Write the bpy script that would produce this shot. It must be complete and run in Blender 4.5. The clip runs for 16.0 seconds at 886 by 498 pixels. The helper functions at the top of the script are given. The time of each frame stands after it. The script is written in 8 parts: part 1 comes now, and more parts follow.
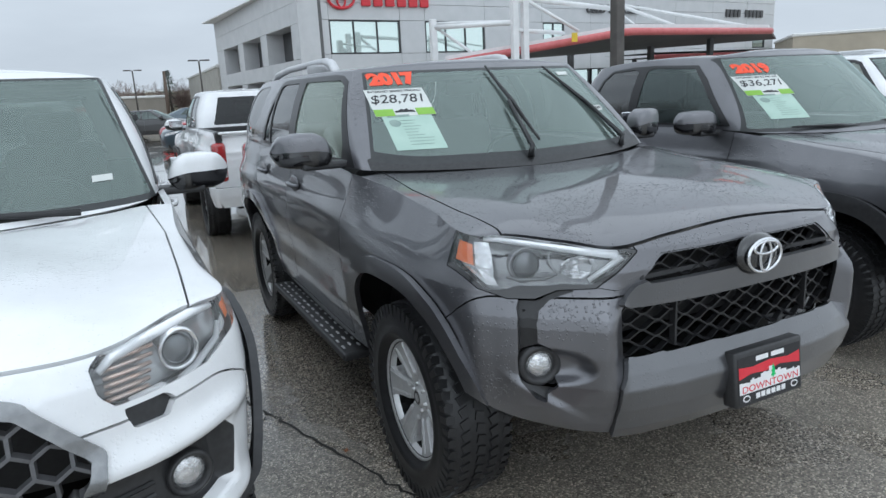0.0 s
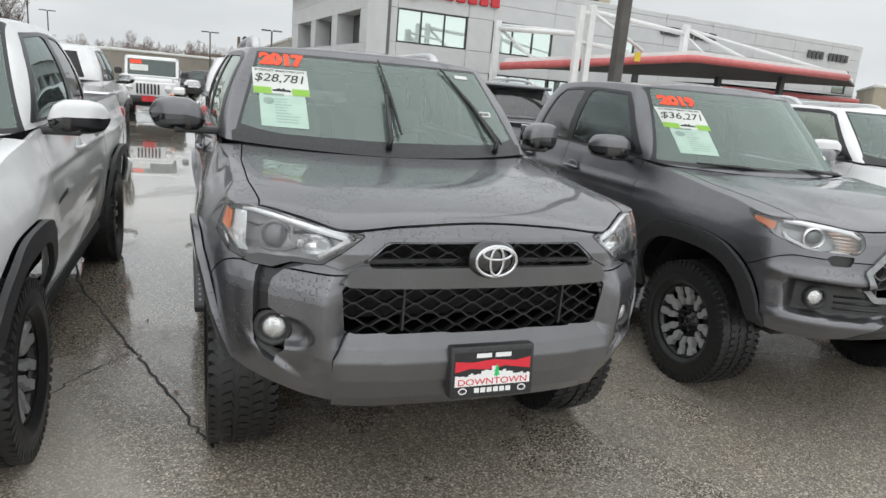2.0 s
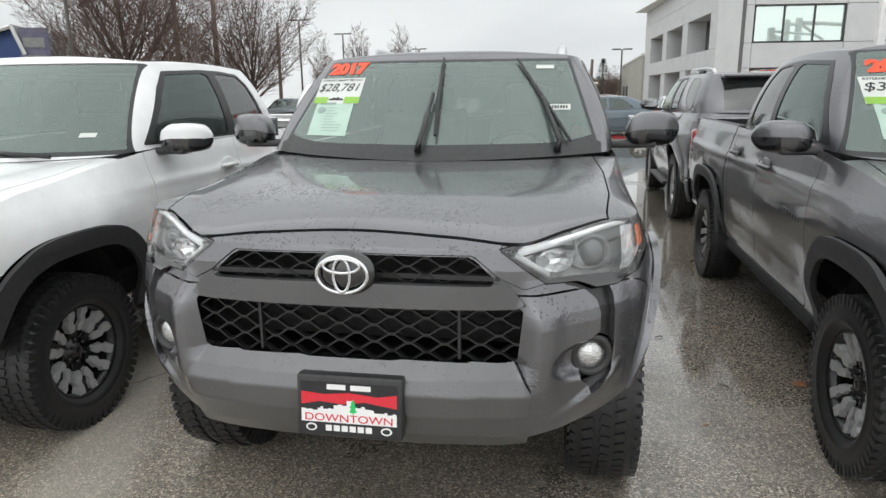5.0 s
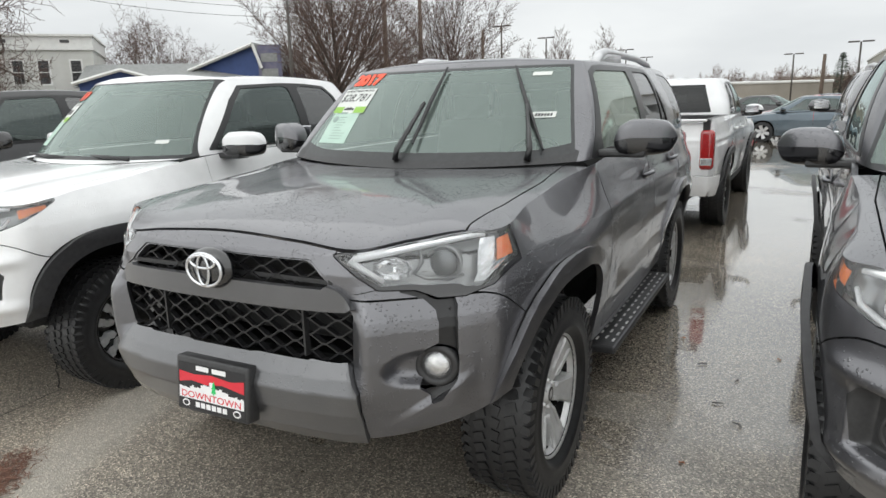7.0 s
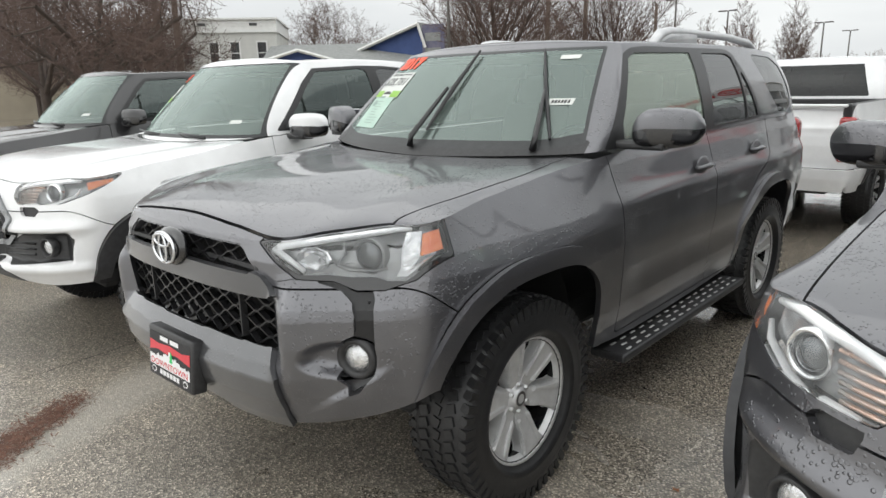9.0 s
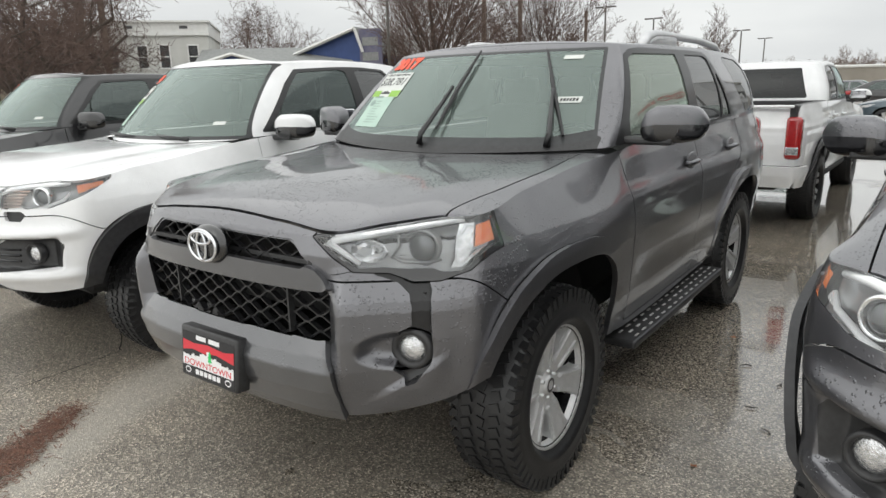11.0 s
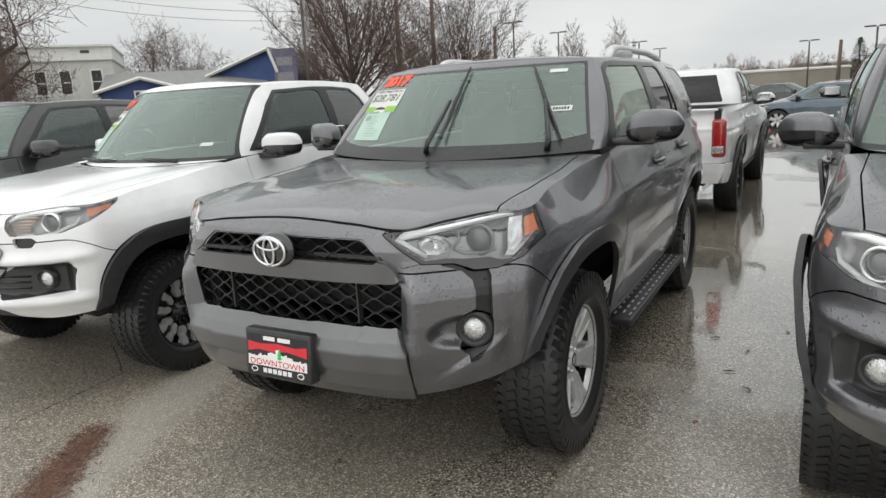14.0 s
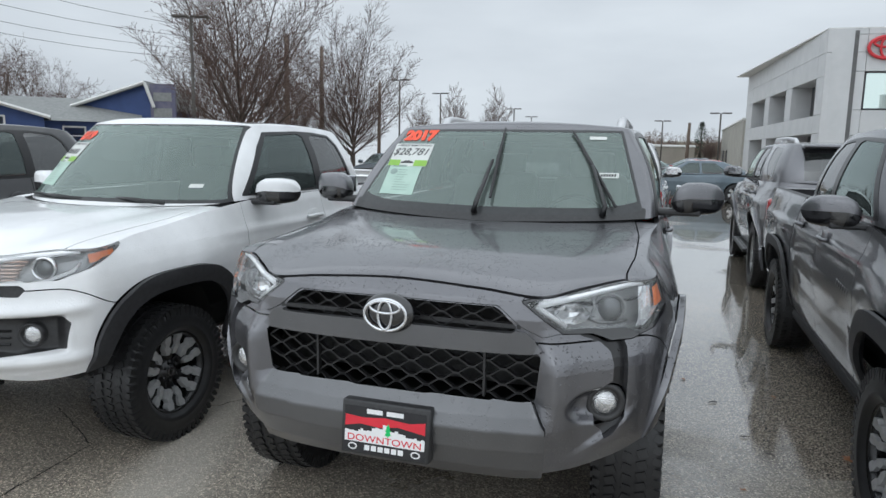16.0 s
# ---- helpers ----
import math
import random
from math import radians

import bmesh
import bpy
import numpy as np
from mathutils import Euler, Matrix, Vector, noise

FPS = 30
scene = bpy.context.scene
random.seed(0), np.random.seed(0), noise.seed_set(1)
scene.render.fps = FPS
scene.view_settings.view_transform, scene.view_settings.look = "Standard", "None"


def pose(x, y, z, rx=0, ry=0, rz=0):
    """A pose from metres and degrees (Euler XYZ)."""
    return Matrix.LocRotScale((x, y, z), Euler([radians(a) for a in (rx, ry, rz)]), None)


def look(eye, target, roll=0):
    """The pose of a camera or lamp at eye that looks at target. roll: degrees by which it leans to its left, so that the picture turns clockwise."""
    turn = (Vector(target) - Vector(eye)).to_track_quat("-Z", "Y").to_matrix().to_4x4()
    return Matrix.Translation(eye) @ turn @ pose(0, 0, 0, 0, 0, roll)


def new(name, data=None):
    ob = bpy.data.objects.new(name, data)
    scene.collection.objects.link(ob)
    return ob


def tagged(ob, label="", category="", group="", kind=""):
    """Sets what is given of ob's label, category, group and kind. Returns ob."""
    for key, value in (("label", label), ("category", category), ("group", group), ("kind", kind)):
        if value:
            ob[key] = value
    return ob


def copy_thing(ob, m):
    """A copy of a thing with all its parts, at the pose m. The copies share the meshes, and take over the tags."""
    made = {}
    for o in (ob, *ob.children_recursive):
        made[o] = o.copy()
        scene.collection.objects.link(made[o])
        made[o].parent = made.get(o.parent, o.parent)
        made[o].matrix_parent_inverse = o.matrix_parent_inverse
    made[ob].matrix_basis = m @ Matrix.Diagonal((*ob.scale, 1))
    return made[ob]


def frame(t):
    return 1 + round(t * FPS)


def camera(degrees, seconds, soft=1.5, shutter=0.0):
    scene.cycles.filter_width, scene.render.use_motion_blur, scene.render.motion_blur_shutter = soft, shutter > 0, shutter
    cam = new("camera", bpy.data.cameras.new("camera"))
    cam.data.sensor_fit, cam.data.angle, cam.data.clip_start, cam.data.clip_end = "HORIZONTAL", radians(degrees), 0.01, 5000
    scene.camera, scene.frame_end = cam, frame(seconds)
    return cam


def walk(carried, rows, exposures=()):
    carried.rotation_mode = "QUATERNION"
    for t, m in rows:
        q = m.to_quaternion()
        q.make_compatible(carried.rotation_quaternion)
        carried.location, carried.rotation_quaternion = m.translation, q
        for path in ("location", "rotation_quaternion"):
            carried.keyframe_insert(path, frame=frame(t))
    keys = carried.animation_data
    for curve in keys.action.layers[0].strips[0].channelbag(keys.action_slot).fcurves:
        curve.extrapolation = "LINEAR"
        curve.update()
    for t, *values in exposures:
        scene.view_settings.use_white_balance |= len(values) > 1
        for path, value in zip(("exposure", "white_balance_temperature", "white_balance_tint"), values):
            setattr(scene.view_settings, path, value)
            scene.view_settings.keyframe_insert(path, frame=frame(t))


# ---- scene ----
cam = camera(67.4, 16.0)
PATH = [
    (0, (-1.842, -1.475, 1.625), (-1.019, 0.288, 1.164), -2.9),
    (0.5, (-1.677, -1.686, 1.63), (-0.907, 0.097, 1.154), -0.5),
    (1, (-1.468, -1.742, 1.617), (-0.715, 0.057, 1.174), 2.1),
    (1.5, (-1.217, -1.862, 1.621), (-0.456, -0.059, 1.209), 2.1),
    (2, (-0.982, -2.059, 1.625), (-0.297, -0.24, 1.156), 5.0),
    (2.5, (-0.76, -2.058, 1.594), (-0.122, -0.202, 1.21), 4.9),
    (3, (-0.518, -2.073, 1.569), (-0.066, -0.166, 1.17), 2.6),
    (3.5, (-0.173, -2.128, 1.587), (-0.074, -0.179, 1.15), 1.5),
    (4, (0.046, -1.985, 1.559), (-0.017, -0.017, 1.207), -0.4),
    (4.5, (0.287, -1.814, 1.564), (0.116, 0.139, 1.165), -1.0),
    (5, (0.627, -1.79, 1.562), (0.255, 0.122, 1.108), -0.6),
    (5.2, (0.735, -1.764, 1.557), (0.306, 0.129, 1.076), -0.5),
    (7.3, (1.814, -1.371, 1.577), (0.802, 0.293, 1.121), -0.1),
    (7.5, (1.895, -1.281, 1.589), (0.852, 0.349, 1.084), 1.1),
    (8, (2.1, -1.127, 1.584), (0.938, 0.425, 1.091), 1.1),
    (8.5, (2.258, -1.035, 1.595), (0.918, 0.366, 1.104), -1.6),
    (9, (2.232, -1.0, 1.584), (0.902, 0.414, 1.102), -1.4),
    (9.2, (2.21, -0.994, 1.583), (0.885, 0.424, 1.098), -1.3),
    (11.3, (1.969, -1.315, 1.562), (0.806, 0.249, 1.114), -1.7),
    (11.5, (1.954, -1.32, 1.561), (0.798, 0.259, 1.147), -1.9),
    (12, (1.938, -1.329, 1.554), (0.806, 0.266, 1.136), -2.2),
    (12.5, (1.889, -1.359, 1.549), (0.741, 0.218, 1.104), -2.2),
    (13, (1.937, -1.462, 1.533), (0.738, 0.063, 1.042), -3.6),
    (13.5, (1.939, -1.614, 1.541), (0.779, -0.054, 1.074), -2.4),
    (14, (1.775, -1.792, 1.571), (0.786, -0.109, 1.134), -3.3),
    (14.5, (1.578, -1.889, 1.577), (0.549, -0.207, 1.246), -3.4),
    (15, (1.337, -1.912, 1.622), (0.347, -0.206, 1.292), -1.1),
    (15.5, (1.1, -2.021, 1.628), (0.304, -0.207, 1.354), -0.1),
    (16, (0.872, -2.042, 1.609), (0.236, -0.168, 1.317), 1.0),
]
walk(cam, [(t, look(eye, target, roll)) for t, eye, target, roll in PATH], [(0, 0.05, 5700, 5), (0.5, 0.08, 5800, 5), (1, 0.12, 6100, 6), (1.5, 0.18, 6300, 7), (3.5, 0.3, 6500, 7), (5, 0.32, 6450, 7), (8.5, 0.4, 6500, 7), (11.5, 0.3, 6600, 7), (12.5, 0.3, 6650, 7), (13.0, 0.38, 6650, 7), (13.5, 0.3, 6600, 7), (14.5, 0.14, 6500, 7), (15.3, 0.08, 6150, 6), (16, 0.05, 5950, 6)])

# ---------------------------------------------------------------- sky and light: a bright, even overcast
world = bpy.data.worlds.new("overcast")
scene.world = world
world.use_nodes = True
wt = world.node_tree
bg = wt.nodes["Background"]
sky = wt.nodes.new("ShaderNodeTexSky")
sky.sky_type = "NISHITA"
sky.sun_disc = False
sky.sun_elevation, sky.sun_rotation = radians(38), radians(200)
sky.dust_density, sky.air_density = 4.0, 1.0
grey = wt.nodes.new("ShaderNodeHueSaturation")
grey.inputs["Saturation"].default_value = 0.08
wt.links.new(sky.outputs["Color"], grey.inputs["Color"])
wc = wt.nodes.new("ShaderNodeTexCoord")
wn = wt.nodes.new("ShaderNodeTexNoise")
wn.inputs["Scale"].default_value, wn.inputs["Detail"].default_value = 2.6, 6.0
wmap = wt.nodes.new("ShaderNodeMapping")
wmap.inputs["Scale"].default_value = (1, 1, 3.5)
wt.links.new(wc.outputs["Generated"], wmap.inputs["Vector"])
wt.links.new(wmap.outputs["Vector"], wn.inputs["Vector"])
wr = wt.nodes.new("ShaderNodeValToRGB")
wr.color_ramp.elements[0].position, wr.color_ramp.elements[0].color = 0.32, (7.2, 7.35, 7.6, 1)
wr.color_ramp.elements[1].position, wr.color_ramp.elements[1].color = 0.68, (9.0, 9.1, 9.25, 1)
wt.links.new(wn.outputs["Fac"], wr.inputs["Fac"])
wm = wt.nodes.new("ShaderNodeMix")
wm.data_type = "RGBA"
wm.inputs["Factor"].default_value = 0.85
wt.links.new(grey.outputs["Color"], wm.inputs["A"])
wt.links.new(wr.outputs["Color"], wm.inputs["B"])
# an overcast sky is brightest overhead
wsep = wt.nodes.new("ShaderNodeSeparateXYZ")
wt.links.new(wc.outputs["Generated"], wsep.inputs["Vector"])
wup = wt.nodes.new("ShaderNodeMapRange")
wup.inputs["From Min"].default_value, wup.inputs["From Max"].default_value = 0.30, 0.75
wup.inputs["To Min"].default_value, wup.inputs["To Max"].default_value = 1.0, 1.25
wt.links.new(wsep.outputs["Z"], wup.inputs["Value"])
wmul = wt.nodes.new("ShaderNodeVectorMath")
wmul.operation = "SCALE"
wt.links.new(wm.outputs["Result"], wmul.inputs["Vector"])
wt.links.new(wup.outputs["Result"], wmul.inputs["Scale"])
wt.links.new(wmul.outputs["Vector"], bg.inputs["Color"])
bg.inputs["Strength"].default_value = 0.09
sun = new("sun", bpy.data.lights.new("sun", "SUN"))
sun.data.energy, sun.data.angle, sun.data.color = 1.4, radians(168), (1.0, 0.98, 0.96)
sun.matrix_basis = look((0, -12, 16), (0, 0, 0))


# ---------------------------------------------------------------- mesh tools
def link_mesh(name, verts, faces, material=None, parent=None, label="", smooth=True, normals=None, kind=""):
    me = bpy.data.meshes.new(name)
    me.from_pydata([tuple(v) for v in verts], [], [tuple(f) for f in faces])
    if material:
        me.materials.append(material)
    me.polygons.foreach_set("use_smooth", [smooth] * len(me.polygons))
    if normals is not None:
        me.normals_split_custom_set(normals)
    me.update()
    ob = new(name, me)
    if parent:
        ob.parent = parent
    if label or kind:
        tagged(ob, label=label, kind=kind)
    return ob


def part(name, bm, material, parent, label="", smooth=False, kind=""):
    me = bpy.data.meshes.new(name)
    bmesh.ops.recalc_face_normals(bm, faces=bm.faces)
    bm.to_mesh(me)
    bm.free()
    me.materials.append(material)
    me.polygons.foreach_set("use_smooth", [smooth] * len(me.polygons))
    ob = new(name, me)
    ob.parent = parent
    if label or kind:
        tagged(ob, label=label, kind=kind)
    return ob


def thing(name, m, label, category, group="", kind=""):
    e = new(name)
    e.empty_display_size = 0.2
    e.matrix_basis = m
    return tagged(e, label, category, group, kind)


def box(bm, x0, x1, y0, y1, z0, z1, bevel=0.0, m=None, seg=1):
    r = bmesh.ops.create_cube(bm, size=1)
    bmesh.ops.scale(bm, vec=(x1 - x0, y1 - y0, z1 - z0), verts=r["verts"])
    bmesh.ops.translate(bm, vec=((x0 + x1) / 2, (y0 + y1) / 2, (z0 + z1) / 2), verts=r["verts"])
    vs = r["verts"]
    if bevel:
        es = list({e for v in vs for e in v.link_edges})
        out = bmesh.ops.bevel(bm, geom=es, offset=bevel, segments=seg, affect="EDGES", profile=0.5)
        vs = list({v for f in out["faces"] for v in f.verts} | {v for v in vs if v.is_valid})
    if m is not None:
        bmesh.ops.transform(bm, matrix=m, verts=vs)
    return vs


def rod(bm, a, b, r0, r1=None, n=12):
    a, b = Vector(a), Vector(b)
    d = b - a
    m = Matrix.Translation((a + b) / 2) @ d.to_track_quat("Z", "Y").to_matrix().to_4x4()
    return bmesh.ops.create_cone(bm, cap_ends=True, segments=n, radius1=r0, radius2=r0 if r1 is None else r1, depth=d.length, matrix=m)["verts"]


def lathe(bm, prof, n=32, axis="X", m=None):
    """A ring surface: prof is a run of (radius, along)."""
    rings = []
    for r, h in prof:
        ring = []
        for k in range(n):
            a = 2 * math.pi * k / n
            co = (h, r * math.cos(a), r * math.sin(a)) if axis == "X" else (r * math.cos(a), h, r * math.sin(a)) if axis == "Y" else (r * math.cos(a), r * math.sin(a), h)
            if m is not None:
                co = m @ Vector(co)
            ring.append(bm.verts.new(co))
        rings.append(ring)
    for p, q in zip(rings, rings[1:]):
        for k in range(n):
            bm.faces.new((p[k], p[(k + 1) % n], q[(k + 1) % n], q[k]))
    return rings


def prism(bm, pts, lift, m=None):
    """A flat outline (x, z) made solid between two values of y."""
    y0, y1 = lift
    lo = [bm.verts.new((m @ Vector((x, y0, z))) if m is not None else (x, y0, z)) for x, z in pts]
    hi = [bm.verts.new((m @ Vector((x, y1, z))) if m is not None else (x, y1, z)) for x, z in pts]
    bm.faces.new(lo)
    bm.faces.new(hi[::-1])
    for k in range(len(pts)):
        j = (k + 1) % len(pts)
        bm.faces.new((lo[k], hi[k], hi[j], lo[j]))


def tube(bm, pts, r, n=6):
    """A round bar along a run of points."""
    pts = [Vector(p) for p in pts]
    rings = []
    for i, p in enumerate(pts):
        d = (pts[min(i + 1, len(pts) - 1)] - pts[max(i - 1, 0)]).normalized()
        q = d.to_track_quat("Z", "Y").to_matrix()
        rr = r[i] if isinstance(r, (list, tuple)) else r
        rings.append([bm.verts.new(p + q @ Vector((rr * math.cos(2 * math.pi * k / n), rr * math.sin(2 * math.pi * k / n), 0))) for k in range(n)])
    for a, b in zip(rings, rings[1:]):
        for k in range(n):
            bm.faces.new((a[k], a[(k + 1) % n], b[(k + 1) % n], b[k]))
    bm.faces.new(rings[0][::-1])
    bm.faces.new(rings[-1])


def spline(pts, even=False):
    """A smooth run through points, one a unit of the parameter (Catmull-Rom). even: the run is one half of a shape that is mirrored across x = 0."""
    p = np.array(pts, float)
    if p.ndim == 1:
        p = p[:, None]
    e = np.vstack([2 * p[0] - p[1], p, 2 * p[-1] - p[-2]])
    if even:
        flip = np.array([-1.0] + [1.0] * (p.shape[1] - 1)) if p.shape[1] > 1 else np.ones(1)
        e[0], e[-1] = p[1] * flip, p[-2] * flip

    def at(t):
        t = np.clip(np.asarray(t, float), 0, len(p) - 1 - 1e-9)
        i = t.astype(int)
        f = (t - i)[..., None]
        a, b, c, d = e[i], e[i + 1], e[i + 2], e[i + 3]
        v = 0.5 * (2 * b + (c - a) * f + (2 * a - 5 * b + 4 * c - d) * f * f + (3 * b - a - 3 * c + d) * f ** 3)
        return v if v.shape[-1] > 1 else v[..., 0]
    return at


def ramp(xs, ys):
    return lambda v: np.interp(v, xs, ys)


def soft(v, a, b):
    t = np.clip((v - a) / (b - a), 0, 1)
    return t * t * (3 - 2 * t)


def hump(v, c, w):
    return np.exp(-((v - c) / w) ** 2)


def poly(points, r=0.0):
    """Signed distance to a closed outline, corners rounded by r."""
    p = np.array(points, float)

    def f(a, b):
        d = np.full(np.shape(a), 1e9)
        inside = np.zeros(np.shape(a), bool)
        for (x0, y0), (x1, y1) in zip(p, np.roll(p, -1, 0)):
            ex, ey = x1 - x0, y1 - y0
            wx, wy = a - x0, b - y0
            t = np.clip((wx * ex + wy * ey) / (ex * ex + ey * ey + 1e-12), 0, 1)
            d = np.minimum(d, (wx - t * ex) ** 2 + (wy - t * ey) ** 2)
            c = ((y0 > b) != (y1 > b)) & (a < (x1 - x0) * (b - y0) / (y1 - y0 + 1e-12) + x0)
            inside ^= c
        d = np.sqrt(d)
        return np.where(inside, -d, d) - r
    return f


def carve(surface, us, vs, regions, rest, flange=0.02, mirror=True):
    """Cuts a surface, given as surface(u, v) -> points, along the outlines of regions.
    regions: (key, test) in order; test(x, y, z) < 0 is inside. Returns {key: (verts, faces, loop normals)}."""
    uu, vv = np.meshgrid(us, vs, indexing="ij")
    U, V = list(uu.ravel()), list(vv.ravel())
    nu, nv = len(us), len(vs)
    cells = [(i * nv + j, (i + 1) * nv + j, (i + 1) * nv + j + 1, i * nv + j + 1) for i in range(nu - 1) for j in range(nv - 1)]
    out = {}
    for key, test in regions:
        P = surface(np.array(U), np.array(V))
        F = list(test(P[:, 0], P[:, 1], P[:, 2]))
        cache, keep, got = {}, [], out.setdefault(key, [])

        def cut(i, j):
            k = (min(i, j), max(i, j))
            if k not in cache:
                i, j = k
                t = min(max(F[i] / (F[i] - F[j]), 0.001), 0.999)
                U.append(U[i] + t * (U[j] - U[i]))
                V.append(V[i] + t * (V[j] - V[i]))
                cache[k] = len(U) - 1
            return cache[k]
        for c in cells:
            s = [F[i] < 0 for i in c]
            if all(s):
                got.append(c)
            elif not any(s):
                keep.append(c)
            else:
                a, b = [], []
                for n, i in enumerate(c):
                    j = c[(n + 1) % len(c)]
                    (a if F[i] < 0 else b).append(i)
                    if (F[i] < 0) != (F[j] < 0):
                        k = cut(i, j)
                        a.append(k)
                        b.append(k)
                if len(a) > 2:
                    got.append(tuple(a))
                if len(b) > 2:
                    keep.append(tuple(b))
        cells = keep
    out[rest] = out.get(rest, []) + cells
    U, V = np.array(U), np.array(V)
    P = surface(U, V)
    e = 1e-3
    umax, vmax = us[-1], vs[-1]
    du = surface(np.minimum(U + e, umax), V) - surface(np.maximum(U - e, us[0]), V)
    dv = surface(U, np.minimum(V + e, vmax)) - surface(U, np.maximum(V - e, vs[0]))
    N = np.cross(du, dv)
    ln = np.linalg.norm(N, axis=1)
    N[ln < 1e-12] = (0, 0, 1)
    N /= np.maximum(np.linalg.norm(N, axis=1), 1e-12)[:, None]
    made = {}
    for key, fs in out.items():
        if key is None or not fs:
            continue
        used = sorted({i for f in fs for i in f})
        at = {i: n for n, i in enumerate(used)}
        verts, norm = P[used], N[used]
        faces = [tuple(at[i] for i in f) for f in fs]
        loops = [norm[i] for f in faces for i in f]
        if flange:
            seen = {}
            for f in faces:
                for a, b in zip(f, f[1:] + f[:1]):
                    seen[(a, b)] = 1
            edge = [(a, b) for a, b in seen if (b, a) not in seen and np.linalg.norm(verts[a] - verts[b]) > 1e-5]
            if mirror:
                edge = [(a, b) for a, b in edge if max(abs(verts[a][0]), abs(verts[b][0])) > 1e-3]
            extra, deep = [], {}
            n0 = len(verts)
            for a, b in edge:
                for i in (a, b):
                    if i not in deep:
                        deep[i] = n0 + len(extra)
                        extra.append(verts[i] - norm[i] * flange)
                q = np.cross(verts[a] - verts[b], -norm[a])
                q /= max(np.linalg.norm(q), 1e-9)
                faces.append((b, a, deep[a], deep[b]))
                loops += [q] * 4
            if extra:
                verts = np.vstack([verts, extra])
        vn = np.vstack([norm, [norm[i] for i in deep]]) if flange and extra else norm
        made[key] = (verts, faces, loops, vn)
    return made


def both(piece, join=True):
    """The piece and its mirror image across x = 0, as one."""
    v, f, n, w = piece
    k = len(v)
    v2 = np.vstack([v, v * (-1, 1, 1)])
    f2 = list(f) + [tuple(i + k for i in g[::-1]) for g in f]
    n2, p = list(n), 0
    for g in f:
        n2 += [q * (-1, 1, 1) for q in n[p:p + len(g)][::-1]]
        p += len(g)
    return v2, f2, n2, np.vstack([w, w * (-1, 1, 1)])


def other(piece):
    v, f, n, w = piece
    n2, p = [], 0
    for g in f:
        n2 += [q * (-1, 1, 1) for q in n[p:p + len(g)][::-1]]
        p += len(g)
    return v * (-1, 1, 1), [g[::-1] for g in f], n2, w * (-1, 1, 1)


def panel(name, piece, material, parent, label="", lift=0.0):
    v, f, n, w = piece
    if callable(lift):
        v = v + lift(v)[:, None] * w
    elif lift:
        v = v + lift * w
    return link_mesh(name, v, f, material, parent, label, True, [tuple(q) for q in n])


# ---------------------------------------------------------------- materials
def mat(name, color=(0.5, 0.5, 0.5), rough=0.5, metal=0.0, coat=0.0, spec=0.5):
    m = bpy.data.materials.new(name)
    m.use_nodes = True
    b = m.node_tree.nodes["Principled BSDF"]
    b.inputs["Base Color"].default_value = (*color, 1)
    b.inputs["Roughness"].default_value = rough
    b.inputs["Metallic"].default_value = metal
    b.inputs["Coat Weight"].default_value = coat
    b.inputs["Coat Roughness"].default_value = 0.04
    b.inputs["Specular IOR Level"].default_value = spec
    return m


def nodes_of(m):
    t = m.node_tree
    return t, t.nodes["Principled BSDF"]


def noise_tex(t, scale, detail=4.0, rough=0.55, coord="Object", dist=0.0):
    c = t.nodes.new("ShaderNodeTexCoord")
    n = t.nodes.new("ShaderNodeTexNoise")
    n.inputs["Scale"].default_value = scale
    n.inputs["Detail"].default_value = detail
    n.inputs["Roughness"].default_value = rough
    n.inputs["Distortion"].default_value = dist
    t.links.new(c.outputs[coord], n.inputs["Vector"])
    return n


def color_ramp(t, src, stops):
    r = t.nodes.new("ShaderNodeValToRGB")
    while len(r.color_ramp.elements) < len(stops):
        r.color_ramp.elements.new(0.5)
    for el, (p, c) in zip(r.color_ramp.elements, stops):
        el.position = p
        el.color = (*c, 1) if len(c) == 3 else c
    t.links.new(src, r.inputs["Fac"])
    return r


def bump(t, b, src, strength=0.3, distance=0.01, prev=None):
    n = t.nodes.new("ShaderNodeBump")
    n.inputs["Strength"].default_value = strength
    n.inputs["Distance"].default_value = distance
    t.links.new(src, n.inputs["Height"])
    if prev:
        t.links.new(prev.outputs["Normal"], n.inputs["Normal"])
    t.links.new(n.outputs["Normal"], b.inputs["Normal"])
    return n


def speckled(name, c0, c1, scale, rough=0.6, metal=0.0, bumpy=0.2, dist=0.003, coat=0.0, rough2=None):
    """A surface that varies between two colours, with fine relief."""
    m = mat(name, c0, rough, metal, coat)
    t, b = nodes_of(m)
    n = noise_tex(t, scale)
    r = color_ramp(t, n.outputs["Fac"], [(0.3, c0), (0.7, c1)])
    t.links.new(r.outputs["Color"], b.inputs["Base Color"])
    if rough2 is not None:
        big = noise_tex(t, scale * 0.13, 3)
        mr = t.nodes.new("ShaderNodeMapRange")
        mr.inputs["To Min"].default_value, mr.inputs["To Max"].default_value = rough, rough2
        t.links.new(big.outputs["Fac"], mr.inputs["Value"])
        t.links.new(mr.outputs["Result"], b.inputs["Roughness"])
    if bumpy:
        f = noise_tex(t, scale * 3, 3)
        bump(t, b, f.outputs["Fac"], bumpy, dist)
    return m


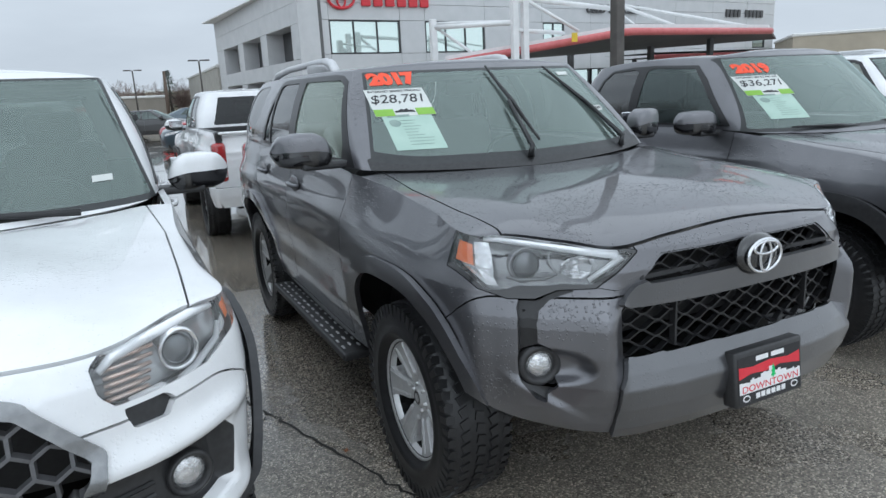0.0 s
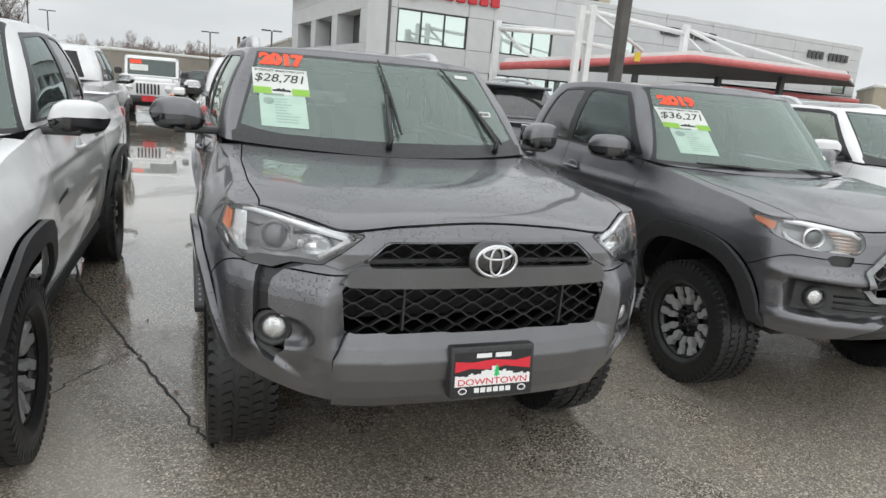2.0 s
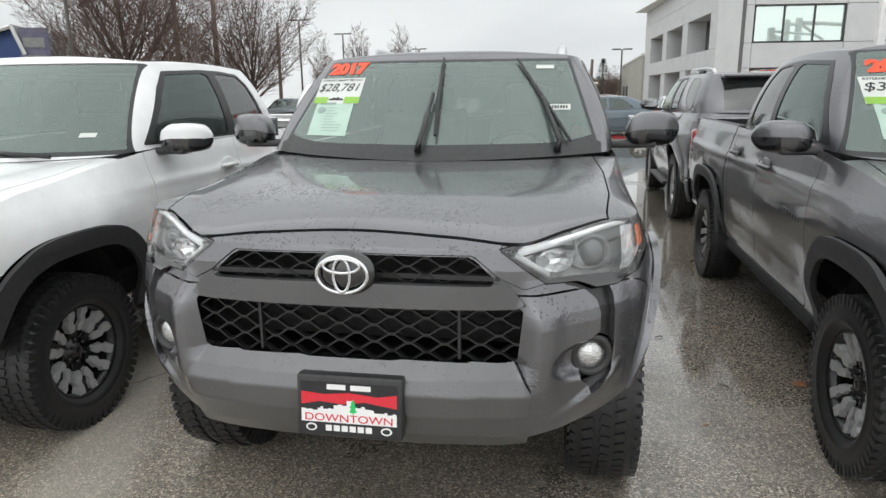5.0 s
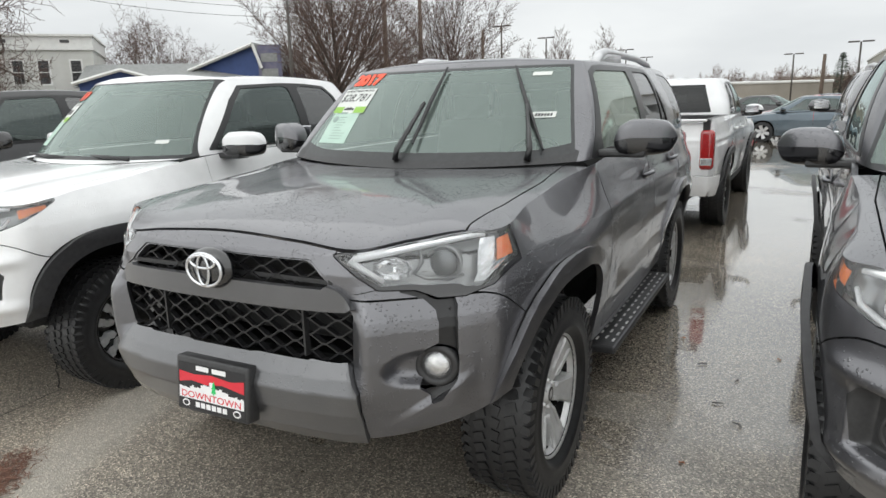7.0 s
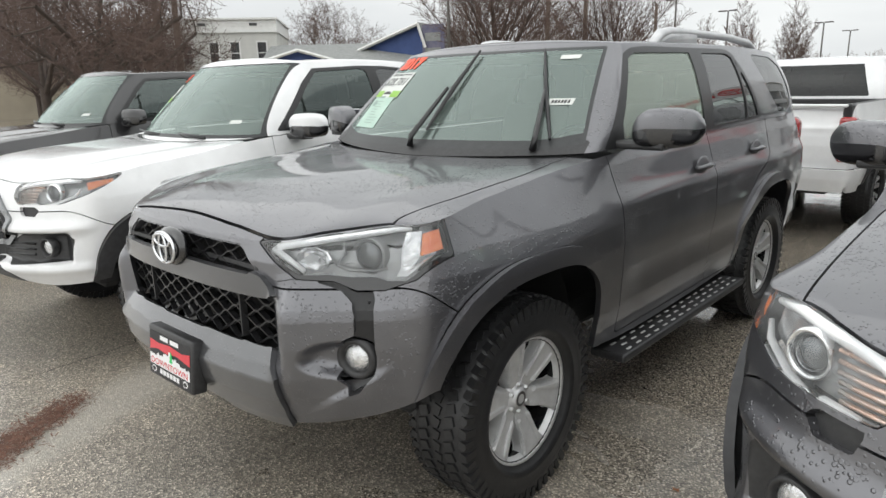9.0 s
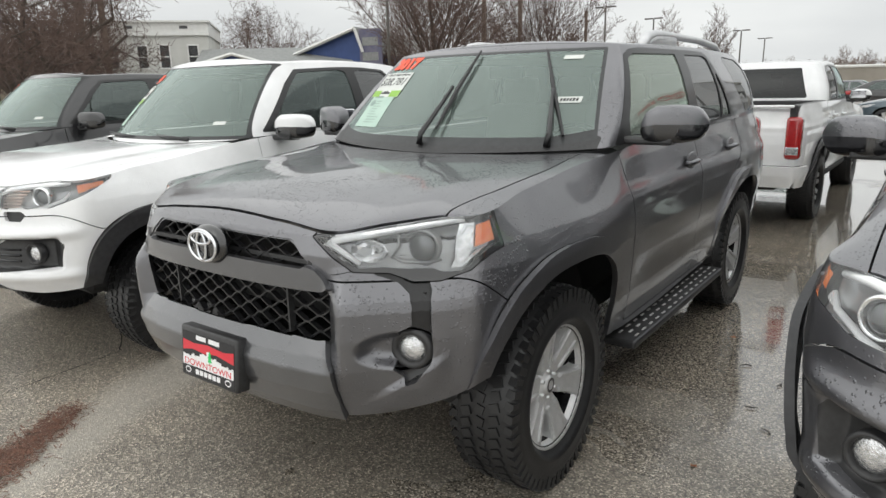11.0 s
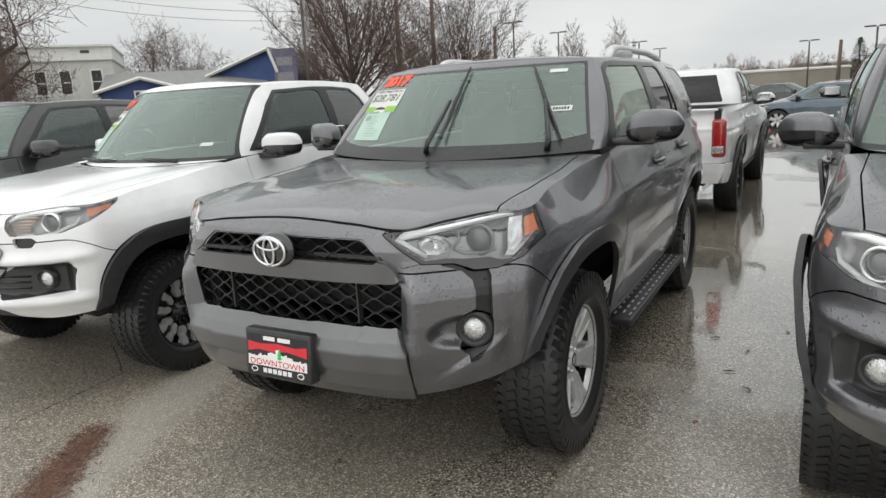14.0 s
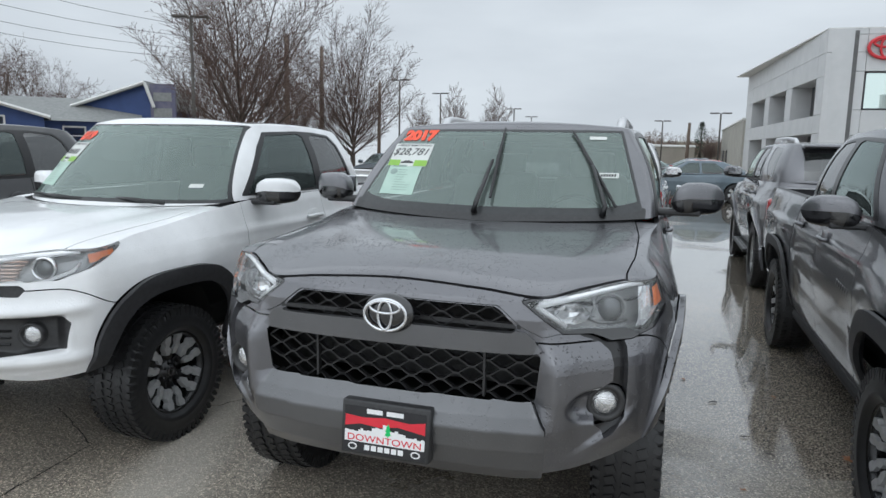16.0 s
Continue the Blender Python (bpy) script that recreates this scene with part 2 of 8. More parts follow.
def wet_paint(name, c, metal=0.0, rough=0.32, drops=0.5):
    """Car paint under a clear coat, with rain drops standing on it and faint dirt."""
    m = mat(name, c, rough, metal, 1.0)
    t, b = nodes_of(m)
    dirt = noise_tex(t, 2.2, 6, 0.6)
    r = color_ramp(t, dirt.outputs["Fac"], [(0.35, tuple(0.9 * v for v in c)), (0.65, tuple(min(1, 1.06 * v + 0.002) for v in c))])
    t.links.new(r.outputs["Color"], b.inputs["Base Color"])
    flake = noise_tex(t, 1800, 1)
    mr = t.nodes.new("ShaderNodeMapRange")
    mr.inputs["To Min"].default_value, mr.inputs["To Max"].default_value = rough - 0.06, rough + 0.1
    t.links.new(flake.outputs["Fac"], mr.inputs["Value"])
    t.links.new(mr.outputs["Result"], b.inputs["Roughness"])
    c0 = t.nodes.new("ShaderNodeTexCoord")
    v = t.nodes.new("ShaderNodeTexVoronoi")
    v.inputs["Scale"].default_value = 105
    t.links.new(c0.outputs["Object"], v.inputs["Vector"])
    size = t.nodes.new("ShaderNodeSeparateColor")
    t.links.new(v.outputs["Color"], size.inputs["Color"])
    patch0 = noise_tex(t, 4.0, 2)
    patch = t.nodes.new("ShaderNodeMapRange")
    patch.inputs["From Min"].default_value, patch.inputs["From Max"].default_value = 0.40, 0.72
    patch.inputs["To Min"].default_value, patch.inputs["To Max"].default_value = 0.42, 0.98
    t.links.new(patch0.outputs["Fac"], patch.inputs["Value"])
    lim = t.nodes.new("ShaderNodeMath")
    lim.operation = "MULTIPLY"
    t.links.new(size.outputs["Red"], lim.inputs[0])
    t.links.new(patch.outputs["Result"], lim.inputs[1])
    edge = t.nodes.new("ShaderNodeMath")
    edge.operation = "SUBTRACT"
    t.links.new(lim.outputs[0], edge.inputs[0])
    t.links.new(v.outputs["Distance"], edge.inputs[1])
    dome = t.nodes.new("ShaderNodeMapRange")
    dome.interpolation_type = "SMOOTHERSTEP"
    dome.inputs["From Min"].default_value, dome.inputs["From Max"].default_value = 0.10, 0.36
    t.links.new(edge.outputs[0], dome.inputs["Value"])
    # drops stand on what lies flat and run off what stands upright
    geo = t.nodes.new("ShaderNodeNewGeometry")
    gz = t.nodes.new("ShaderNodeSeparateXYZ")
    t.links.new(geo.outputs["Normal"], gz.inputs["Vector"])
    lie = t.nodes.new("ShaderNodeMapRange")
    lie.inputs["From Min"].default_value, lie.inputs["From Max"].default_value = 0.25, 0.85
    lie.inputs["To Min"].default_value, lie.inputs["To Max"].default_value = 0.16, 1.0
    t.links.new(gz.outputs["Z"], lie.inputs["Value"])
    held = t.nodes.new("ShaderNodeMath")
    held.operation = "MULTIPLY"
    t.links.new(dome.outputs["Result"], held.inputs[0])
    t.links.new(lie.outputs["Result"], held.inputs[1])
    bn = t.nodes.new("ShaderNodeBump")
    bn.inputs["Strength"].default_value, bn.inputs["Distance"].default_value = drops, 0.006
    t.links.new(held.outputs[0], bn.inputs["Height"])
    t.links.new(bn.outputs["Normal"], b.inputs["Normal"])
    t.links.new(bn.outputs["Normal"], b.inputs["Coat Normal"])
    return m


def clear_glass(name, tint=(0.8, 0.9, 0.86), veil=0.25, milk=(0.25, 0.3, 0.28), rough=0.02, ior=1.9, sheen=(1, 1, 1)):
    """Thin glass: mostly seen through, with a clear reflection and a faint film of its own."""
    m = bpy.data.materials.new(name)
    m.use_nodes = True
    t = m.node_tree
    t.nodes.clear()
    o = t.nodes.new("ShaderNodeOutputMaterial")
    tr = t.nodes.new("ShaderNodeBsdfTransparent")
    tr.inputs["Color"].default_value = (*tint, 1)
    df = t.nodes.new("ShaderNodeBsdfDiffuse")
    df.inputs["Color"].default_value = (*milk, 1)
    gl = t.nodes.new("ShaderNodeBsdfGlossy")
    gl.inputs["Roughness"].default_value = rough
    gl.inputs["Color"].default_value = (*sheen, 1)
    a, c = t.nodes.new("ShaderNodeMixShader"), t.nodes.new("ShaderNodeMixShader")
    a.inputs["Fac"].default_value = veil
    t.links.new(tr.outputs[0], a.inputs[1])
    t.links.new(df.outputs[0], a.inputs[2])
    fr = t.nodes.new("ShaderNodeFresnel")
    fr.inputs["IOR"].default_value = ior
    t.links.new(fr.outputs[0], c.inputs["Fac"])
    t.links.new(a.outputs[0], c.inputs[1])
    t.links.new(gl.outputs[0], c.inputs[2])
    t.links.new(c.outputs[0], o.inputs["Surface"])
    return m


MATS = {
    "rubber": speckled("tyre_rubber", (0.010, 0.010, 0.011), (0.018, 0.018, 0.019), 30, 0.55, 0, 0.3, 0.002, rough2=0.3),
    "dark": speckled("dark_underside", (0.012, 0.012, 0.013), (0.02, 0.02, 0.02), 12, 0.8),
    "plastic": speckled("black_plastic", (0.02, 0.02, 0.021), (0.032, 0.032, 0.033), 60, 0.42, 0, 0.15, 0.001),
    "satin_black": speckled("satin_black", (0.012, 0.012, 0.013), (0.018, 0.018, 0.019), 40, 0.3, 0, 0.05, 0.001),
    "gloss_black": mat("gloss_black", (0.008, 0.008, 0.009), 0.12, 0, 1.0),
    "alloy": speckled("alloy_silver", (0.56, 0.56, 0.56), (0.66, 0.66, 0.66), 25, 0.36, 0.45, 0.05, 0.001, rough2=0.42),
    "machined": speckled("machined_alloy", (0.38, 0.385, 0.39), (0.5, 0.5, 0.51), 40, 0.34, 0.4, 0.08, 0.001),
    # real black of the pickup rims; on the barrels it is painted shade
    "black_rim_and_shade": speckled("black_rim_and_shade", (0.012, 0.012, 0.013), (0.022, 0.022, 0.023), 30, 0.25, 0.3, 0.05, 0.001),
    "steel": speckled("steel", (0.10, 0.10, 0.10), (0.18, 0.17, 0.17), 40, 0.35, 0.9),
    "chrome": mat("chrome", (0.66, 0.67, 0.69), 0.10, 1.0),
    "chrome_dull": speckled("lamp_chrome", (0.75, 0.76, 0.77), (0.9, 0.9, 0.9), 20, 0.14, 0.9, 0.1, 0.002),
    # the orange end of this colour paints in an amber reflection
    "ribbed": speckled("ribbed_amber_reflection", (0.66, 0.60, 0.56), (0.72, 0.40, 0.25), 16, 0.12, 0.7, 0.1, 0.002),
    "drl": speckled("light_guide", (0.80, 0.81, 0.82), (0.9, 0.9, 0.9), 30, 0.2, 0, 0.02, 0.001, 0.6),
    "lamp_grey": speckled("lamp_housing", (0.20, 0.205, 0.21), (0.40, 0.405, 0.40), 14, 0.22, 0.45, 0.3, 0.004),
    "projector": mat("projector_lens", (0.10, 0.105, 0.11), 0.04, 0.5, 1.0),
    "amber": speckled("amber_lens", (0.72, 0.16, 0.03), (0.82, 0.24, 0.05), 60, 0.2, 0, 0.1, 0.002, 0.8),
    "tail_red": speckled("tail_red", (0.28, 0.012, 0.014), (0.38, 0.02, 0.02), 15, 0.12, 0, 0.05, 0.002, 1.0),
    "bar_grey": wet_paint("satin_grey", (0.115, 0.116, 0.122), 0.7, 0.34, 0.35),
    "rail_silver": speckled("rail_silver", (0.55, 0.56, 0.57), (0.65, 0.65, 0.66), 20, 0.4, 0.6),
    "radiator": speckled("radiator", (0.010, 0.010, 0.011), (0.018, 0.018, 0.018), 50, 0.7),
    "cup": speckled("handle_cup", (0.03, 0.03, 0.032), (0.04, 0.04, 0.042), 30, 0.3),
    "grip": speckled("grip_mark", (0.38, 0.38, 0.38), (0.5, 0.5, 0.5), 40, 0.5),
    "frit": speckled("frit_black", (0.022, 0.024, 0.025), (0.032, 0.034, 0.035), 30, 0.4),
    "seat_grey": speckled("seat_cloth", (0.26, 0.265, 0.265), (0.33, 0.335, 0.335), 90, 0.85),
    "dash": speckled("dash_plastic", (0.035, 0.036, 0.038), (0.05, 0.05, 0.052), 60, 0.6),
    "glass": clear_glass("windscreen_glass", (0.93, 1.0, 0.96), 0.40, (0.205, 0.250, 0.230), 0.02, 1.8, (0.87, 1.0, 0.955)),
    "glass_side": clear_glass("side_glass", (0.96, 1.0, 0.97), 0.46, (0.34, 0.39, 0.33), 0.02, 1.8, (0.92, 1.0, 0.94)),
    "glass_dark": clear_glass("privacy_glass", (0.24, 0.27, 0.27), 0.46, (0.050, 0.054, 0.054), 0.02, 2.0),
    "glass_rear": clear_glass("rear_glass", (0.18, 0.2, 0.2), 0.46, (0.020, 0.022, 0.023), 0.02, 1.45),
    "lens": clear_glass("lamp_cover", (0.95, 0.96, 0.97), 0.07, (0.7, 0.72, 0.72), 0.01, 1.5),
    "lens_solid": speckled("fog_glass", (0.42, 0.43, 0.44), (0.8, 0.8, 0.8), 45, 0.08, 0.8, 0.6, 0.006, 1.0),
    "glass_truck": clear_glass("truck_side_glass", (0.36, 0.42, 0.40), 0.46, (0.030, 0.038, 0.036), 0.02, 1.8, (0.88, 1.0, 0.97)),
    "seat_dark": speckled("seat_dark", (0.07, 0.07, 0.072), (0.10, 0.10, 0.102), 90, 0.85),
    "grille_rim": speckled("grille_rim", (0.20, 0.205, 0.21), (0.32, 0.325, 0.33), 25, 0.25, 0.8),
    "net_grey": speckled("grille_net", (0.10, 0.10, 0.105), (0.14, 0.14, 0.145), 40, 0.4, 0.3),
    "headliner": speckled("headliner", (0.42, 0.42, 0.40), (0.5, 0.5, 0.48), 50, 0.9),
    "badge": speckled("badge_dark", (0.06, 0.06, 0.065), (0.1, 0.1, 0.1), 40, 0.3, 0.6),
    "flare_black": speckled("flare_plastic", (0.022, 0.022, 0.024), (0.035, 0.035, 0.037), 40, 0.5, 0, 0.2, 0.001),
}
PAINT_GREY = wet_paint("paint_grey", (0.150, 0.150, 0.161), 0.82, 0.35, 0.9)
PAINT_GREY2 = wet_paint("paint_grey_truck", (0.150, 0.150, 0.161), 0.82, 0.35, 0.8)
PAINT_WHITE = wet_paint("paint_white", (0.79, 0.795, 0.80), 0.0, 0.35, 0.35)
PAINT_BLUE = wet_paint("paint_blue", (0.075, 0.105, 0.130), 0.35, 0.3, 0.2)
PAINT_RED = wet_paint("paint_red", (0.40, 0.015, 0.025), 0.2, 0.3, 0.2)
PAINT_TEAL = wet_paint("paint_teal", (0.02, 0.14, 0.14), 0.2, 0.3, 0.2)
PAINT_BLACK = wet_paint("paint_black", (0.018, 0.018, 0.02), 0.2, 0.3, 0.3)

# ---------------------------------------------------------------- ground
def wet_asphalt():
    m = mat("wet_asphalt", (0.05, 0.05, 0.05), 0.5, 0.0, 0.0, 0.8)
    t, b = nodes_of(m)
    grain = noise_tex(t, 150, 2, 0.8)
    stone = t.nodes.new("ShaderNodeTexVoronoi")
    stone.inputs["Scale"].default_value = 150
    sc = t.nodes.new("ShaderNodeTexCoord")
    t.links.new(sc.outputs["Object"], stone.inputs["Vector"])
    sv = t.nodes.new("ShaderNodeSeparateColor")
    t.links.new(stone.outputs["Color"], sv.inputs["Color"])
    big = noise_tex(t, 0.5, 6, 0.62, dist=0.6)
    c1 = color_ramp(t, sv.outputs["Red"], [(0.08, (0.072, 0.068, 0.063)), (0.45, (0.182, 0.170, 0.153)), (0.80, (0.282, 0.263, 0.235)), (0.97, (0.58, 0.545, 0.50))])
    dirt = color_ramp(t, big.outputs["Fac"], [(0.32, (0.98, 0.94, 0.88)), (0.66, (1.55, 1.44, 1.28))])
    mx = t.nodes.new("ShaderNodeMix")
    mx.data_type, mx.blend_type = "RGBA", "MULTIPLY"
    mx.inputs["Factor"].default_value = 1.0
    t.links.new(c1.outputs["Color"], mx.inputs["A"])
    t.links.new(dirt.outputs["Color"], mx.inputs["B"])
    # a pale worn strip of older paving that runs out between the bays
    co = t.nodes.new("ShaderNodeTexCoord")
    mp = t.nodes.new("ShaderNodeMapping")
    mp.vector_type = "TEXTURE"
    mp.inputs["Location"].default_value = (-1.22, 0.05, 0)
    mp.inputs["Rotation"].default_value = (0, 0, radians(22))
    t.links.new(co.outputs["Object"], mp.inputs["Vector"])
    sx = t.nodes.new("ShaderNodeSeparateXYZ")
    t.links.new(mp.outputs["Vector"], sx.inputs["Vector"])
    ab = t.nodes.new("ShaderNodeMath")
    ab.operation = "ABSOLUTE"
    t.links.new(sx.outputs["X"], ab.inputs[0])
    rag = noise_tex(t, 6, 4)
    ad = t.nodes.new("ShaderNodeMath")
    ad.operation = "MULTIPLY_ADD"
    ad.inputs[1].default_value = 0.16
    t.links.new(rag.outputs["Fac"], ad.inputs[0])
    t.links.new(ab.outputs[0], ad.inputs[2])
    st = t.nodes.new("ShaderNodeMapRange")
    st.inputs["From Min"].default_value, st.inputs["From Max"].default_value = 0.20, 0.34
    st.inputs["To Min"].default_value, st.inputs["To Max"].default_value = 0.55, 0.0
    t.links.new(ad.outputs[0], st.inputs["Value"])
    pale = t.nodes.new("ShaderNodeMix")
    pale.data_type = "RGBA"
    pale.inputs["B"].default_value = (0.47, 0.44, 0.385, 1)
    t.links.new(st.outputs["Result"], pale.inputs["Factor"])
    t.links.new(mx.outputs["Result"], pale.inputs["A"])
    t.links.new(pale.outputs["Result"], b.inputs["Base Color"])
    # standing water lies in wide flat hollows, most of it along the lanes behind the bays
    sep = t.nodes.new("ShaderNodeSeparateXYZ")
    t.links.new(co.outputs["Object"], sep.inputs["Vector"])
    lane = t.nodes.new("ShaderNodeMapRange")
    lane.inputs["From Min"].default_value, lane.inputs["From Max"].default_value = 0.4, 3.2
    lane.inputs["To Min"].default_value, lane.inputs["To Max"].default_value = 0.10, -0.14
    t.links.new(sep.outputs["Y"], lane.inputs["Value"])
    pud = noise_tex(t, 0.55, 5, 0.55, dist=0.4)
    sm = t.nodes.new("ShaderNodeMath")
    sm.operation = "ADD"
    t.links.new(pud.outputs["Fac"], sm.inputs[0])
    t.links.new(lane.outputs["Result"], sm.inputs[1])
    dry = color_ramp(t, sm.outputs[0], [(0.42, (0, 0, 0)), (0.56, (1, 1, 1))])
    rr = t.nodes.new("ShaderNodeMapRange")
    rr.inputs["To Min"].default_value, rr.inputs["To Max"].default_value = 0.10, 0.45
    t.links.new(dry.outputs["Color"], rr.inputs["Value"])
    t.links.new(rr.outputs["Result"], b.inputs["Roughness"])
    bs = t.nodes.new("ShaderNodeMapRange")
    bs.inputs["To Min"].default_value, bs.inputs["To Max"].default_value = 0.03, 0.7
    t.links.new(dry.outputs["Color"], bs.inputs["Value"])
    bn = bump(t, b, stone.outputs["Distance"], 0.5, 0.005)
    t.links.new(bs.outputs["Result"], bn.inputs["Strength"])
    cw = t.nodes.new("ShaderNodeMapRange")
    cw.inputs["To Min"].default_value, cw.inputs["To Max"].default_value = 1.0, 0.65
    t.links.new(dry.outputs["Color"], cw.inputs["Value"])
    t.links.new(cw.outputs["Result"], b.inputs["Coat Weight"])
    cr = t.nodes.new("ShaderNodeMapRange")
    cr.inputs["To Min"].default_value, cr.inputs["To Max"].default_value = 0.02, 0.16
    t.links.new(dry.outputs["Color"], cr.inputs["Value"])
    t.links.new(cr.outputs["Result"], b.inputs["Coat Roughness"])
    return m


ASPHALT = wet_asphalt()
bm = bmesh.new()
R = 2500
vs = [bm.verts.new((x, y, 0)) for x, y in ((-R, -R), (R, -R), (R, R), (-R, R))]
bm.faces.new(vs)
gme = bpy.data.meshes.new("ground")
bm.to_mesh(gme)
bm.free()
gme.materials.append(ASPHALT)
ground = tagged(new("ground", gme), "wet asphalt parking lot with puddles", "ground", kind="structure")


def crack(points, w=0.012):
    """A dark sealed crack that wanders over the paving."""
    rng = random.Random(len(points) * 7 + int(points[0][0] * 100))
    pts = []
    for a, b in zip(points, points[1:]):
        for k in range(12):
            f = k / 12
            pts.append((a[0] + (b[0] - a[0]) * f + rng.gauss(0, 0.006), a[1] + (b[1] - a[1]) * f + rng.gauss(0, 0.006)))
    pts.append(points[-1])
    v, f = [], []
    for k, (x, y) in enumerate(pts):
        x2, y2 = pts[min(k + 1, len(pts) - 1)]
        x1, y1 = pts[max(k - 1, 0)]
        d = math.hypot(x2 - x1, y2 - y1)
        nx, ny = -(y2 - y1) / d, (x2 - x1) / d
        ww = w * rng.uniform(0.4, 1.0) / 2
        v += [(x - nx * ww, y - ny * ww, 0.004), (x + nx * ww, y + ny * ww, 0.004)]
        if k:
            f.append((2 * k - 2, 2 * k, 2 * k + 1, 2 * k - 1))
    o = link_mesh("crack", v, f, CRACK, ground, "dark crack in the asphalt", False, kind="structure")
    return o


CRACK = speckled("crack_dark", (0.012, 0.011, 0.010), (0.03, 0.028, 0.025), 40, 0.6)
crack([(-2.05, 4.6), (-1.86, 3.32), (-1.39, 1.99), (-1.30, 1.77), (-1.02, 0.95), (-0.93, 0.72)], 0.018)
crack([(-1.37, 1.84), (-1.55, 1.62), (-1.72, 1.29), (-2.1, 1.0)], 0.012)
crack([(-2.6, 0.9), (-2.01, 0.57), (-1.94, -0.13), (-1.8, -0.9), (-1.5, -2.0)], 0.011)


ORANGE = speckled("fluorescent_orange", (0.80, 0.065, 0.02), (0.86, 0.09, 0.03), 20, 0.5)
PAPER = speckled("white_paper", (0.58, 0.60, 0.575), (0.64, 0.66, 0.63), 12, 0.6)
MINT = speckled("mint_sheet", (0.39, 0.53, 0.455), (0.44, 0.58, 0.50), 12, 0.6)
LIME = speckled("lime_print", (0.22, 0.44, 0.05), (0.26, 0.48, 0.06), 20, 0.5)
INK = speckled("black_ink", (0.012, 0.012, 0.014), (0.02, 0.02, 0.022), 30, 0.5)
PRINT_RED = speckled("print_red", (0.62, 0.012, 0.03), (0.68, 0.02, 0.04), 20, 0.35, 0, 0.02, 0.001, 0.4)
PRINT_WHITE = speckled("print_white", (0.78, 0.78, 0.78), (0.84, 0.84, 0.84), 20, 0.35, 0, 0.02, 0.001, 0.4)
PRINT_GREEN = speckled("print_green", (0.02, 0.50, 0.12), (0.03, 0.56, 0.16), 20, 0.4)
GREY_INK = speckled("grey_ink", (0.22, 0.30, 0.27), (0.28, 0.36, 0.32), 20, 0.6)


# ---------------------------------------------------------------- vehicles: common shapes
# A vehicle looks along -y, its nose at y = 0, its wheels on z = 0; x is across.
def arch(yc, zc, a, b, p=2.7):
    return lambda x, y, z: ((np.abs((y - yc) / a) ** p + np.abs((z - zc) / b) ** p) ** (1 / p) - 1) * min(a, b)


def grow(f, d):
    return lambda x, y, z: f(x, y, z) - d


def only(f, test):
    """f where the test holds, outside elsewhere."""
    return lambda x, y, z: np.maximum(f(x, y, z), test(x, y, z))


class Shell:
    """The closed skin of a vehicle: a wall round it, a lid over the engine, a glasshouse and a roof."""

    def __init__(self, plan, bottom, top, front_in, side_in, corner, bulge=None, cheek=None, shoulder=0.0):
        self.plan, self.bottom, self.top = spline(plan, True), spline(bottom, True), spline(top, True)
        self.front_in, self.side_in, self.corner, self.bulge, self.cheek, self.shoulder = front_in, side_in, corner, bulge, cheek, shoulder
        self.count = len(plan) - 1

    def wall(self, s, v):
        p = self.plan(s)
        lo, hi = self.plan(np.abs(s - 0.02)), self.plan(self.count - np.abs(self.count - s - 0.02))
        lo[..., 0] *= np.where(s < 0.02, -1, 1)
        hi[..., 0] *= np.where(s + 0.02 > self.count, -1, 1)
        d = hi - lo
        n = np.stack([d[..., 1], -d[..., 0]], -1)
        n /= np.maximum(np.linalg.norm(n, axis=-1), 1e-9)[..., None]
        z = self.bottom(s) + (self.top(s) - self.bottom(s)) * v
        w = soft(s, *self.corner)
        fr = self.front_in(z)
        if self.cheek:
            m = soft(p[..., 0], *self.cheek[:2])
            fr = fr * (1 - m) + self.cheek[2](z) * m
        inset = (1 - w) * fr + w * self.side_in(z)
        # the wings roll over towards the bonnet
        roll = 1 - np.clip((self.top(s) - z) / 0.24, 0, 1)
        inset = inset + self.shoulder * roll ** 1.25 * soft(p[..., 1], 0.36, 0.72) * (1 - soft(p[..., 1], 1.02, 1.52))
        if self.bulge:
            inset = inset - self.bulge(p[..., 0], p[..., 1], z)
        q = p - n * inset[..., None]
        q[..., 0] = np.where(np.abs(s) < 1e-6, 0, np.where(np.abs(s - self.count) < 1e-6, 0, q[..., 0]))
        return np.stack([q[..., 0], q[..., 1], z], -1)


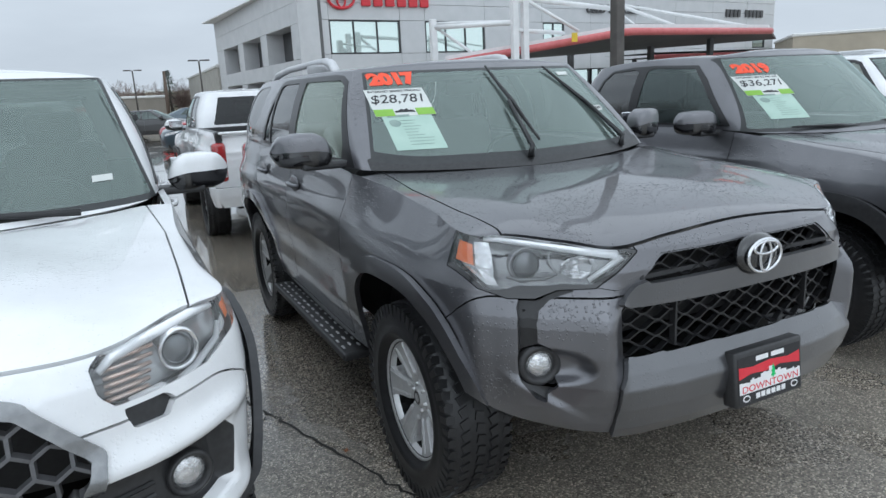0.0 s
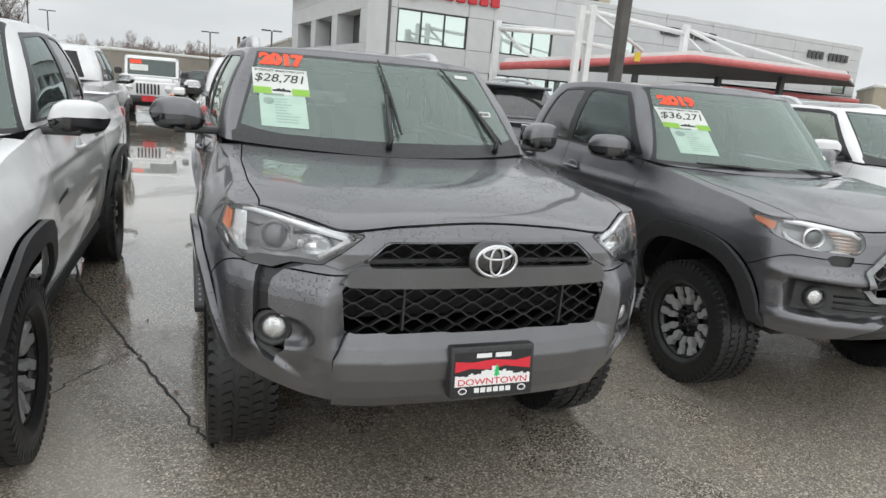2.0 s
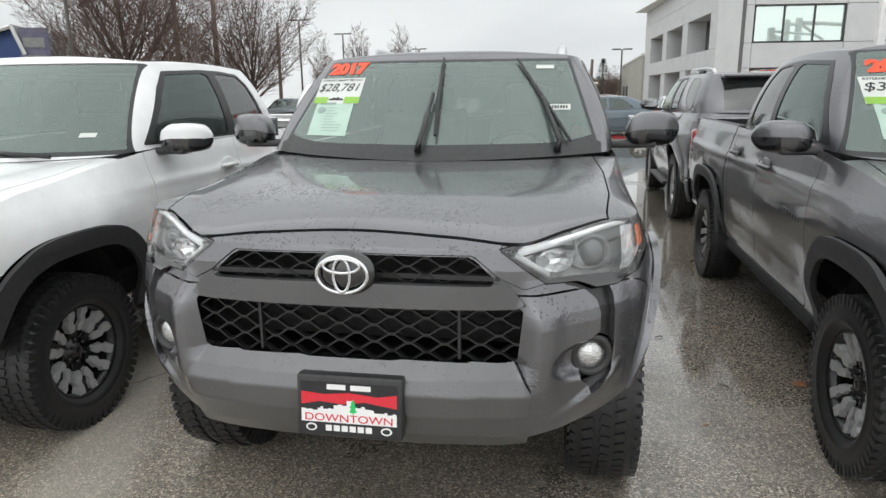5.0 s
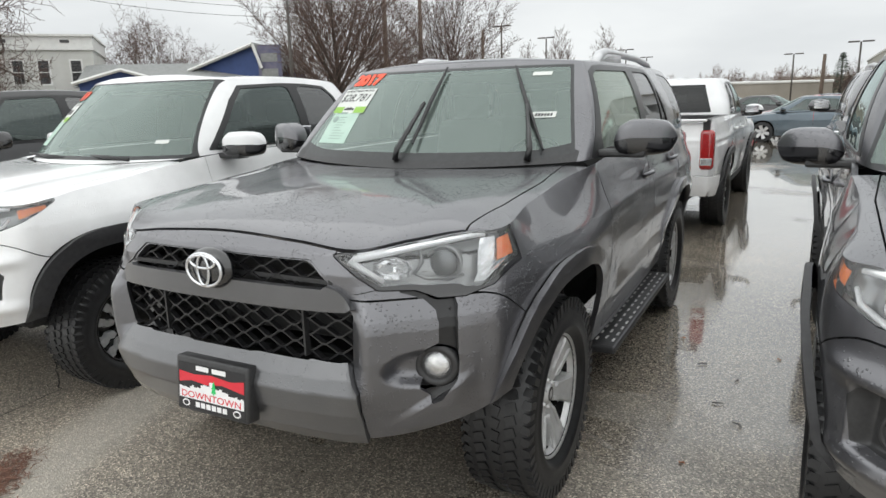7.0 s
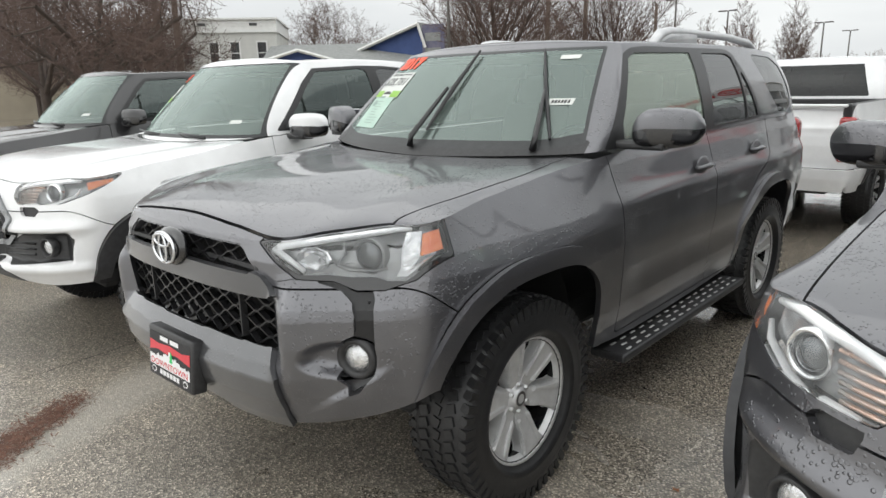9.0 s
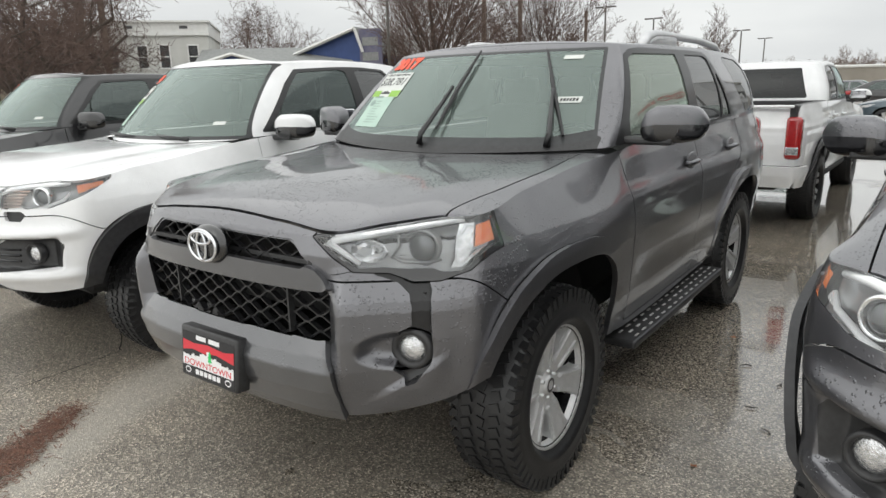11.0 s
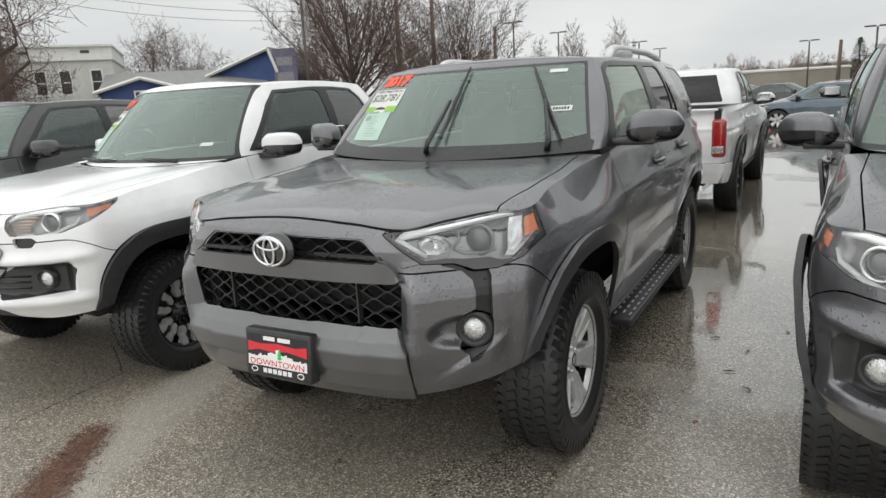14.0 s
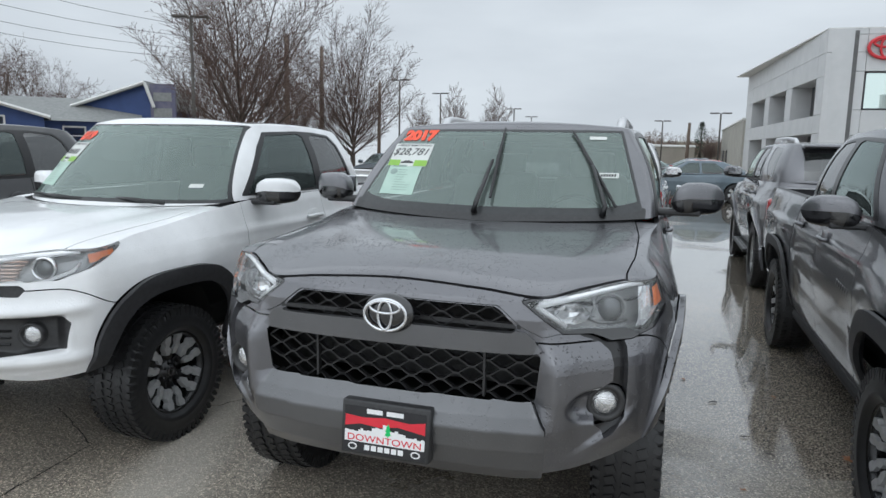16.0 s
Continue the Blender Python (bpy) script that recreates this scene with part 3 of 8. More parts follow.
def tread_tyre(r, w, parent, mats, rim_r):
    """A tyre with a blocky tread, its axle along x, its outer face at +x."""
    bm = bmesh.new()
    h = w / 2
    prof = [(rim_r - 0.005, -h * 0.72), (rim_r + 0.02, -h * 0.92), (r * 0.80, -h * 1.02), (r * 0.93, -h * 0.96), (r * 0.975, -h * 0.80), (r * 0.982, 0), (r * 0.975, h * 0.80),
            (r * 0.93, h * 0.96), (r * 0.80, h * 1.02), (r * 0.72, h * 1.0), (r * 0.71, h * 1.025), (r * 0.68, h * 1.02), (rim_r + 0.02, h * 0.92), (rim_r + 0.006, h * 0.8), (rim_r - 0.01, h * 0.72)]
    lathe(bm, prof, 56)
    tyre = part("tyre", bm, mats["rubber"], parent, "wet black rubber all-terrain tyre", True)
    bm = bmesh.new()
    n = 56
    for k in range(n):
        for row, (c, ww, zig) in enumerate([(-0.86, 0.20, 0.0), (-0.45, 0.26, 0.4), (0.0, 0.22, 0.0), (0.45, 0.26, 0.6), (0.86, 0.20, 0.2)]):
            a = 2 * math.pi * (k + zig) / n
            out = r * (0.995 if row in (1, 2, 3) else 0.975)
            m = Matrix.Rotation(a, 4, "X") @ Matrix.Translation((c * h, 0, out - 0.012)) @ Matrix.Rotation(0.35 if row % 2 else -0.25, 4, "Z")
            le = math.pi * r / n * (0.72 if row in (1, 2, 3) else 0.66)
            box(bm, -ww * h / 2 * 1.12, ww * h / 2 * 1.12, -le, le, -0.012, 0.0125, 0, m)
        for side in (-1, 1):
            a = 2 * math.pi * (k + 0.2) / n
            m = Matrix.Rotation(a, 4, "X") @ Matrix.Translation((side * h * 0.985, 0, r * 0.915))
            box(bm, -0.006, 0.003, -math.pi * r / n * (0.62 if k % 2 else 0.4), math.pi * r / n * 0.55, -0.028 if k % 2 else -0.016, 0.026, 0, m)
    part("tread", bm, mats["rubber"], tyre, "", False, "stuff")
    return tyre


def lug(bm, n, rr, x, r=0.011):
    for k in range(n):
        a = 2 * math.pi * (k + 0.5) / n
        rod(bm, (x - 0.02, rr * math.cos(a), rr * math.sin(a)), (x + 0.012, rr * math.cos(a), rr * math.sin(a)), r, r * 0.8, 6)


def spoke_piece(bm, ang, outline, x_in, x_out, depth, tilt=0.0):
    """A spoke: outline in (along the radius, across), thick along the axle; the face falls from x_in at the hub to x_out at the rim."""
    r0, r1 = min(p[0] for p in outline), max(p[0] for p in outline)
    m = Matrix.Rotation(ang, 4, "X")
    face, back = [], []
    for rad, ac in outline:
        x = x_in + (x_out - x_in) * (rad - r0) / (r1 - r0)
        face.append(bm.verts.new(m @ Vector((x, ac, rad))))
        back.append(bm.verts.new(m @ Vector((x - depth, ac * 1.12, rad))))
    bm.faces.new(face)
    bm.faces.new(back[::-1])
    for k in range(len(outline)):
        j = (k + 1) % len(outline)
        bm.faces.new((face[k], back[k], back[j], face[j]))


def make_wheel(kind, r, w, mats):
    """A wheel with its outer face at +x; its hub at the origin."""
    e = new("wheel")
    rim_r = 0.246 if kind == "suv" else 0.222
    tread_tyre(r, w, e, mats, rim_r)
    h = w / 2
    bm = bmesh.new()
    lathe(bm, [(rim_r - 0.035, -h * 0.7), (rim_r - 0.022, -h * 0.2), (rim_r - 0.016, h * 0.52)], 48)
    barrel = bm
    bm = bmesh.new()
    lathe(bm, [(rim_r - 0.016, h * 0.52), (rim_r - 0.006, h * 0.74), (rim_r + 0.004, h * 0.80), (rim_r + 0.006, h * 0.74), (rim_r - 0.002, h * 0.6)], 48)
    rim = part("rim", bm, mats["alloy" if kind == "suv" else "black_rim_and_shade"], e, "", True)
    # black even in the silver wheel: the shade in the openings is put into the colour
    part("rim_barrel", barrel, mats["black_rim_and_shade"], rim, "inner wall of the rim, coloured black for its shade", True)
    bm = bmesh.new()
    lathe(bm, [(0.0, -h * 0.5), (rim_r - 0.03, -h * 0.5)], 32)
    part("brake_shield", bm, mats["dark"], rim, "dark shadowed brake backing")
    bm = bmesh.new()
    lathe(bm, [(0.06, h * 0.0), (0.155, h * 0.0), (0.155, h * 0.08), (0.06, h * 0.08)], 32)
    part("brake_disc", bm, mats["steel"], rim, "", True)
    if kind == "suv":
        for k in range(6):
            bm = bmesh.new()
            a = 2 * math.pi * (k + 0.25) / 6
            half = [(0.050, 0.028), (0.095, 0.042), (0.15, 0.043), (0.20, 0.048), (0.228, 0.064), (0.242, 0.084)]
            spoke_piece(bm, a, [(r_, -c_) for r_, c_ in half] + [(r_, c_) for r_, c_ in half[::-1]], h * 0.42, h * 0.72, 0.05)
            for s in (-1, 1):
                o = [(0.085, s * 0.018), (0.222, s * 0.028), (0.230, s * 0.058), (0.195, s * 0.044), (0.15, s * 0.040), (0.092, s * 0.038)]
                spoke_piece(bm, a, o if s > 0 else o[::-1], h * 0.54, h * 0.755, 0.02)
            bmesh.ops.bevel(bm, geom=[ed for ed in bm.edges], offset=0.0035, segments=2, affect="EDGES")
            part("spoke", bm, mats["alloy"], rim, "", False)
        bm = bmesh.new()
        lathe(bm, [(0.075, h * 0.25), (0.072, h * 0.42), (0.04, h * 0.45), (0.037, h * 0.54), (0.03, h * 0.56), (0.0005, h * 0.565)], 32)
        lug(bm, 6, 0.056, h * 0.44)
        hub = part("hub", bm, mats["alloy"], rim, "", True)
        bm = bmesh.new()
        lathe(bm, [(0.030, h * 0.565), (0.026, h * 0.575), (0.020, h * 0.575), (0.019, h * 0.565)], 24)
        part("hub_ring", bm, mats["steel"], hub)
    else:
        for k in range(6):
            a = 2 * math.pi * k / 6
            bm = bmesh.new()
            spoke_piece(bm, a, [(0.05, -0.030), (0.12, -0.026), (0.20, -0.036), (0.20, 0.036), (0.12, 0.026), (0.05, 0.030)], h * 0.34, h * 0.56, 0.04)
            bmesh.ops.bevel(bm, geom=[ed for ed in bm.edges], offset=0.003, segments=1, affect="EDGES")
            part("spoke", bm, mats["black_rim_and_shade"], rim)
            bm = bmesh.new()
            for s in (-1, 1):
                o = [(0.098, s * 0.012), (0.126, s * 0.008), (0.150, s * 0.026), (0.176, s * 0.018), (0.207, s * 0.022), (0.207, s * 0.062), (0.185, s * 0.066), (0.165, s * 0.052), (0.14, s * 0.058), (0.098, s * 0.036)]
                spoke_piece(bm, a, o if s > 0 else o[::-1], h * 0.55, h * 0.74, 0.03)
            part("spoke_cap", bm, mats["machined"], rim, "machined bright aluminium spoke end")
        bm = bmesh.new()
        lathe(bm, [(0.07, h * 0.2), (0.068, h * 0.36), (0.037, h * 0.42), (0.034, h * 0.50), (0.0005, h * 0.52)], 32)
        lug(bm, 6, 0.055, h * 0.40)
        hub = part("hub", bm, mats["black_rim_and_shade"], rim, "", True)
        bm = bmesh.new()
        lathe(bm, [(0.027, h * 0.515), (0.024, h * 0.53), (0.018, h * 0.53), (0.017, h * 0.515)], 24)
        part("hub_ring", bm, mats["steel"], hub)
    return e


def set_wheels(body, proto, hubs):
    for k, (x, y, z) in enumerate(hubs):
        m = pose(x, y, z, 17 * k, 0, 0 if x > 0 else 180)
        w = proto if k == 0 else copy_thing(proto, m)
        w.parent = body
        w.matrix_basis = m


def wheel_well(body, hubs, a, b, x_in, mats):
    """The dark liner over each wheel."""
    for x, y, z in hubs:
        bm = bmesh.new()
        s = 1 if x > 0 else -1
        rows = []
        for k in range(15):
            t = radians(17 + 146 * k / 14)
            c, d = math.cos(t), math.sin(t)
            p = (y + a * math.copysign(abs(c) ** 0.75, c), z + b * math.copysign(abs(d) ** 0.75, d))
            rows.append((bm.verts.new((s * x_in, *p)), bm.verts.new((s * (abs(x) - 0.03), *p))))
        for p, q in zip(rows, rows[1:]):
            bm.faces.new((p[0], p[1], q[1], q[0]))
        bm.faces.new([r[0] for r in rows])
        part("wheel_liner", bm, mats["dark"], body, "dark plastic wheel arch liner", True)


def mirror(body, side, at, mats, paint, cap=True):
    """A door mirror on its arm; at: where its arm meets the door."""
    x, y, z = at
    shell = []
    n, k = 18, 28
    us = [0, 0.02, 0.06, 0.12, 0.2, 0.3, 0.42, 0.55, 0.66, 0.75, 0.82, 0.88, 0.92, 0.95, 0.97, 0.985, 0.994, 0.998, 1.0]
    for u in us:
        top = np.interp(u, [0, 0.12, 0.3, 0.6, 0.85, 1.0], [0.100, 0.148, 0.170, 0.172, 0.160, 0.128])
        low = np.interp(u, [0, 0.12, 0.6, 0.9, 1.0], [0.030, 0.010, 0.004, 0.016, 0.044])
        fr = np.interp(u, [0, 0.3, 0.7, 1.0], [-0.055, -0.06, -0.02, 0.055])
        bk = np.interp(u, [0, 0.5, 1.0], [0.075, 0.115, 0.125])
        ww = max(1e-3, (1 - abs(2 * u - 1) ** 7)) ** 0.5
        for j in range(k):
            a = 2 * math.pi * j / k
            c, d = math.cos(a), math.sin(a)
            c, d = math.copysign(abs(c) ** 0.48, c), math.copysign(abs(d) ** 0.48, d)
            shell.append((x + side * (0.050 + 0.270 * u), y + (fr + bk) / 2 + d * (bk - fr) / 2 * ww, z + (top + low) / 2 + c * (top - low) / 2 * ww))
    faces = [(i, (i * k + j, (i + 1) * k + j, (i + 1) * k + (j + 1) % k, i * k + (j + 1) % k)) for i in range(n) for j in range(k)]
    turn = (lambda f: f[::-1]) if side > 0 else (lambda f: f)
    lo = [turn(f) for n_, (i, f) in enumerate(faces) if 7 <= n_ % k < 21]
    hi = [turn(f) for n_, (i, f) in enumerate(faces) if not 7 <= n_ % k < 21]
    house = link_mesh("mirror", shell, hi, paint, body, "")
    link_mesh("mirror_base", shell, lo, mats["gloss_black"], house, "black plastic lower mirror shell")
    bm = bmesh.new()
    x0, x1 = sorted((x - side * 0.03, x + side * 0.20))
    box(bm, x0, x1, y - 0.035, y + 0.07, z - 0.002, z + 0.034, 0.012, seg=2)
    part("mirror_arm", bm, mats["plastic"], house)
    bm = bmesh.new()
    box(bm, x + side * 0.165 - 0.09, x + side * 0.165 + 0.09, y + 0.112, y + 0.124, z + 0.05, z + 0.15, 0.004)
    part("mirror_glass", bm, mats["chrome"], house, "mirror glass")
    return house


def handle(body, x, y, z, side, mats, paint):
    bm = bmesh.new()
    tube(bm, [(x - 0.0 * side, y - 0.095, z), (x + side * 0.028, y - 0.08, z), (x + side * 0.036, y, z + 0.004), (x + side * 0.028, y + 0.08, z), (x, y + 0.095, z)], [0.011, 0.013, 0.015, 0.013, 0.011], 10)
    h = part("door_handle", bm, paint, body, "", True)
    bm = bmesh.new()
    m = Matrix.Translation((x + side * 0.002, y, z)) @ Matrix.Diagonal((0.10, 1, 0.62, 1))
    bmesh.ops.create_uvsphere(bm, u_segments=24, v_segments=12, radius=0.086, matrix=m)
    part("handle_cup", bm, paint, h, "", True)


def lettering(text, size, material, parent, m, name="lettering", bold=0.0, depth=0.0):
    cu = bpy.data.curves.new(name, "FONT")
    cu.body, cu.size, cu.align_x, cu.align_y = text, size, "CENTER", "CENTER"
    cu.offset, cu.extrude = bold, depth
    cu.materials.append(material)
    tmp = bpy.data.objects.new(name, cu)
    scene.collection.objects.link(tmp)
    bpy.context.view_layer.update()
    me = bpy.data.meshes.new_from_object(tmp.evaluated_get(bpy.context.evaluated_depsgraph_get()))
    bpy.data.objects.remove(tmp)
    bpy.data.curves.remove(cu)
    ob = new(name, me)
    if not me.materials:
        me.materials.append(material)
    ob.parent = parent
    ob.matrix_basis = m
    return ob


def flat(name, pts, material, parent, m, label="", thick=0.0006):
    """A thin printed piece: outline (x, y) in its own plane."""
    bm = bmesh.new()
    lo = [bm.verts.new((x, y, 0)) for x, y in pts]
    hi = [bm.verts.new((x, y, thick)) for x, y in pts]
    bm.faces.new(lo[::-1])
    bm.faces.new(hi)
    for k in range(len(pts)):
        j = (k + 1) % len(pts)
        bm.faces.new((lo[k], lo[j], hi[j], hi[k]))
    o = part(name, bm, material, parent, label)
    o.matrix_basis = m
    return o


def rect(w, h, x=0.0, y=0.0):
    return [(x - w / 2, y - h / 2), (x + w / 2, y - h / 2), (x + w / 2, y + h / 2), (x - w / 2, y + h / 2)]


def oval(a, b, n=28, x=0.0, y=0.0):
    return [(x + a * math.cos(2 * math.pi * k / n), y + b * math.sin(2 * math.pi * k / n)) for k in range(n)]


def ring_loop(bm, a, b, r, m, n=40, fa=1.0):
    """A rounded band along an ellipse in the x-z plane."""
    rings = []
    for k in range(n):
        t = 2 * math.pi * k / n
        c = Vector((a * math.cos(t), 0, b * math.sin(t)))
        d = Vector((math.cos(t) / a, 0, math.sin(t) / b)).normalized()
        rings.append([bm.verts.new(m @ (c + d * r * math.cos(2 * math.pi * j / 8) + Vector((0, -r * fa * math.sin(2 * math.pi * j / 8), 0)))) for j in range(8)])
    for k in range(n):
        p, q = rings[k], rings[(k + 1) % n]
        for j in range(8):
            bm.faces.new((p[j], p[(j + 1) % 8], q[(j + 1) % 8], q[j]))


def emblem(body, at, mats, w=0.082, h=0.058):
    """The bright oval badge on its dark dish."""
    bm = bmesh.new()
    bmesh.ops.create_uvsphere(bm, u_segments=32, v_segments=16, radius=1, matrix=Matrix.Translation(at) @ Matrix.Diagonal((w * 1.16, 0.035, h * 1.2, 1)))
    dish = part("badge_dish", bm, mats["gloss_black"], body, "black oval badge backing", True)
    bm = bmesh.new()
    m = Matrix.Translation(Vector(at) + Vector((0, -0.034, 0)))
    ring_loop(bm, w * 0.93, h * 0.93, 0.0062, m)
    ring_loop(bm, w * 0.30, h * 0.86, 0.0052, m @ Matrix.Translation((0, -0.003, 0)))
    ring_loop(bm, w * 0.66, h * 0.36, 0.0052, m @ Matrix.Translation((0, -0.003, h * 0.47)))
    part("badge_ring", bm, mats["chrome"], dish, "chromed oval rings", True)


def honeycomb(bm, outline, surf_y, pitch, zs, wire, depth, skew=1.0):
    """Wavy bars that meet in a net of long six-sided cells, kept inside an outline in (x, z)."""
    nx = int(1.4 / pitch)
    rows = len(zs)
    for k, z0 in enumerate(zs):
        run = []
        for i in range(-nx * 2, nx * 2 + 1):
            x = i * pitch / 4
            ph = (i + 2 * (k % 2)) % 4
            dz = (zs[1] - zs[0]) * 0.5 * (1 if ph in (0, 1) else -1) * skew * 0.5
            x += (0.18 if ph in (0, 2) else -0.18) * pitch / 4
            z = z0 + dz
            ok = outline(np.array([x]), np.array([z]))[0] < 0
            if ok:
                run.append((x, surf_y(abs(x), z), z))
            elif len(run) > 1:
                bar(bm, run, wire, depth)
                run = []
            else:
                run = []
        if len(run) > 1:
            bar(bm, run, wire, depth)


def bar(bm, run, wire, depth):
    prev = None
    for x, y, z in run:
        q = [bm.verts.new((x, y + b * depth, z + a * wire)) for a, b in ((-1, 0), (1, 0), (1.2, 1), (-1.2, 1))]
        if prev:
            for j in range(4):
                bm.faces.new((prev[j], prev[(j + 1) % 4], q[(j + 1) % 4], q[j]))
        else:
            bm.faces.new(q)
        prev = q
    bm.faces.new(prev[::-1])


def hex_net(bm, outline, surf_y, r, wire, depth):
    """A net of upright six-sided cells kept inside an outline in (x, z)."""
    dx, dz = r * math.sqrt(3), r * 1.5
    for j in range(-2, 10):
        for i in range(-12, 13):
            cx, cz = (i + 0.5 * (j % 2)) * dx, 0.80 + j * dz
            pts = [(cx + r * math.sin(radians(60 * k)), cz + r * math.cos(radians(60 * k))) for k in range(6)]
            for a, b in ((0, 1), (1, 2), (5, 0)):
                if all(outline(np.array([p[0]]), np.array([p[1]]))[0] < 0.012 for p in (pts[a], pts[b])):
                    strut(bm, pts[a], pts[b], surf_y, wire, depth)


def strut(bm, a, b, surf_y, wire, depth):
    d = math.hypot(b[0] - a[0], b[1] - a[1])
    nx, nz = -(b[1] - a[1]) / d * wire, (b[0] - a[0]) / d * wire
    rings = []
    for x, z in (a, b):
        y = surf_y(abs(x), z)
        rings.append([bm.verts.new(c) for c in ((x - nx, y, z - nz), (x + nx, y, z + nz), (x + 1.3 * nx, y + depth, z + 1.3 * nz), (x - 1.3 * nx, y + depth, z - 1.3 * nz))])
    for k in range(4):
        bm.faces.new((rings[0][k], rings[0][(k + 1) % 4], rings[1][(k + 1) % 4], rings[1][k]))


def backing(bm, outline_pts, y):
    """A dark wall behind an opening."""
    bm.faces.new([bm.verts.new((x, y + 0.6 * x * x, z)) for x, z in outline_pts])


# ---------------------------------------------------------------- the grey SUV
def mirrored_poly(points, r=0.0):
    f = poly(points, r)
    return lambda x, y, z: f(x, z)


def glasshouse(base, top, bow):
    b, t = spline(base, True), spline(top, True)

    def g(s, v):
        p, q = b(s), t(s)
        w = p + (q - p) * v[..., None]
        mid = np.stack([soft(s, 1.6, 3.2) * bow, -(1 - soft(s, 1.0, 2.6)) * bow * 0.5 + soft(s, len(base) - 3.4, len(base) - 2) * bow, 0 * s + bow * 0.2], -1)
        w = w + mid * (4 * v * (1 - v))[..., None]
        w[..., 0] = np.where((np.abs(s) < 1e-6) | (np.abs(s - len(base) + 1) < 1e-6), 0, w[..., 0])
        return w
    return g, t


def roof_over(top, spine, crown, n):
    """The roof: from its rim to its middle line."""
    def r(s, v):
        p = top(s)
        c = np.stack([0 * s, spine(s), 0 * s], -1)
        w = p * (1 - v[..., None]) + c * v[..., None]
        w[..., 2] = p[..., 2] + crown(p[..., 1] * (1 - v) + spine(s) * v) * (1 - (1 - v) ** 2.4) + 0.012 * np.sqrt(np.clip(v * 8, 0, 1))
        w[..., 0] = np.where(v > 1 - 1e-6, 0, w[..., 0])
        return w
    return r


def lid_over(shell, s_end, side_to, cowl, rise):
    """The bonnet and the tops of the wings: from the wall's upper edge back to the foot of the windscreen."""
    run = spline([(-cowl[1][0], *cowl[1][1:])] + list(cowl))
    cw = lambda q: run(q + 1)
    ones = lambda s: np.ones_like(s)

    def f(s, b):
        a = shell.wall(s, ones(s))
        c = cw(s / s_end * (len(cowl) - 1))
        w = a + (c - a) * b[..., None]
        e0 = shell.wall(ones(s) * s_end, ones(s))
        ec = cw(ones(s) * (len(cowl) - 1))
        side = shell.wall(s_end + (side_to - s_end) * b, ones(s))
        k = (s / s_end)[..., None] ** 2.5
        w = w + k * (side - (e0 + (ec - e0) * b[..., None]))
        w[..., 2] += rise(s / s_end, b, w[..., 0], w[..., 1])
        w[..., 0] = np.where(s < 1e-6, 0, w[..., 0])
        return w
    return f


def front_gap(lid, s_end, edge, gap=0.008):
    """The open joint along the front of the bonnet."""
    ss = np.linspace(0, s_end, 200)
    fr = lid(ss, 0 * ss)
    return lambda x, y, z: np.maximum(y - np.interp(np.abs(x), fr[:, 0], fr[:, 1]) - gap, edge(x, y, z))


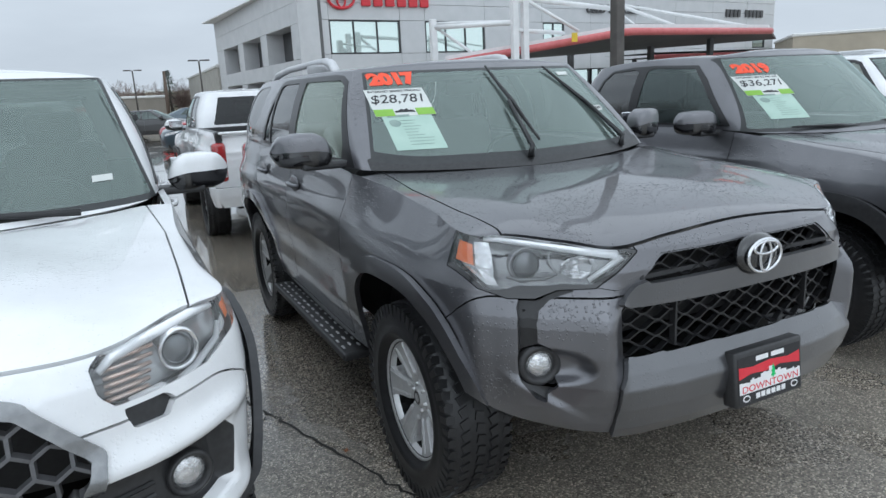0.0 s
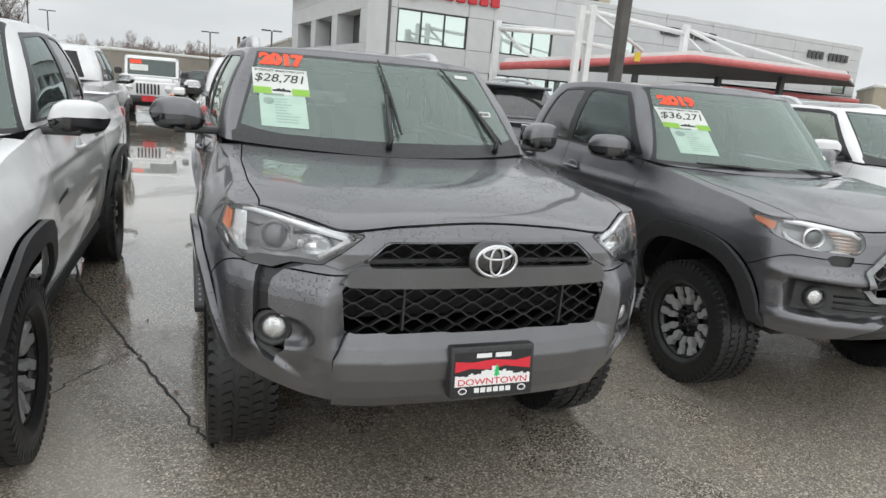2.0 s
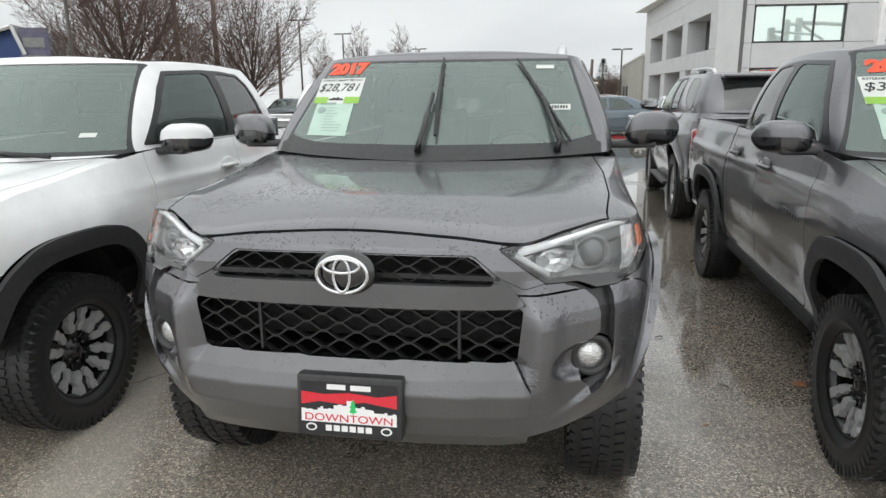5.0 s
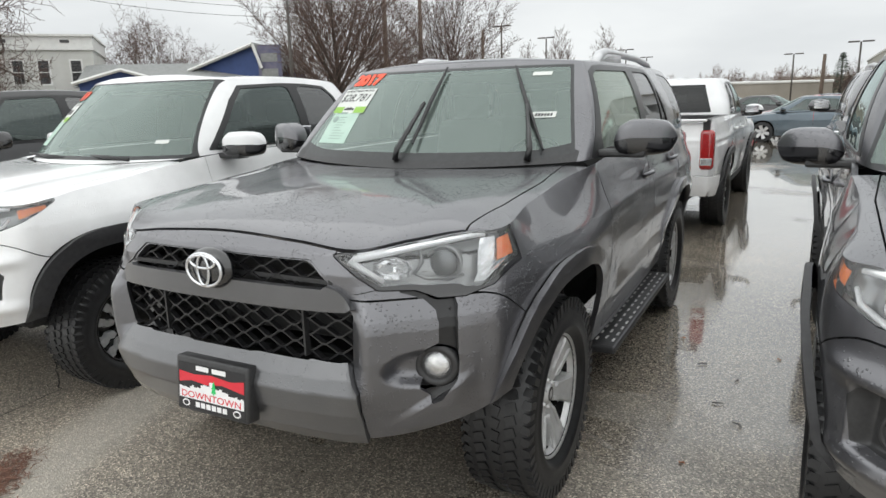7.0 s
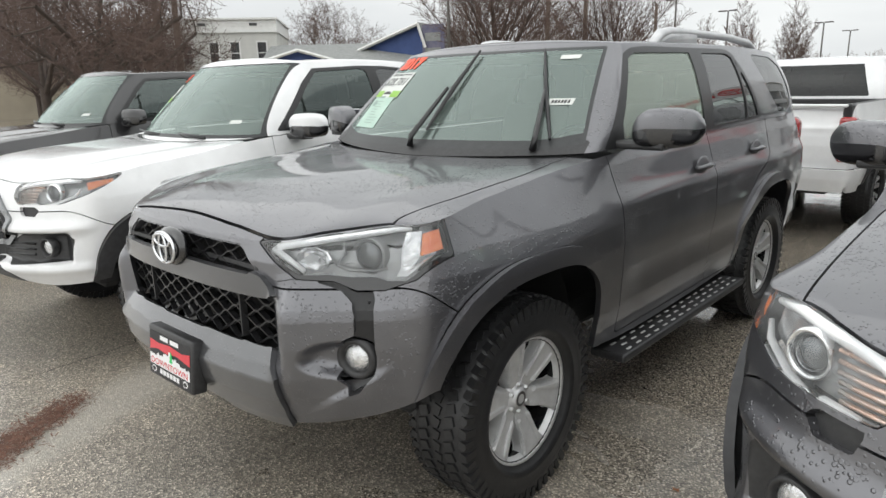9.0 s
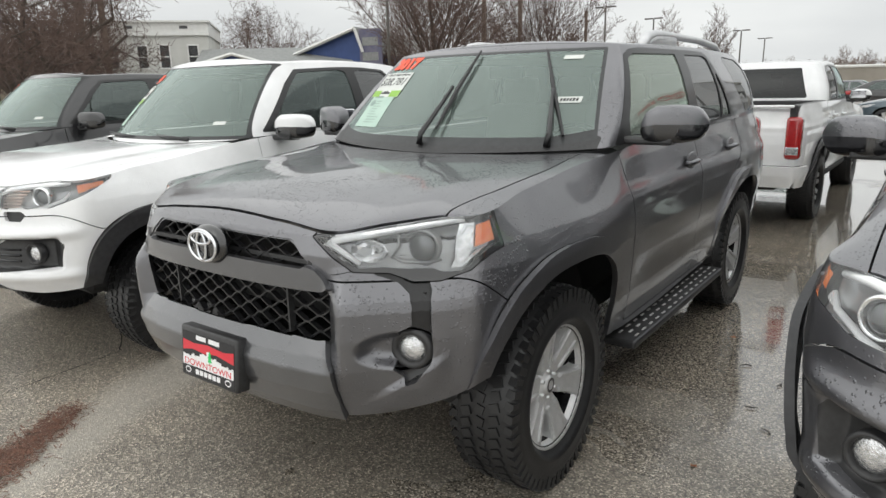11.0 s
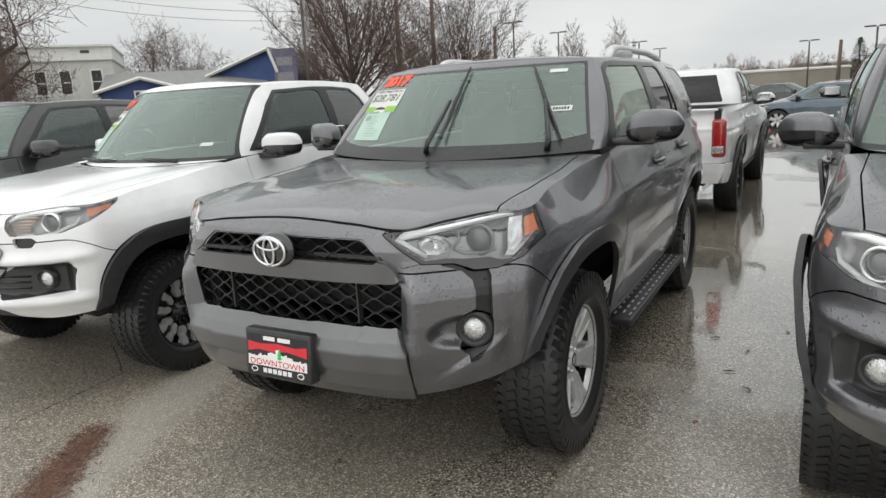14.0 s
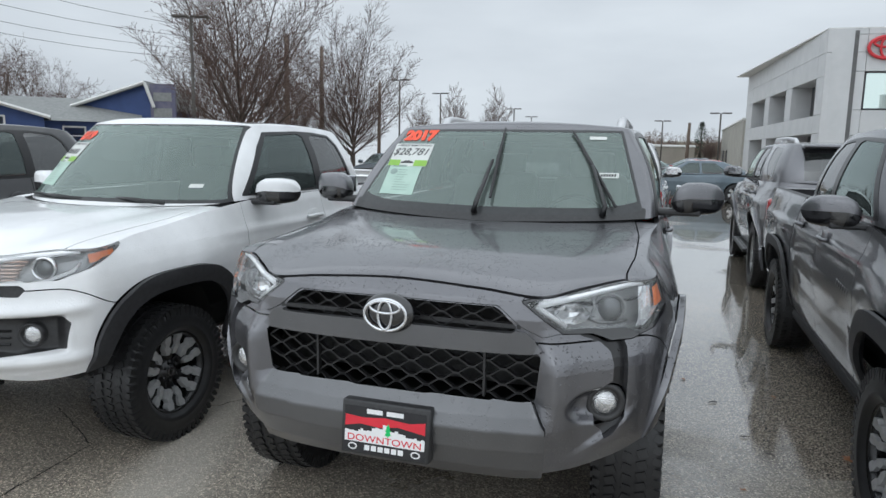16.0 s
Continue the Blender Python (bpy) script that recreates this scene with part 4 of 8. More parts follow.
def make_suv(m, mats, paint):
    car = thing("suv", m, "dark grey mid-size SUV wet with rain, parked on the lot", "car", "parked vehicles")
    hubs = [(0.80, 0.877, 0.408), (-0.80, 0.877, 0.408), (0.80, 3.58, 0.408), (-0.80, 3.58, 0.408)]
    plan = [(0, -0.018), (0.30, -0.008), (0.53, 0.035), (0.70, 0.150), (0.835, 0.275), (0.917, 0.43), (0.943, 0.9), (0.943, 1.6), (0.938, 2.6), (0.94, 3.58), (0.92, 4.2), (0.85, 4.52), (0.62, 4.66), (0, 4.70)]
    bottom = [0.515, 0.515, 0.515, 0.538, 0.582, 0.635, 0.55, 0.44, 0.44, 0.5, 0.52, 0.5, 0.5, 0.5]
    top = [1.158, 1.146, 1.126, 1.148, 1.165, 1.175, 1.222, 1.283, 1.30, 1.315, 1.33, 1.335, 1.335, 1.335]
    front_in = ramp([0.5, 0.56, 0.63, 0.69, 0.73, 0.776, 0.80, 0.95, 1.06, 1.12, 1.15, 1.17], [0.08, 0.035, 0.006, 0.0, 0.016, 0.05, 0.05, 0.045, 0.045, 0.065, 0.095, 0.125])
    cheek_in = ramp([0.5, 0.56, 0.63, 0.70, 0.80, 0.89, 0.925, 0.99, 1.03, 1.06, 1.12, 1.15, 1.17], [0.065, 0.036, 0.012, 0.001, -0.006, -0.006, 0.0, 0.030, 0.042, 0.046, 0.065, 0.095, 0.125])
    side_in = ramp([0.42, 0.5, 0.62, 0.78, 0.90, 1.00, 1.07, 1.16, 1.24, 1.29, 1.34], [0.06, 0.045, 0.02, 0.004, 0.0, 0.006, 0.018, 0.042, 0.064, 0.082, 0.098])

    def bulge(x, y, z):
        front = 1 - soft(y, 0.35, 0.6)
        rim = ((x - 0.705) / 0.112) ** 2 + ((z - 0.765) / 0.066) ** 2
        hole = -0.046 * front * soft(1 - rim, 0.0, 0.95) * (1 - soft(x, 0.775, 0.80))
        run = 0.575 + 0.80 * (x - 0.590) - z
        lip = 0.015 * front * soft(x, 0.595, 0.70) * (1 - soft(x, 0.77, 0.84)) * soft(run, 0.0, 0.036) * (1 - soft(run, 0.05, 0.17))
        # the corner stands forward of the plate's edge and falls back under the lamp
        tusk = 0.016 * front * hump(x, 0.575, 0.05) * soft(z, 0.60, 0.70) * (1 - soft(z, 0.90, 1.0))
        flank = 0.010 * soft(y, 1.3, 1.7) * hump(z, 1.075, 0.05) - 0.012 * soft(y, 1.5, 1.8) * hump(z, 0.72, 0.10)
        swell = 0.030 * np.exp(-((y - 0.95) / 0.62) ** 2) * hump(z, 1.02, 0.16) * soft(y, 0.35, 0.6) + 0.02 * np.exp(-((y - 3.6) / 0.7) ** 2) * hump(z, 1.0, 0.2)
        return hole + lip + tusk + flank + swell
    sh = Shell(plan, bottom, top, front_in, side_in, (3.4, 5.2), bulge, (0.505, 0.575, cheek_in), 0.055)

    lamp = mirrored_poly([(0.452, 1.118), (0.62, 1.150), (0.80, 1.190), (0.872, 1.20), (0.905, 1.12), (0.906, 1.07), (0.865, 1.012), (0.80, 0.984), (0.735, 0.985), (0.675, 1.012), (0.583, 1.018)], 0.003)
    lamp_f = only(lamp, lambda x, y, z: y - 0.468)
    g_up = mirrored_poly([(-0.1, 1.100), (0.355, 1.096), (0.378, 1.085), (0.432, 1.034), (0.42, 1.024), (-0.1, 1.030)], 0.004)
    g_low = mirrored_poly([(-0.1, 0.945), (0.505, 0.945), (0.515, 0.935), (0.500, 0.79), (0.49, 0.782), (-0.1, 0.782)], 0.004)
    bar_f = mirrored_poly([(-0.1, 1.026), (0.435, 1.026), (0.468, 1.018), (0.525, 0.958), (0.505, 0.952), (-0.1, 0.952)], 0.002)
    skid = mirrored_poly([(-0.1, 0.776), (0.50, 0.776), (0.545, 0.70), (0.528, 0.50), (-0.1, 0.50)], 0.0)
    duct = only(mirrored_poly([(0.640, 1.008), (0.700, 0.985), (0.738, 0.950), (0.752, 0.910), (0.752, 0.845), (0.715, 0.825), (0.690, 0.79), (0.684, 0.75), (0.698, 0.70), (0.722, 0.675), (0.730, 0.65), (0.752, 0.660), (0.785, 0.715), (0.790, 0.80), (0.790, 0.90), (0.782, 0.955), (0.765, 0.99), (0.680, 1.012)], 0.004), lambda x, y, z: y - 0.5)
    lamp_in = only(mirrored_poly([(0.464, 1.114), (0.62, 1.143), (0.80, 1.182), (0.866, 1.191), (0.898, 1.12), (0.899, 1.085), (0.868, 1.035), (0.842, 1.008), (0.80, 1.010), (0.775, 1.022), (0.70, 1.024), (0.66, 1.030), (0.59, 1.028)], 0.003), lambda x, y, z: y - 0.456)
    front = lambda x, y, z: y - 0.45
    mask = only(mirrored_poly([(-0.1, 1.2), (0.46, 1.2), (0.450, 1.122), (0.583, 1.018), (0.52, 1.004), (0.455, 1.036), (0.37, 1.104), (-0.1, 1.108)], 0.0), front)
    arch_f, arch_r = arch(0.877, 0.40, 0.50, 0.535), arch(3.58, 0.40, 0.50, 0.525)
    door_f = poly([(1.57, 0.47), (1.535, 0.80), (1.50, 1.1), (1.475, 1.4), (2.60, 1.4), (2.60, 0.47)], 0.0)
    door_r = poly([(2.60, 0.47), (2.60, 1.4), (3.62, 1.4), (3.50, 1.12), (3.20, 0.98), (3.04, 0.75), (3.0, 0.47)], 0.0)
    # the seam that runs from the lamp round to the wheel arch
    seam = lambda x, y, z: np.maximum(z - (0.985 - 0.12 * soft(y, 0.3, 0.52)), y - 0.60)
    g2 = 0.003
    regions = [(None, only(arch_f, lambda x, y, z: 0.3 - x)), (None, only(arch_r, lambda x, y, z: 0.3 - x)),
               ("flare_front", only(grow(arch_f, 0.062), lambda x, y, z: 0.3 - x)), ("flare_rear", only(grow(arch_r, 0.06), lambda x, y, z: 0.3 - x)),
               ("lamp", lamp_in), ("lamp_edge", lamp_f), (None, grow(lamp_f, 0.003)), (None, only(g_up, front)), (None, only(g_low, front)), ("duct", duct), ("grille_bar", only(bar_f, front)),
               ("skid_plate", only(skid, front)), (None, only(grow(skid, 0.003), front)), ("grille_mask", mask), (None, grow(mask, 0.002)),
               ("bumper", grow(seam, -g2)), (None, grow(seam, g2)),
               ("door_front", lambda x, y, z: door_f(y, z) + g2), (None, lambda x, y, z: door_f(y, z) - g2), ("door_rear", lambda x, y, z: door_r(y, z) + g2), (None, lambda x, y, z: door_r(y, z) - g2)]
    us = np.concatenate([np.linspace(0, 6, 150), np.linspace(6, 10, 110)[1:], np.linspace(10, 13, 30)[1:]])
    pcs = carve(sh.wall, us, np.linspace(0, 1, 104), regions, "wing", 0.025)
    body = panel("body", both(pcs["wing"]), paint, car)
    panel("bumper", both(pcs["bumper"]), paint, car)
    panel("grille_mask", both(pcs["grille_mask"]), paint, car, "", 0.004)
    panel("grille_bar", both(pcs["grille_bar"]), mats["bar_grey"], car, "satin grey cross bar of the grille", 0.022)
    panel("skid_plate", both(pcs["skid_plate"]), mats["bar_grey"], car, "satin grey lower bumper plate", 0.020)
    for nm, src, up in (("wheel_flare", "flare_front", 0.030), ("wheel_flare", "flare_rear", 0.026)):
        ease = (lambda v, k=up: k * (0.12 + 0.88 * soft(v[:, 2], 0.55, 0.86)))
        panel(nm, pcs[src], paint, car, "", ease)
        panel(nm, other(pcs[src]), paint, car, "", ease)
    for nm in ("duct",):
        panel("air_duct", pcs[nm], mats["satin_black"], car, "black ribbed plastic duct", -0.022)
        panel("air_duct", other(pcs[nm]), mats["satin_black"], car, "black ribbed plastic duct", -0.022)
    doors = []
    for src in ("door_front", "door_rear"):
        for sd in (1, -1):
            doors.append((panel("door", pcs[src] if sd > 0 else other(pcs[src]), paint, car), src, sd))
    for d, src, sd in doors:
        handle(d, sd * 0.912, 2.43 if src == "door_front" else 3.255, 1.138 if src == "door_front" else 1.16, sd, mats, paint)
    # bonnet and wing tops
    def rise(t, b, x, y):
        mid = 1 - t ** 2
        return 0.045 * np.sin(np.pi * np.clip(b, 0, 1) ** 0.55) * (1 - t ** 3.2) + 0.008 * soft(b, 0.05, 0.3) * hump(np.abs(x), 0.56, 0.16) * (1 - b) ** 0.5
    lid = lid_over(sh, 5.0, 6.75, [(0, 1.20, 1.262), (0.36, 1.235, 1.266), (0.60, 1.32, 1.27), (0.75, 1.41, 1.274), (0.85, 1.46, 1.268)], rise)
    edge = lambda x, y, z: np.abs(x) - np.interp(y, [0.0, 0.38, 0.6, 1.0, 1.5], [0.80, 0.765, 0.785, 0.785, 0.745])
    lp = carve(lid, np.linspace(0, 5, 90), np.linspace(0, 1, 60), [(None, front_gap(lid, 5.0, edge)), ("hood", grow(edge, -g2)), (None, grow(edge, g2))], "wing_top", 0.02)
    panel("hood", both(lp["hood"]), paint, car, "hood beaded with rain drops")
    panel("wing_top", lp["wing_top"], paint, car)
    panel("wing_top", other(lp["wing_top"]), paint, car)
    # glasshouse
    base = [(0, 1.215, 1.262), (0.40, 1.26, 1.272), (0.735, 1.395, 1.285), (0.852, 1.53, 1.296), (0.868, 2.2, 1.30), (0.868, 2.9, 1.308), (0.860, 3.7, 1.318), (0.81, 4.35, 1.33), (0.62, 4.58, 1.335), (0, 4.64, 1.335)]
    rim = [(0, 1.800, 1.768), (0.36, 1.820, 1.764), (0.635, 1.885, 1.750), (0.692, 1.99, 1.748), (0.708, 2.4, 1.757), (0.712, 2.95, 1.761), (0.702, 3.7, 1.758), (0.66, 4.22, 1.744), (0.5, 4.36, 1.738), (0, 4.40, 1.738)]
    gh, gt = glasshouse(base, rim, 0.035)
    screen = lambda x, y, z: np.maximum.reduce([np.abs(x) - (0.800 - 0.335 * (z - 1.28)), z - 1.738, 1.296 - z + 0.012 * np.abs(x) + 0.022 * np.clip((np.abs(x) - 0.56) / 0.22, 0, 1.2) ** 2, y - 2.2])
    screen_in = lambda x, y, z: np.maximum.reduce([np.abs(x) - (0.784 - 0.335 * (z - 1.28)), z - 1.724, 1.330 - z + 0.012 * np.abs(x) + 0.026 * np.clip((np.abs(x) - 0.52) / 0.22, 0, 1.2) ** 2, y - 2.2])
    frame_w = poly([(1.515, 1.302), (1.60, 1.39), (1.70, 1.50), (1.81, 1.615), (1.895, 1.698), (1.97, 1.724), (2.10, 1.735), (3.12, 1.740), (3.20, 1.722), (3.46, 1.340), (2.6, 1.316)], 0.004)
    w_f = poly([(1.66, 1.338), (1.67, 1.40), (1.775, 1.535), (1.905, 1.675), (1.98, 1.702), (2.57, 1.712), (2.53, 1.55), (2.53, 1.335)], 0.004)
    w_r = poly([(2.67, 1.335), (2.68, 1.54), (2.73, 1.712), (3.11, 1.714), (3.165, 1.695), (3.19, 1.40), (3.19, 1.343)], 0.004)
    w_v = poly([(3.225, 1.35), (3.215, 1.50), (3.20, 1.680), (3.245, 1.60), (3.395, 1.355)], 0.003)
    w_q = poly([(3.86, 1.362), (3.66, 1.514), (3.55, 1.70), (3.60, 1.715), (3.98, 1.702), (4.12, 1.645), (4.19, 1.445), (4.17, 1.385), (4.07, 1.360)], 0.008)
    sidewards = lambda x, y, z: 1.55 - y
    back = lambda x, y, z: np.maximum.reduce([4.28 - y, np.abs(x) - 0.58, 1.36 - z, z - 1.66])
    cowl = lambda x, y, z: np.maximum.reduce([np.abs(x) - 0.80, z - 1.345, y - 1.47])
    regs = [("screen", screen_in), ("screen_edge", screen), ("cowl", cowl), ("glass_f", lambda x, y, z: np.maximum(w_f(y, z), 0.5 - x)), ("glass_r", lambda x, y, z: w_r(y, z)), ("glass_v", lambda x, y, z: w_v(y, z)),
            ("pillar", lambda x, y, z: np.maximum(frame_w(y, z), 0.5 - x)), ("glass_q", lambda x, y, z: np.maximum(w_q(y, z), 0.5 - x)), ("glass_b", back)]
    gp = carve(gh, np.concatenate([np.linspace(0, 1.8, 40), np.linspace(1.8, 3.4, 70)[1:], np.linspace(3.4, 9, 110)[1:]]), np.linspace(0, 1, 48), regs, "frame", 0.012)
    panel("roof_frame", both(gp["frame"]), paint, car)
    panel("windscreen_edge", both(gp["screen_edge"]), mats["frit"], car, "black border of the windscreen")
    panel("cowl", both(gp["cowl"]), mats["plastic"], car, "black plastic cowl below the windscreen")
    ws = panel("windscreen", both(gp["screen"]), mats["glass"], car, "clear windscreen under light rain")
    ws.visible_shadow = False
    panel("rear_window", both(gp["glass_b"]), mats["glass_dark"], car).visible_shadow = False
    for sd in (1, -1):
        pick = (lambda p: p) if sd > 0 else other
        panel("window_surround", pick(gp["pillar"]), mats["satin_black"], car, "black window surround", 0.002)
        for nm, mt in (("glass_f", "glass_side"), ("glass_r", "glass_dark"), ("glass_v", "glass_dark"), ("glass_q", "glass_dark")):
            panel("side_window", pick(gp[nm]), mats[mt], car, "tinted side window" if mt == "glass_dark" else "rain-streaked side window", -0.004).visible_shadow = False
    roof = roof_over(gt, lambda s: np.interp(s, [0, 2, 3, 7, 8, 9], [2.25, 2.25, 2.3, 3.9, 4.0, 4.0]), lambda y: 0.022 + 0 * y, 9)
    rp = carve(roof, np.linspace(0, 9, 90), np.linspace(0, 1, 14), [], "roof", 0)
    panel("roof", both(rp["roof"]), paint, car)
    # roof rails
    for sd in (1, -1):
        bm = bmesh.new()
        tube(bm, [(sd * 0.60, 2.44, 1.760), (sd * 0.60, 2.52, 1.815), (sd * 0.603, 2.62, 1.832), (sd * 0.605, 2.85, 1.836), (sd * 0.605, 3.5, 1.830), (sd * 0.595, 3.92, 1.806), (sd * 0.59, 4.05, 1.760)], [0.03, 0.03, 0.026, 0.022, 0.022, 0.024, 0.026], 10)
        tube(bm, [(sd * 0.60, 2.46, 1.765), (sd * 0.602, 2.60, 1.805), (sd * 0.605, 2.95, 1.825)], [0.026, 0.028, 0.016], 10)
        box(bm, min(sd * 0.585, sd * 0.625), max(sd * 0.585, sd * 0.625), 2.50, 2.98, 1.762, 1.838, 0.012)
        part("roof_rail", bm, mats["rail_silver"], car, "silver roof rail", True)
        mirror(car, sd, (sd * 0.868, 1.62, 1.298), mats, paint)
    # rear spoiler
    bm = bmesh.new()
    box(bm, -0.6, 0.6, 4.30, 4.56, 1.705, 1.745, 0.018, seg=3)
    part("rear_spoiler", bm, paint, car, "", True)
    # head lamps
    for sd in (1, -1):
        pick = (lambda p: p) if sd > 0 else other
        lens = panel("headlamp", pick(pcs["lamp"]), mats["lens"], car, "clear headlamp with chrome and amber inside")
        lens.visible_shadow = False
        bowl = panel("lamp_housing", pick(pcs["lamp"]), mats["lamp_grey"], lens, "pale grey reflector housing", -0.05)
        # bright strip along the upper edge and down the inner slant
        bm = bmesh.new()
        def on_wall(x, z, inn=0.0):
            ss = np.linspace(0, 5, 600)
            vv = (z - sh.bottom(ss)) / (sh.top(ss) - sh.bottom(ss))
            w = sh.wall(ss, vv)
            k = np.argmin(np.abs(w[:, 0] - x))
            n = np.array([0.35 + 0.6 * soft(x, 0.6, 0.9), -0.9, 0])
            return tuple(np.array([sd, 1, 1]) * (w[k] - inn * n / np.linalg.norm(n)))
        tube(bm, [on_wall(x, z, 0.014) for x, z in ((0.594, 1.034), (0.494, 1.100), (0.508, 1.106), (0.60, 1.122), (0.70, 1.138), (0.79, 1.152), (0.83, 1.154))], [0.008, 0.012, 0.012, 0.012, 0.011, 0.009, 0.005], 8)
        part("light_strip", bm, mats["drl"], lens, "white light guide", True)
        bm = bmesh.new()
        c = Vector(on_wall(0.742, 1.072, 0.045))
        q = Vector((sd * 0.34, -1, 0.02)).normalized().to_track_quat("Z", "Y").to_matrix().to_4x4()
        lathe(bm, [(0.058, -0.03), (0.060, 0.002), (0.054, 0.008), (0.046, -0.006)], 32, "Z", Matrix.Translation(c) @ q)
        pr = part("projector_ring", bm, mats["lamp_grey"], lens, "", True)
        bm = bmesh.new()
        bmesh.ops.create_uvsphere(bm, u_segments=24, v_segments=12, radius=0.046, matrix=Matrix.Translation(c) @ q @ Matrix.Diagonal((1, 1, 0.5, 1)))
        part("projector_lens", bm, mats["projector"], pr, "glass projector lens", True)
        bm = bmesh.new()
        # a faceted high-beam bowl, its bright divider and the inner strip of facets
        bc = Vector(on_wall(0.610, 1.072, 0.022))
        lathe(bm, [(0.050, 0.006), (0.052, 0.0), (0.040, -0.016), (0.024, -0.026), (0.010, -0.030), (0.0005, -0.031)], 9, "Z", Matrix.Translation(bc) @ q @ Matrix.Diagonal((1.25, 0.72, 1, 1)))
        part("reflector", bm, mats["chrome_dull"], lens)
        bm = bmesh.new()
        tube(bm, [on_wall(x, z, 0.026) for x, z in ((0.672, 1.118), (0.684, 1.085), (0.668, 1.050), (0.700, 1.034), (0.765, 1.030), (0.795, 1.038))], [0.006, 0.007, 0.007, 0.006, 0.006, 0.004], 6)
        part("reflector_trim", bm, mats["lamp_grey"], lens, "", True)

        def sheet(name, pts, deep, material, label):
            """A pane that follows the lamp's outer skin, pts given as left and right edges row by row."""
            bm = bmesh.new()
            grid = []
            for (xa, za), (xb, zb) in pts:
                grid.append([bm.verts.new(on_wall(xa + (xb - xa) * f, za + (zb - za) * f, deep)) for f in (0, 0.33, 0.66, 1.0)])
            for ra, rb in zip(grid, grid[1:]):
                for i in range(3):
                    bm.faces.new((ra[i], ra[i + 1], rb[i + 1], rb[i]))
            return part(name, bm, material, lens, label)
        sheet("turn_signal", [((0.868, 1.078), (0.897, 1.090)), ((0.864, 1.110), (0.894, 1.120)), ((0.858, 1.142), (0.884, 1.154))], 0.006, mats["amber"], "amber turn signal")
        sheet("side_reflector", [((0.818, 1.014), (0.845, 1.016)), ((0.826, 1.040), (0.872, 1.048)), ((0.824, 1.066), (0.890, 1.080)), ((0.820, 1.110), (0.862, 1.112)), ((0.818, 1.145), (0.856, 1.148))], 0.016, mats["lens_solid"], "clear faceted reflector")
        panel("lamp_trim", pick(pcs["lamp_edge"]), mats["gloss_black"], lens, "gloss black lamp border", 0.001)
        # fog lamp
        bm = bmesh.new()
        f = Matrix.Translation((sd * 0.726, 0.200, 0.760)) @ Vector((sd * 0.34, -1, 0)).normalized().to_track_quat("Z", "Y").to_matrix().to_4x4()
        lathe(bm, [(0.074, -0.06), (0.072, -0.006), (0.064, 0.006), (0.052, 0.006), (0.045, -0.004), (0.043, -0.012)], 36, "Z", f)
        lathe(bm, [(0.0, -0.032), (0.061, -0.032)], 24, "Z", f)
        fl = part("fog_lamp", bm, mats["plastic"], car, "round fog lamp in a black bezel", True)
        bm = bmesh.new()
        lathe(bm, [(0.0005, 0.006), (0.02, 0.004), (0.036, -0.002), (0.044, -0.010)], 28, "Z", f)
        part("fog_lens", bm, mats["lens_solid"], fl, "bright clear lens", True)
        bm = bmesh.new()
        for i in range(9):
            box(bm, sd * 0.74 - 0.022, sd * 0.74 + 0.022, 0.236, 0.262, 0.842 + 0.012 * i, 0.848 + 0.012 * i, 0)
        part("duct_rib", bm, mats["plastic"], fl)
    # grille net
    def grille_y(x, z):
        ss = np.linspace(0, 3, 120)
        w = sh.wall(ss, (z - sh.bottom(ss)) / (sh.top(ss) - sh.bottom(ss)))
        return float(np.interp(x, w[:, 0], w[:, 1])) + 0.02
    fu = poly([(-0.378, 1.10), (0.378, 1.10), (0.44, 1.03), (-0.44, 1.03)], 0.012)
    fl_ = poly([(-0.52, 0.95), (0.52, 0.95), (0.505, 0.78), (-0.505, 0.78)], 0.008)
    bm = bmesh.new()
    honeycomb(bm, fu, grille_y, 0.108, [1.032, 1.056, 1.080, 1.104], 0.0026, 0.018, 1.85)
    honeycomb(bm, fl_, grille_y, 0.108, [0.785 + 0.0275 * k for k in range(7)], 0.0032, 0.020, 1.85)
    part("grille", bm, mats["satin_black"], car, "black net grille")
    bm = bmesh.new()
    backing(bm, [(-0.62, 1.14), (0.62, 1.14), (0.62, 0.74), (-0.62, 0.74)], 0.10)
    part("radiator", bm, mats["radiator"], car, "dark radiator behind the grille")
    bm = bmesh.new()
    for x in (-0.30, 0.33):
        box(bm, x - 0.004, x + 0.004, 0.05, 0.075, 0.785, 0.94)
    box(bm, -0.45, 0.45, 0.055, 0.08, 1.03, 1.045)
    part("grille_brace", bm, mats["plastic"], car)
    emblem(car, (0, 0.006, 1.056), mats)
    # underside, floor and steps
    bm = bmesh.new()
    box(bm, -0.70, 0.70, 0.45, 4.5, 0.44, 0.60, 0.03)
    part("underbody", bm, mats["dark"], car, "dark underbody")
    bm = bmesh.new()
    box(bm, -0.55, 0.55, 0.16, 0.6, 0.475, 0.58, 0.04)
    part("engine_guard", bm, mats["dark"], car)
    for sd in (1, -1):
        bm = bmesh.new()
        x0, x1 = sorted((sd * 0.80, sd * 0.975))
        box(bm, x0, x1, 1.52, 3.06, 0.355, 0.395, 0.012, seg=2)
        st = part("side_step", bm, mats["plastic"], car, "black running board with dashed grip marks")
        for k in range(15):
            for j, off in enumerate((0.865, 0.905, 0.945)):
                bm = bmesh.new()
                y = 1.62 + 0.096 * k + (0.03 if j % 2 else 0)
                box(bm, sd * off - 0.006, sd * off + 0.006, y - 0.021, y + 0.021, 0.394, 0.399, 0.002)
                part("grip", bm, mats["grip"], st)
    wheel_well(car, hubs, 0.52, 0.55, 0.52, mats)
    proto = make_wheel("suv", 0.408, 0.262, mats)
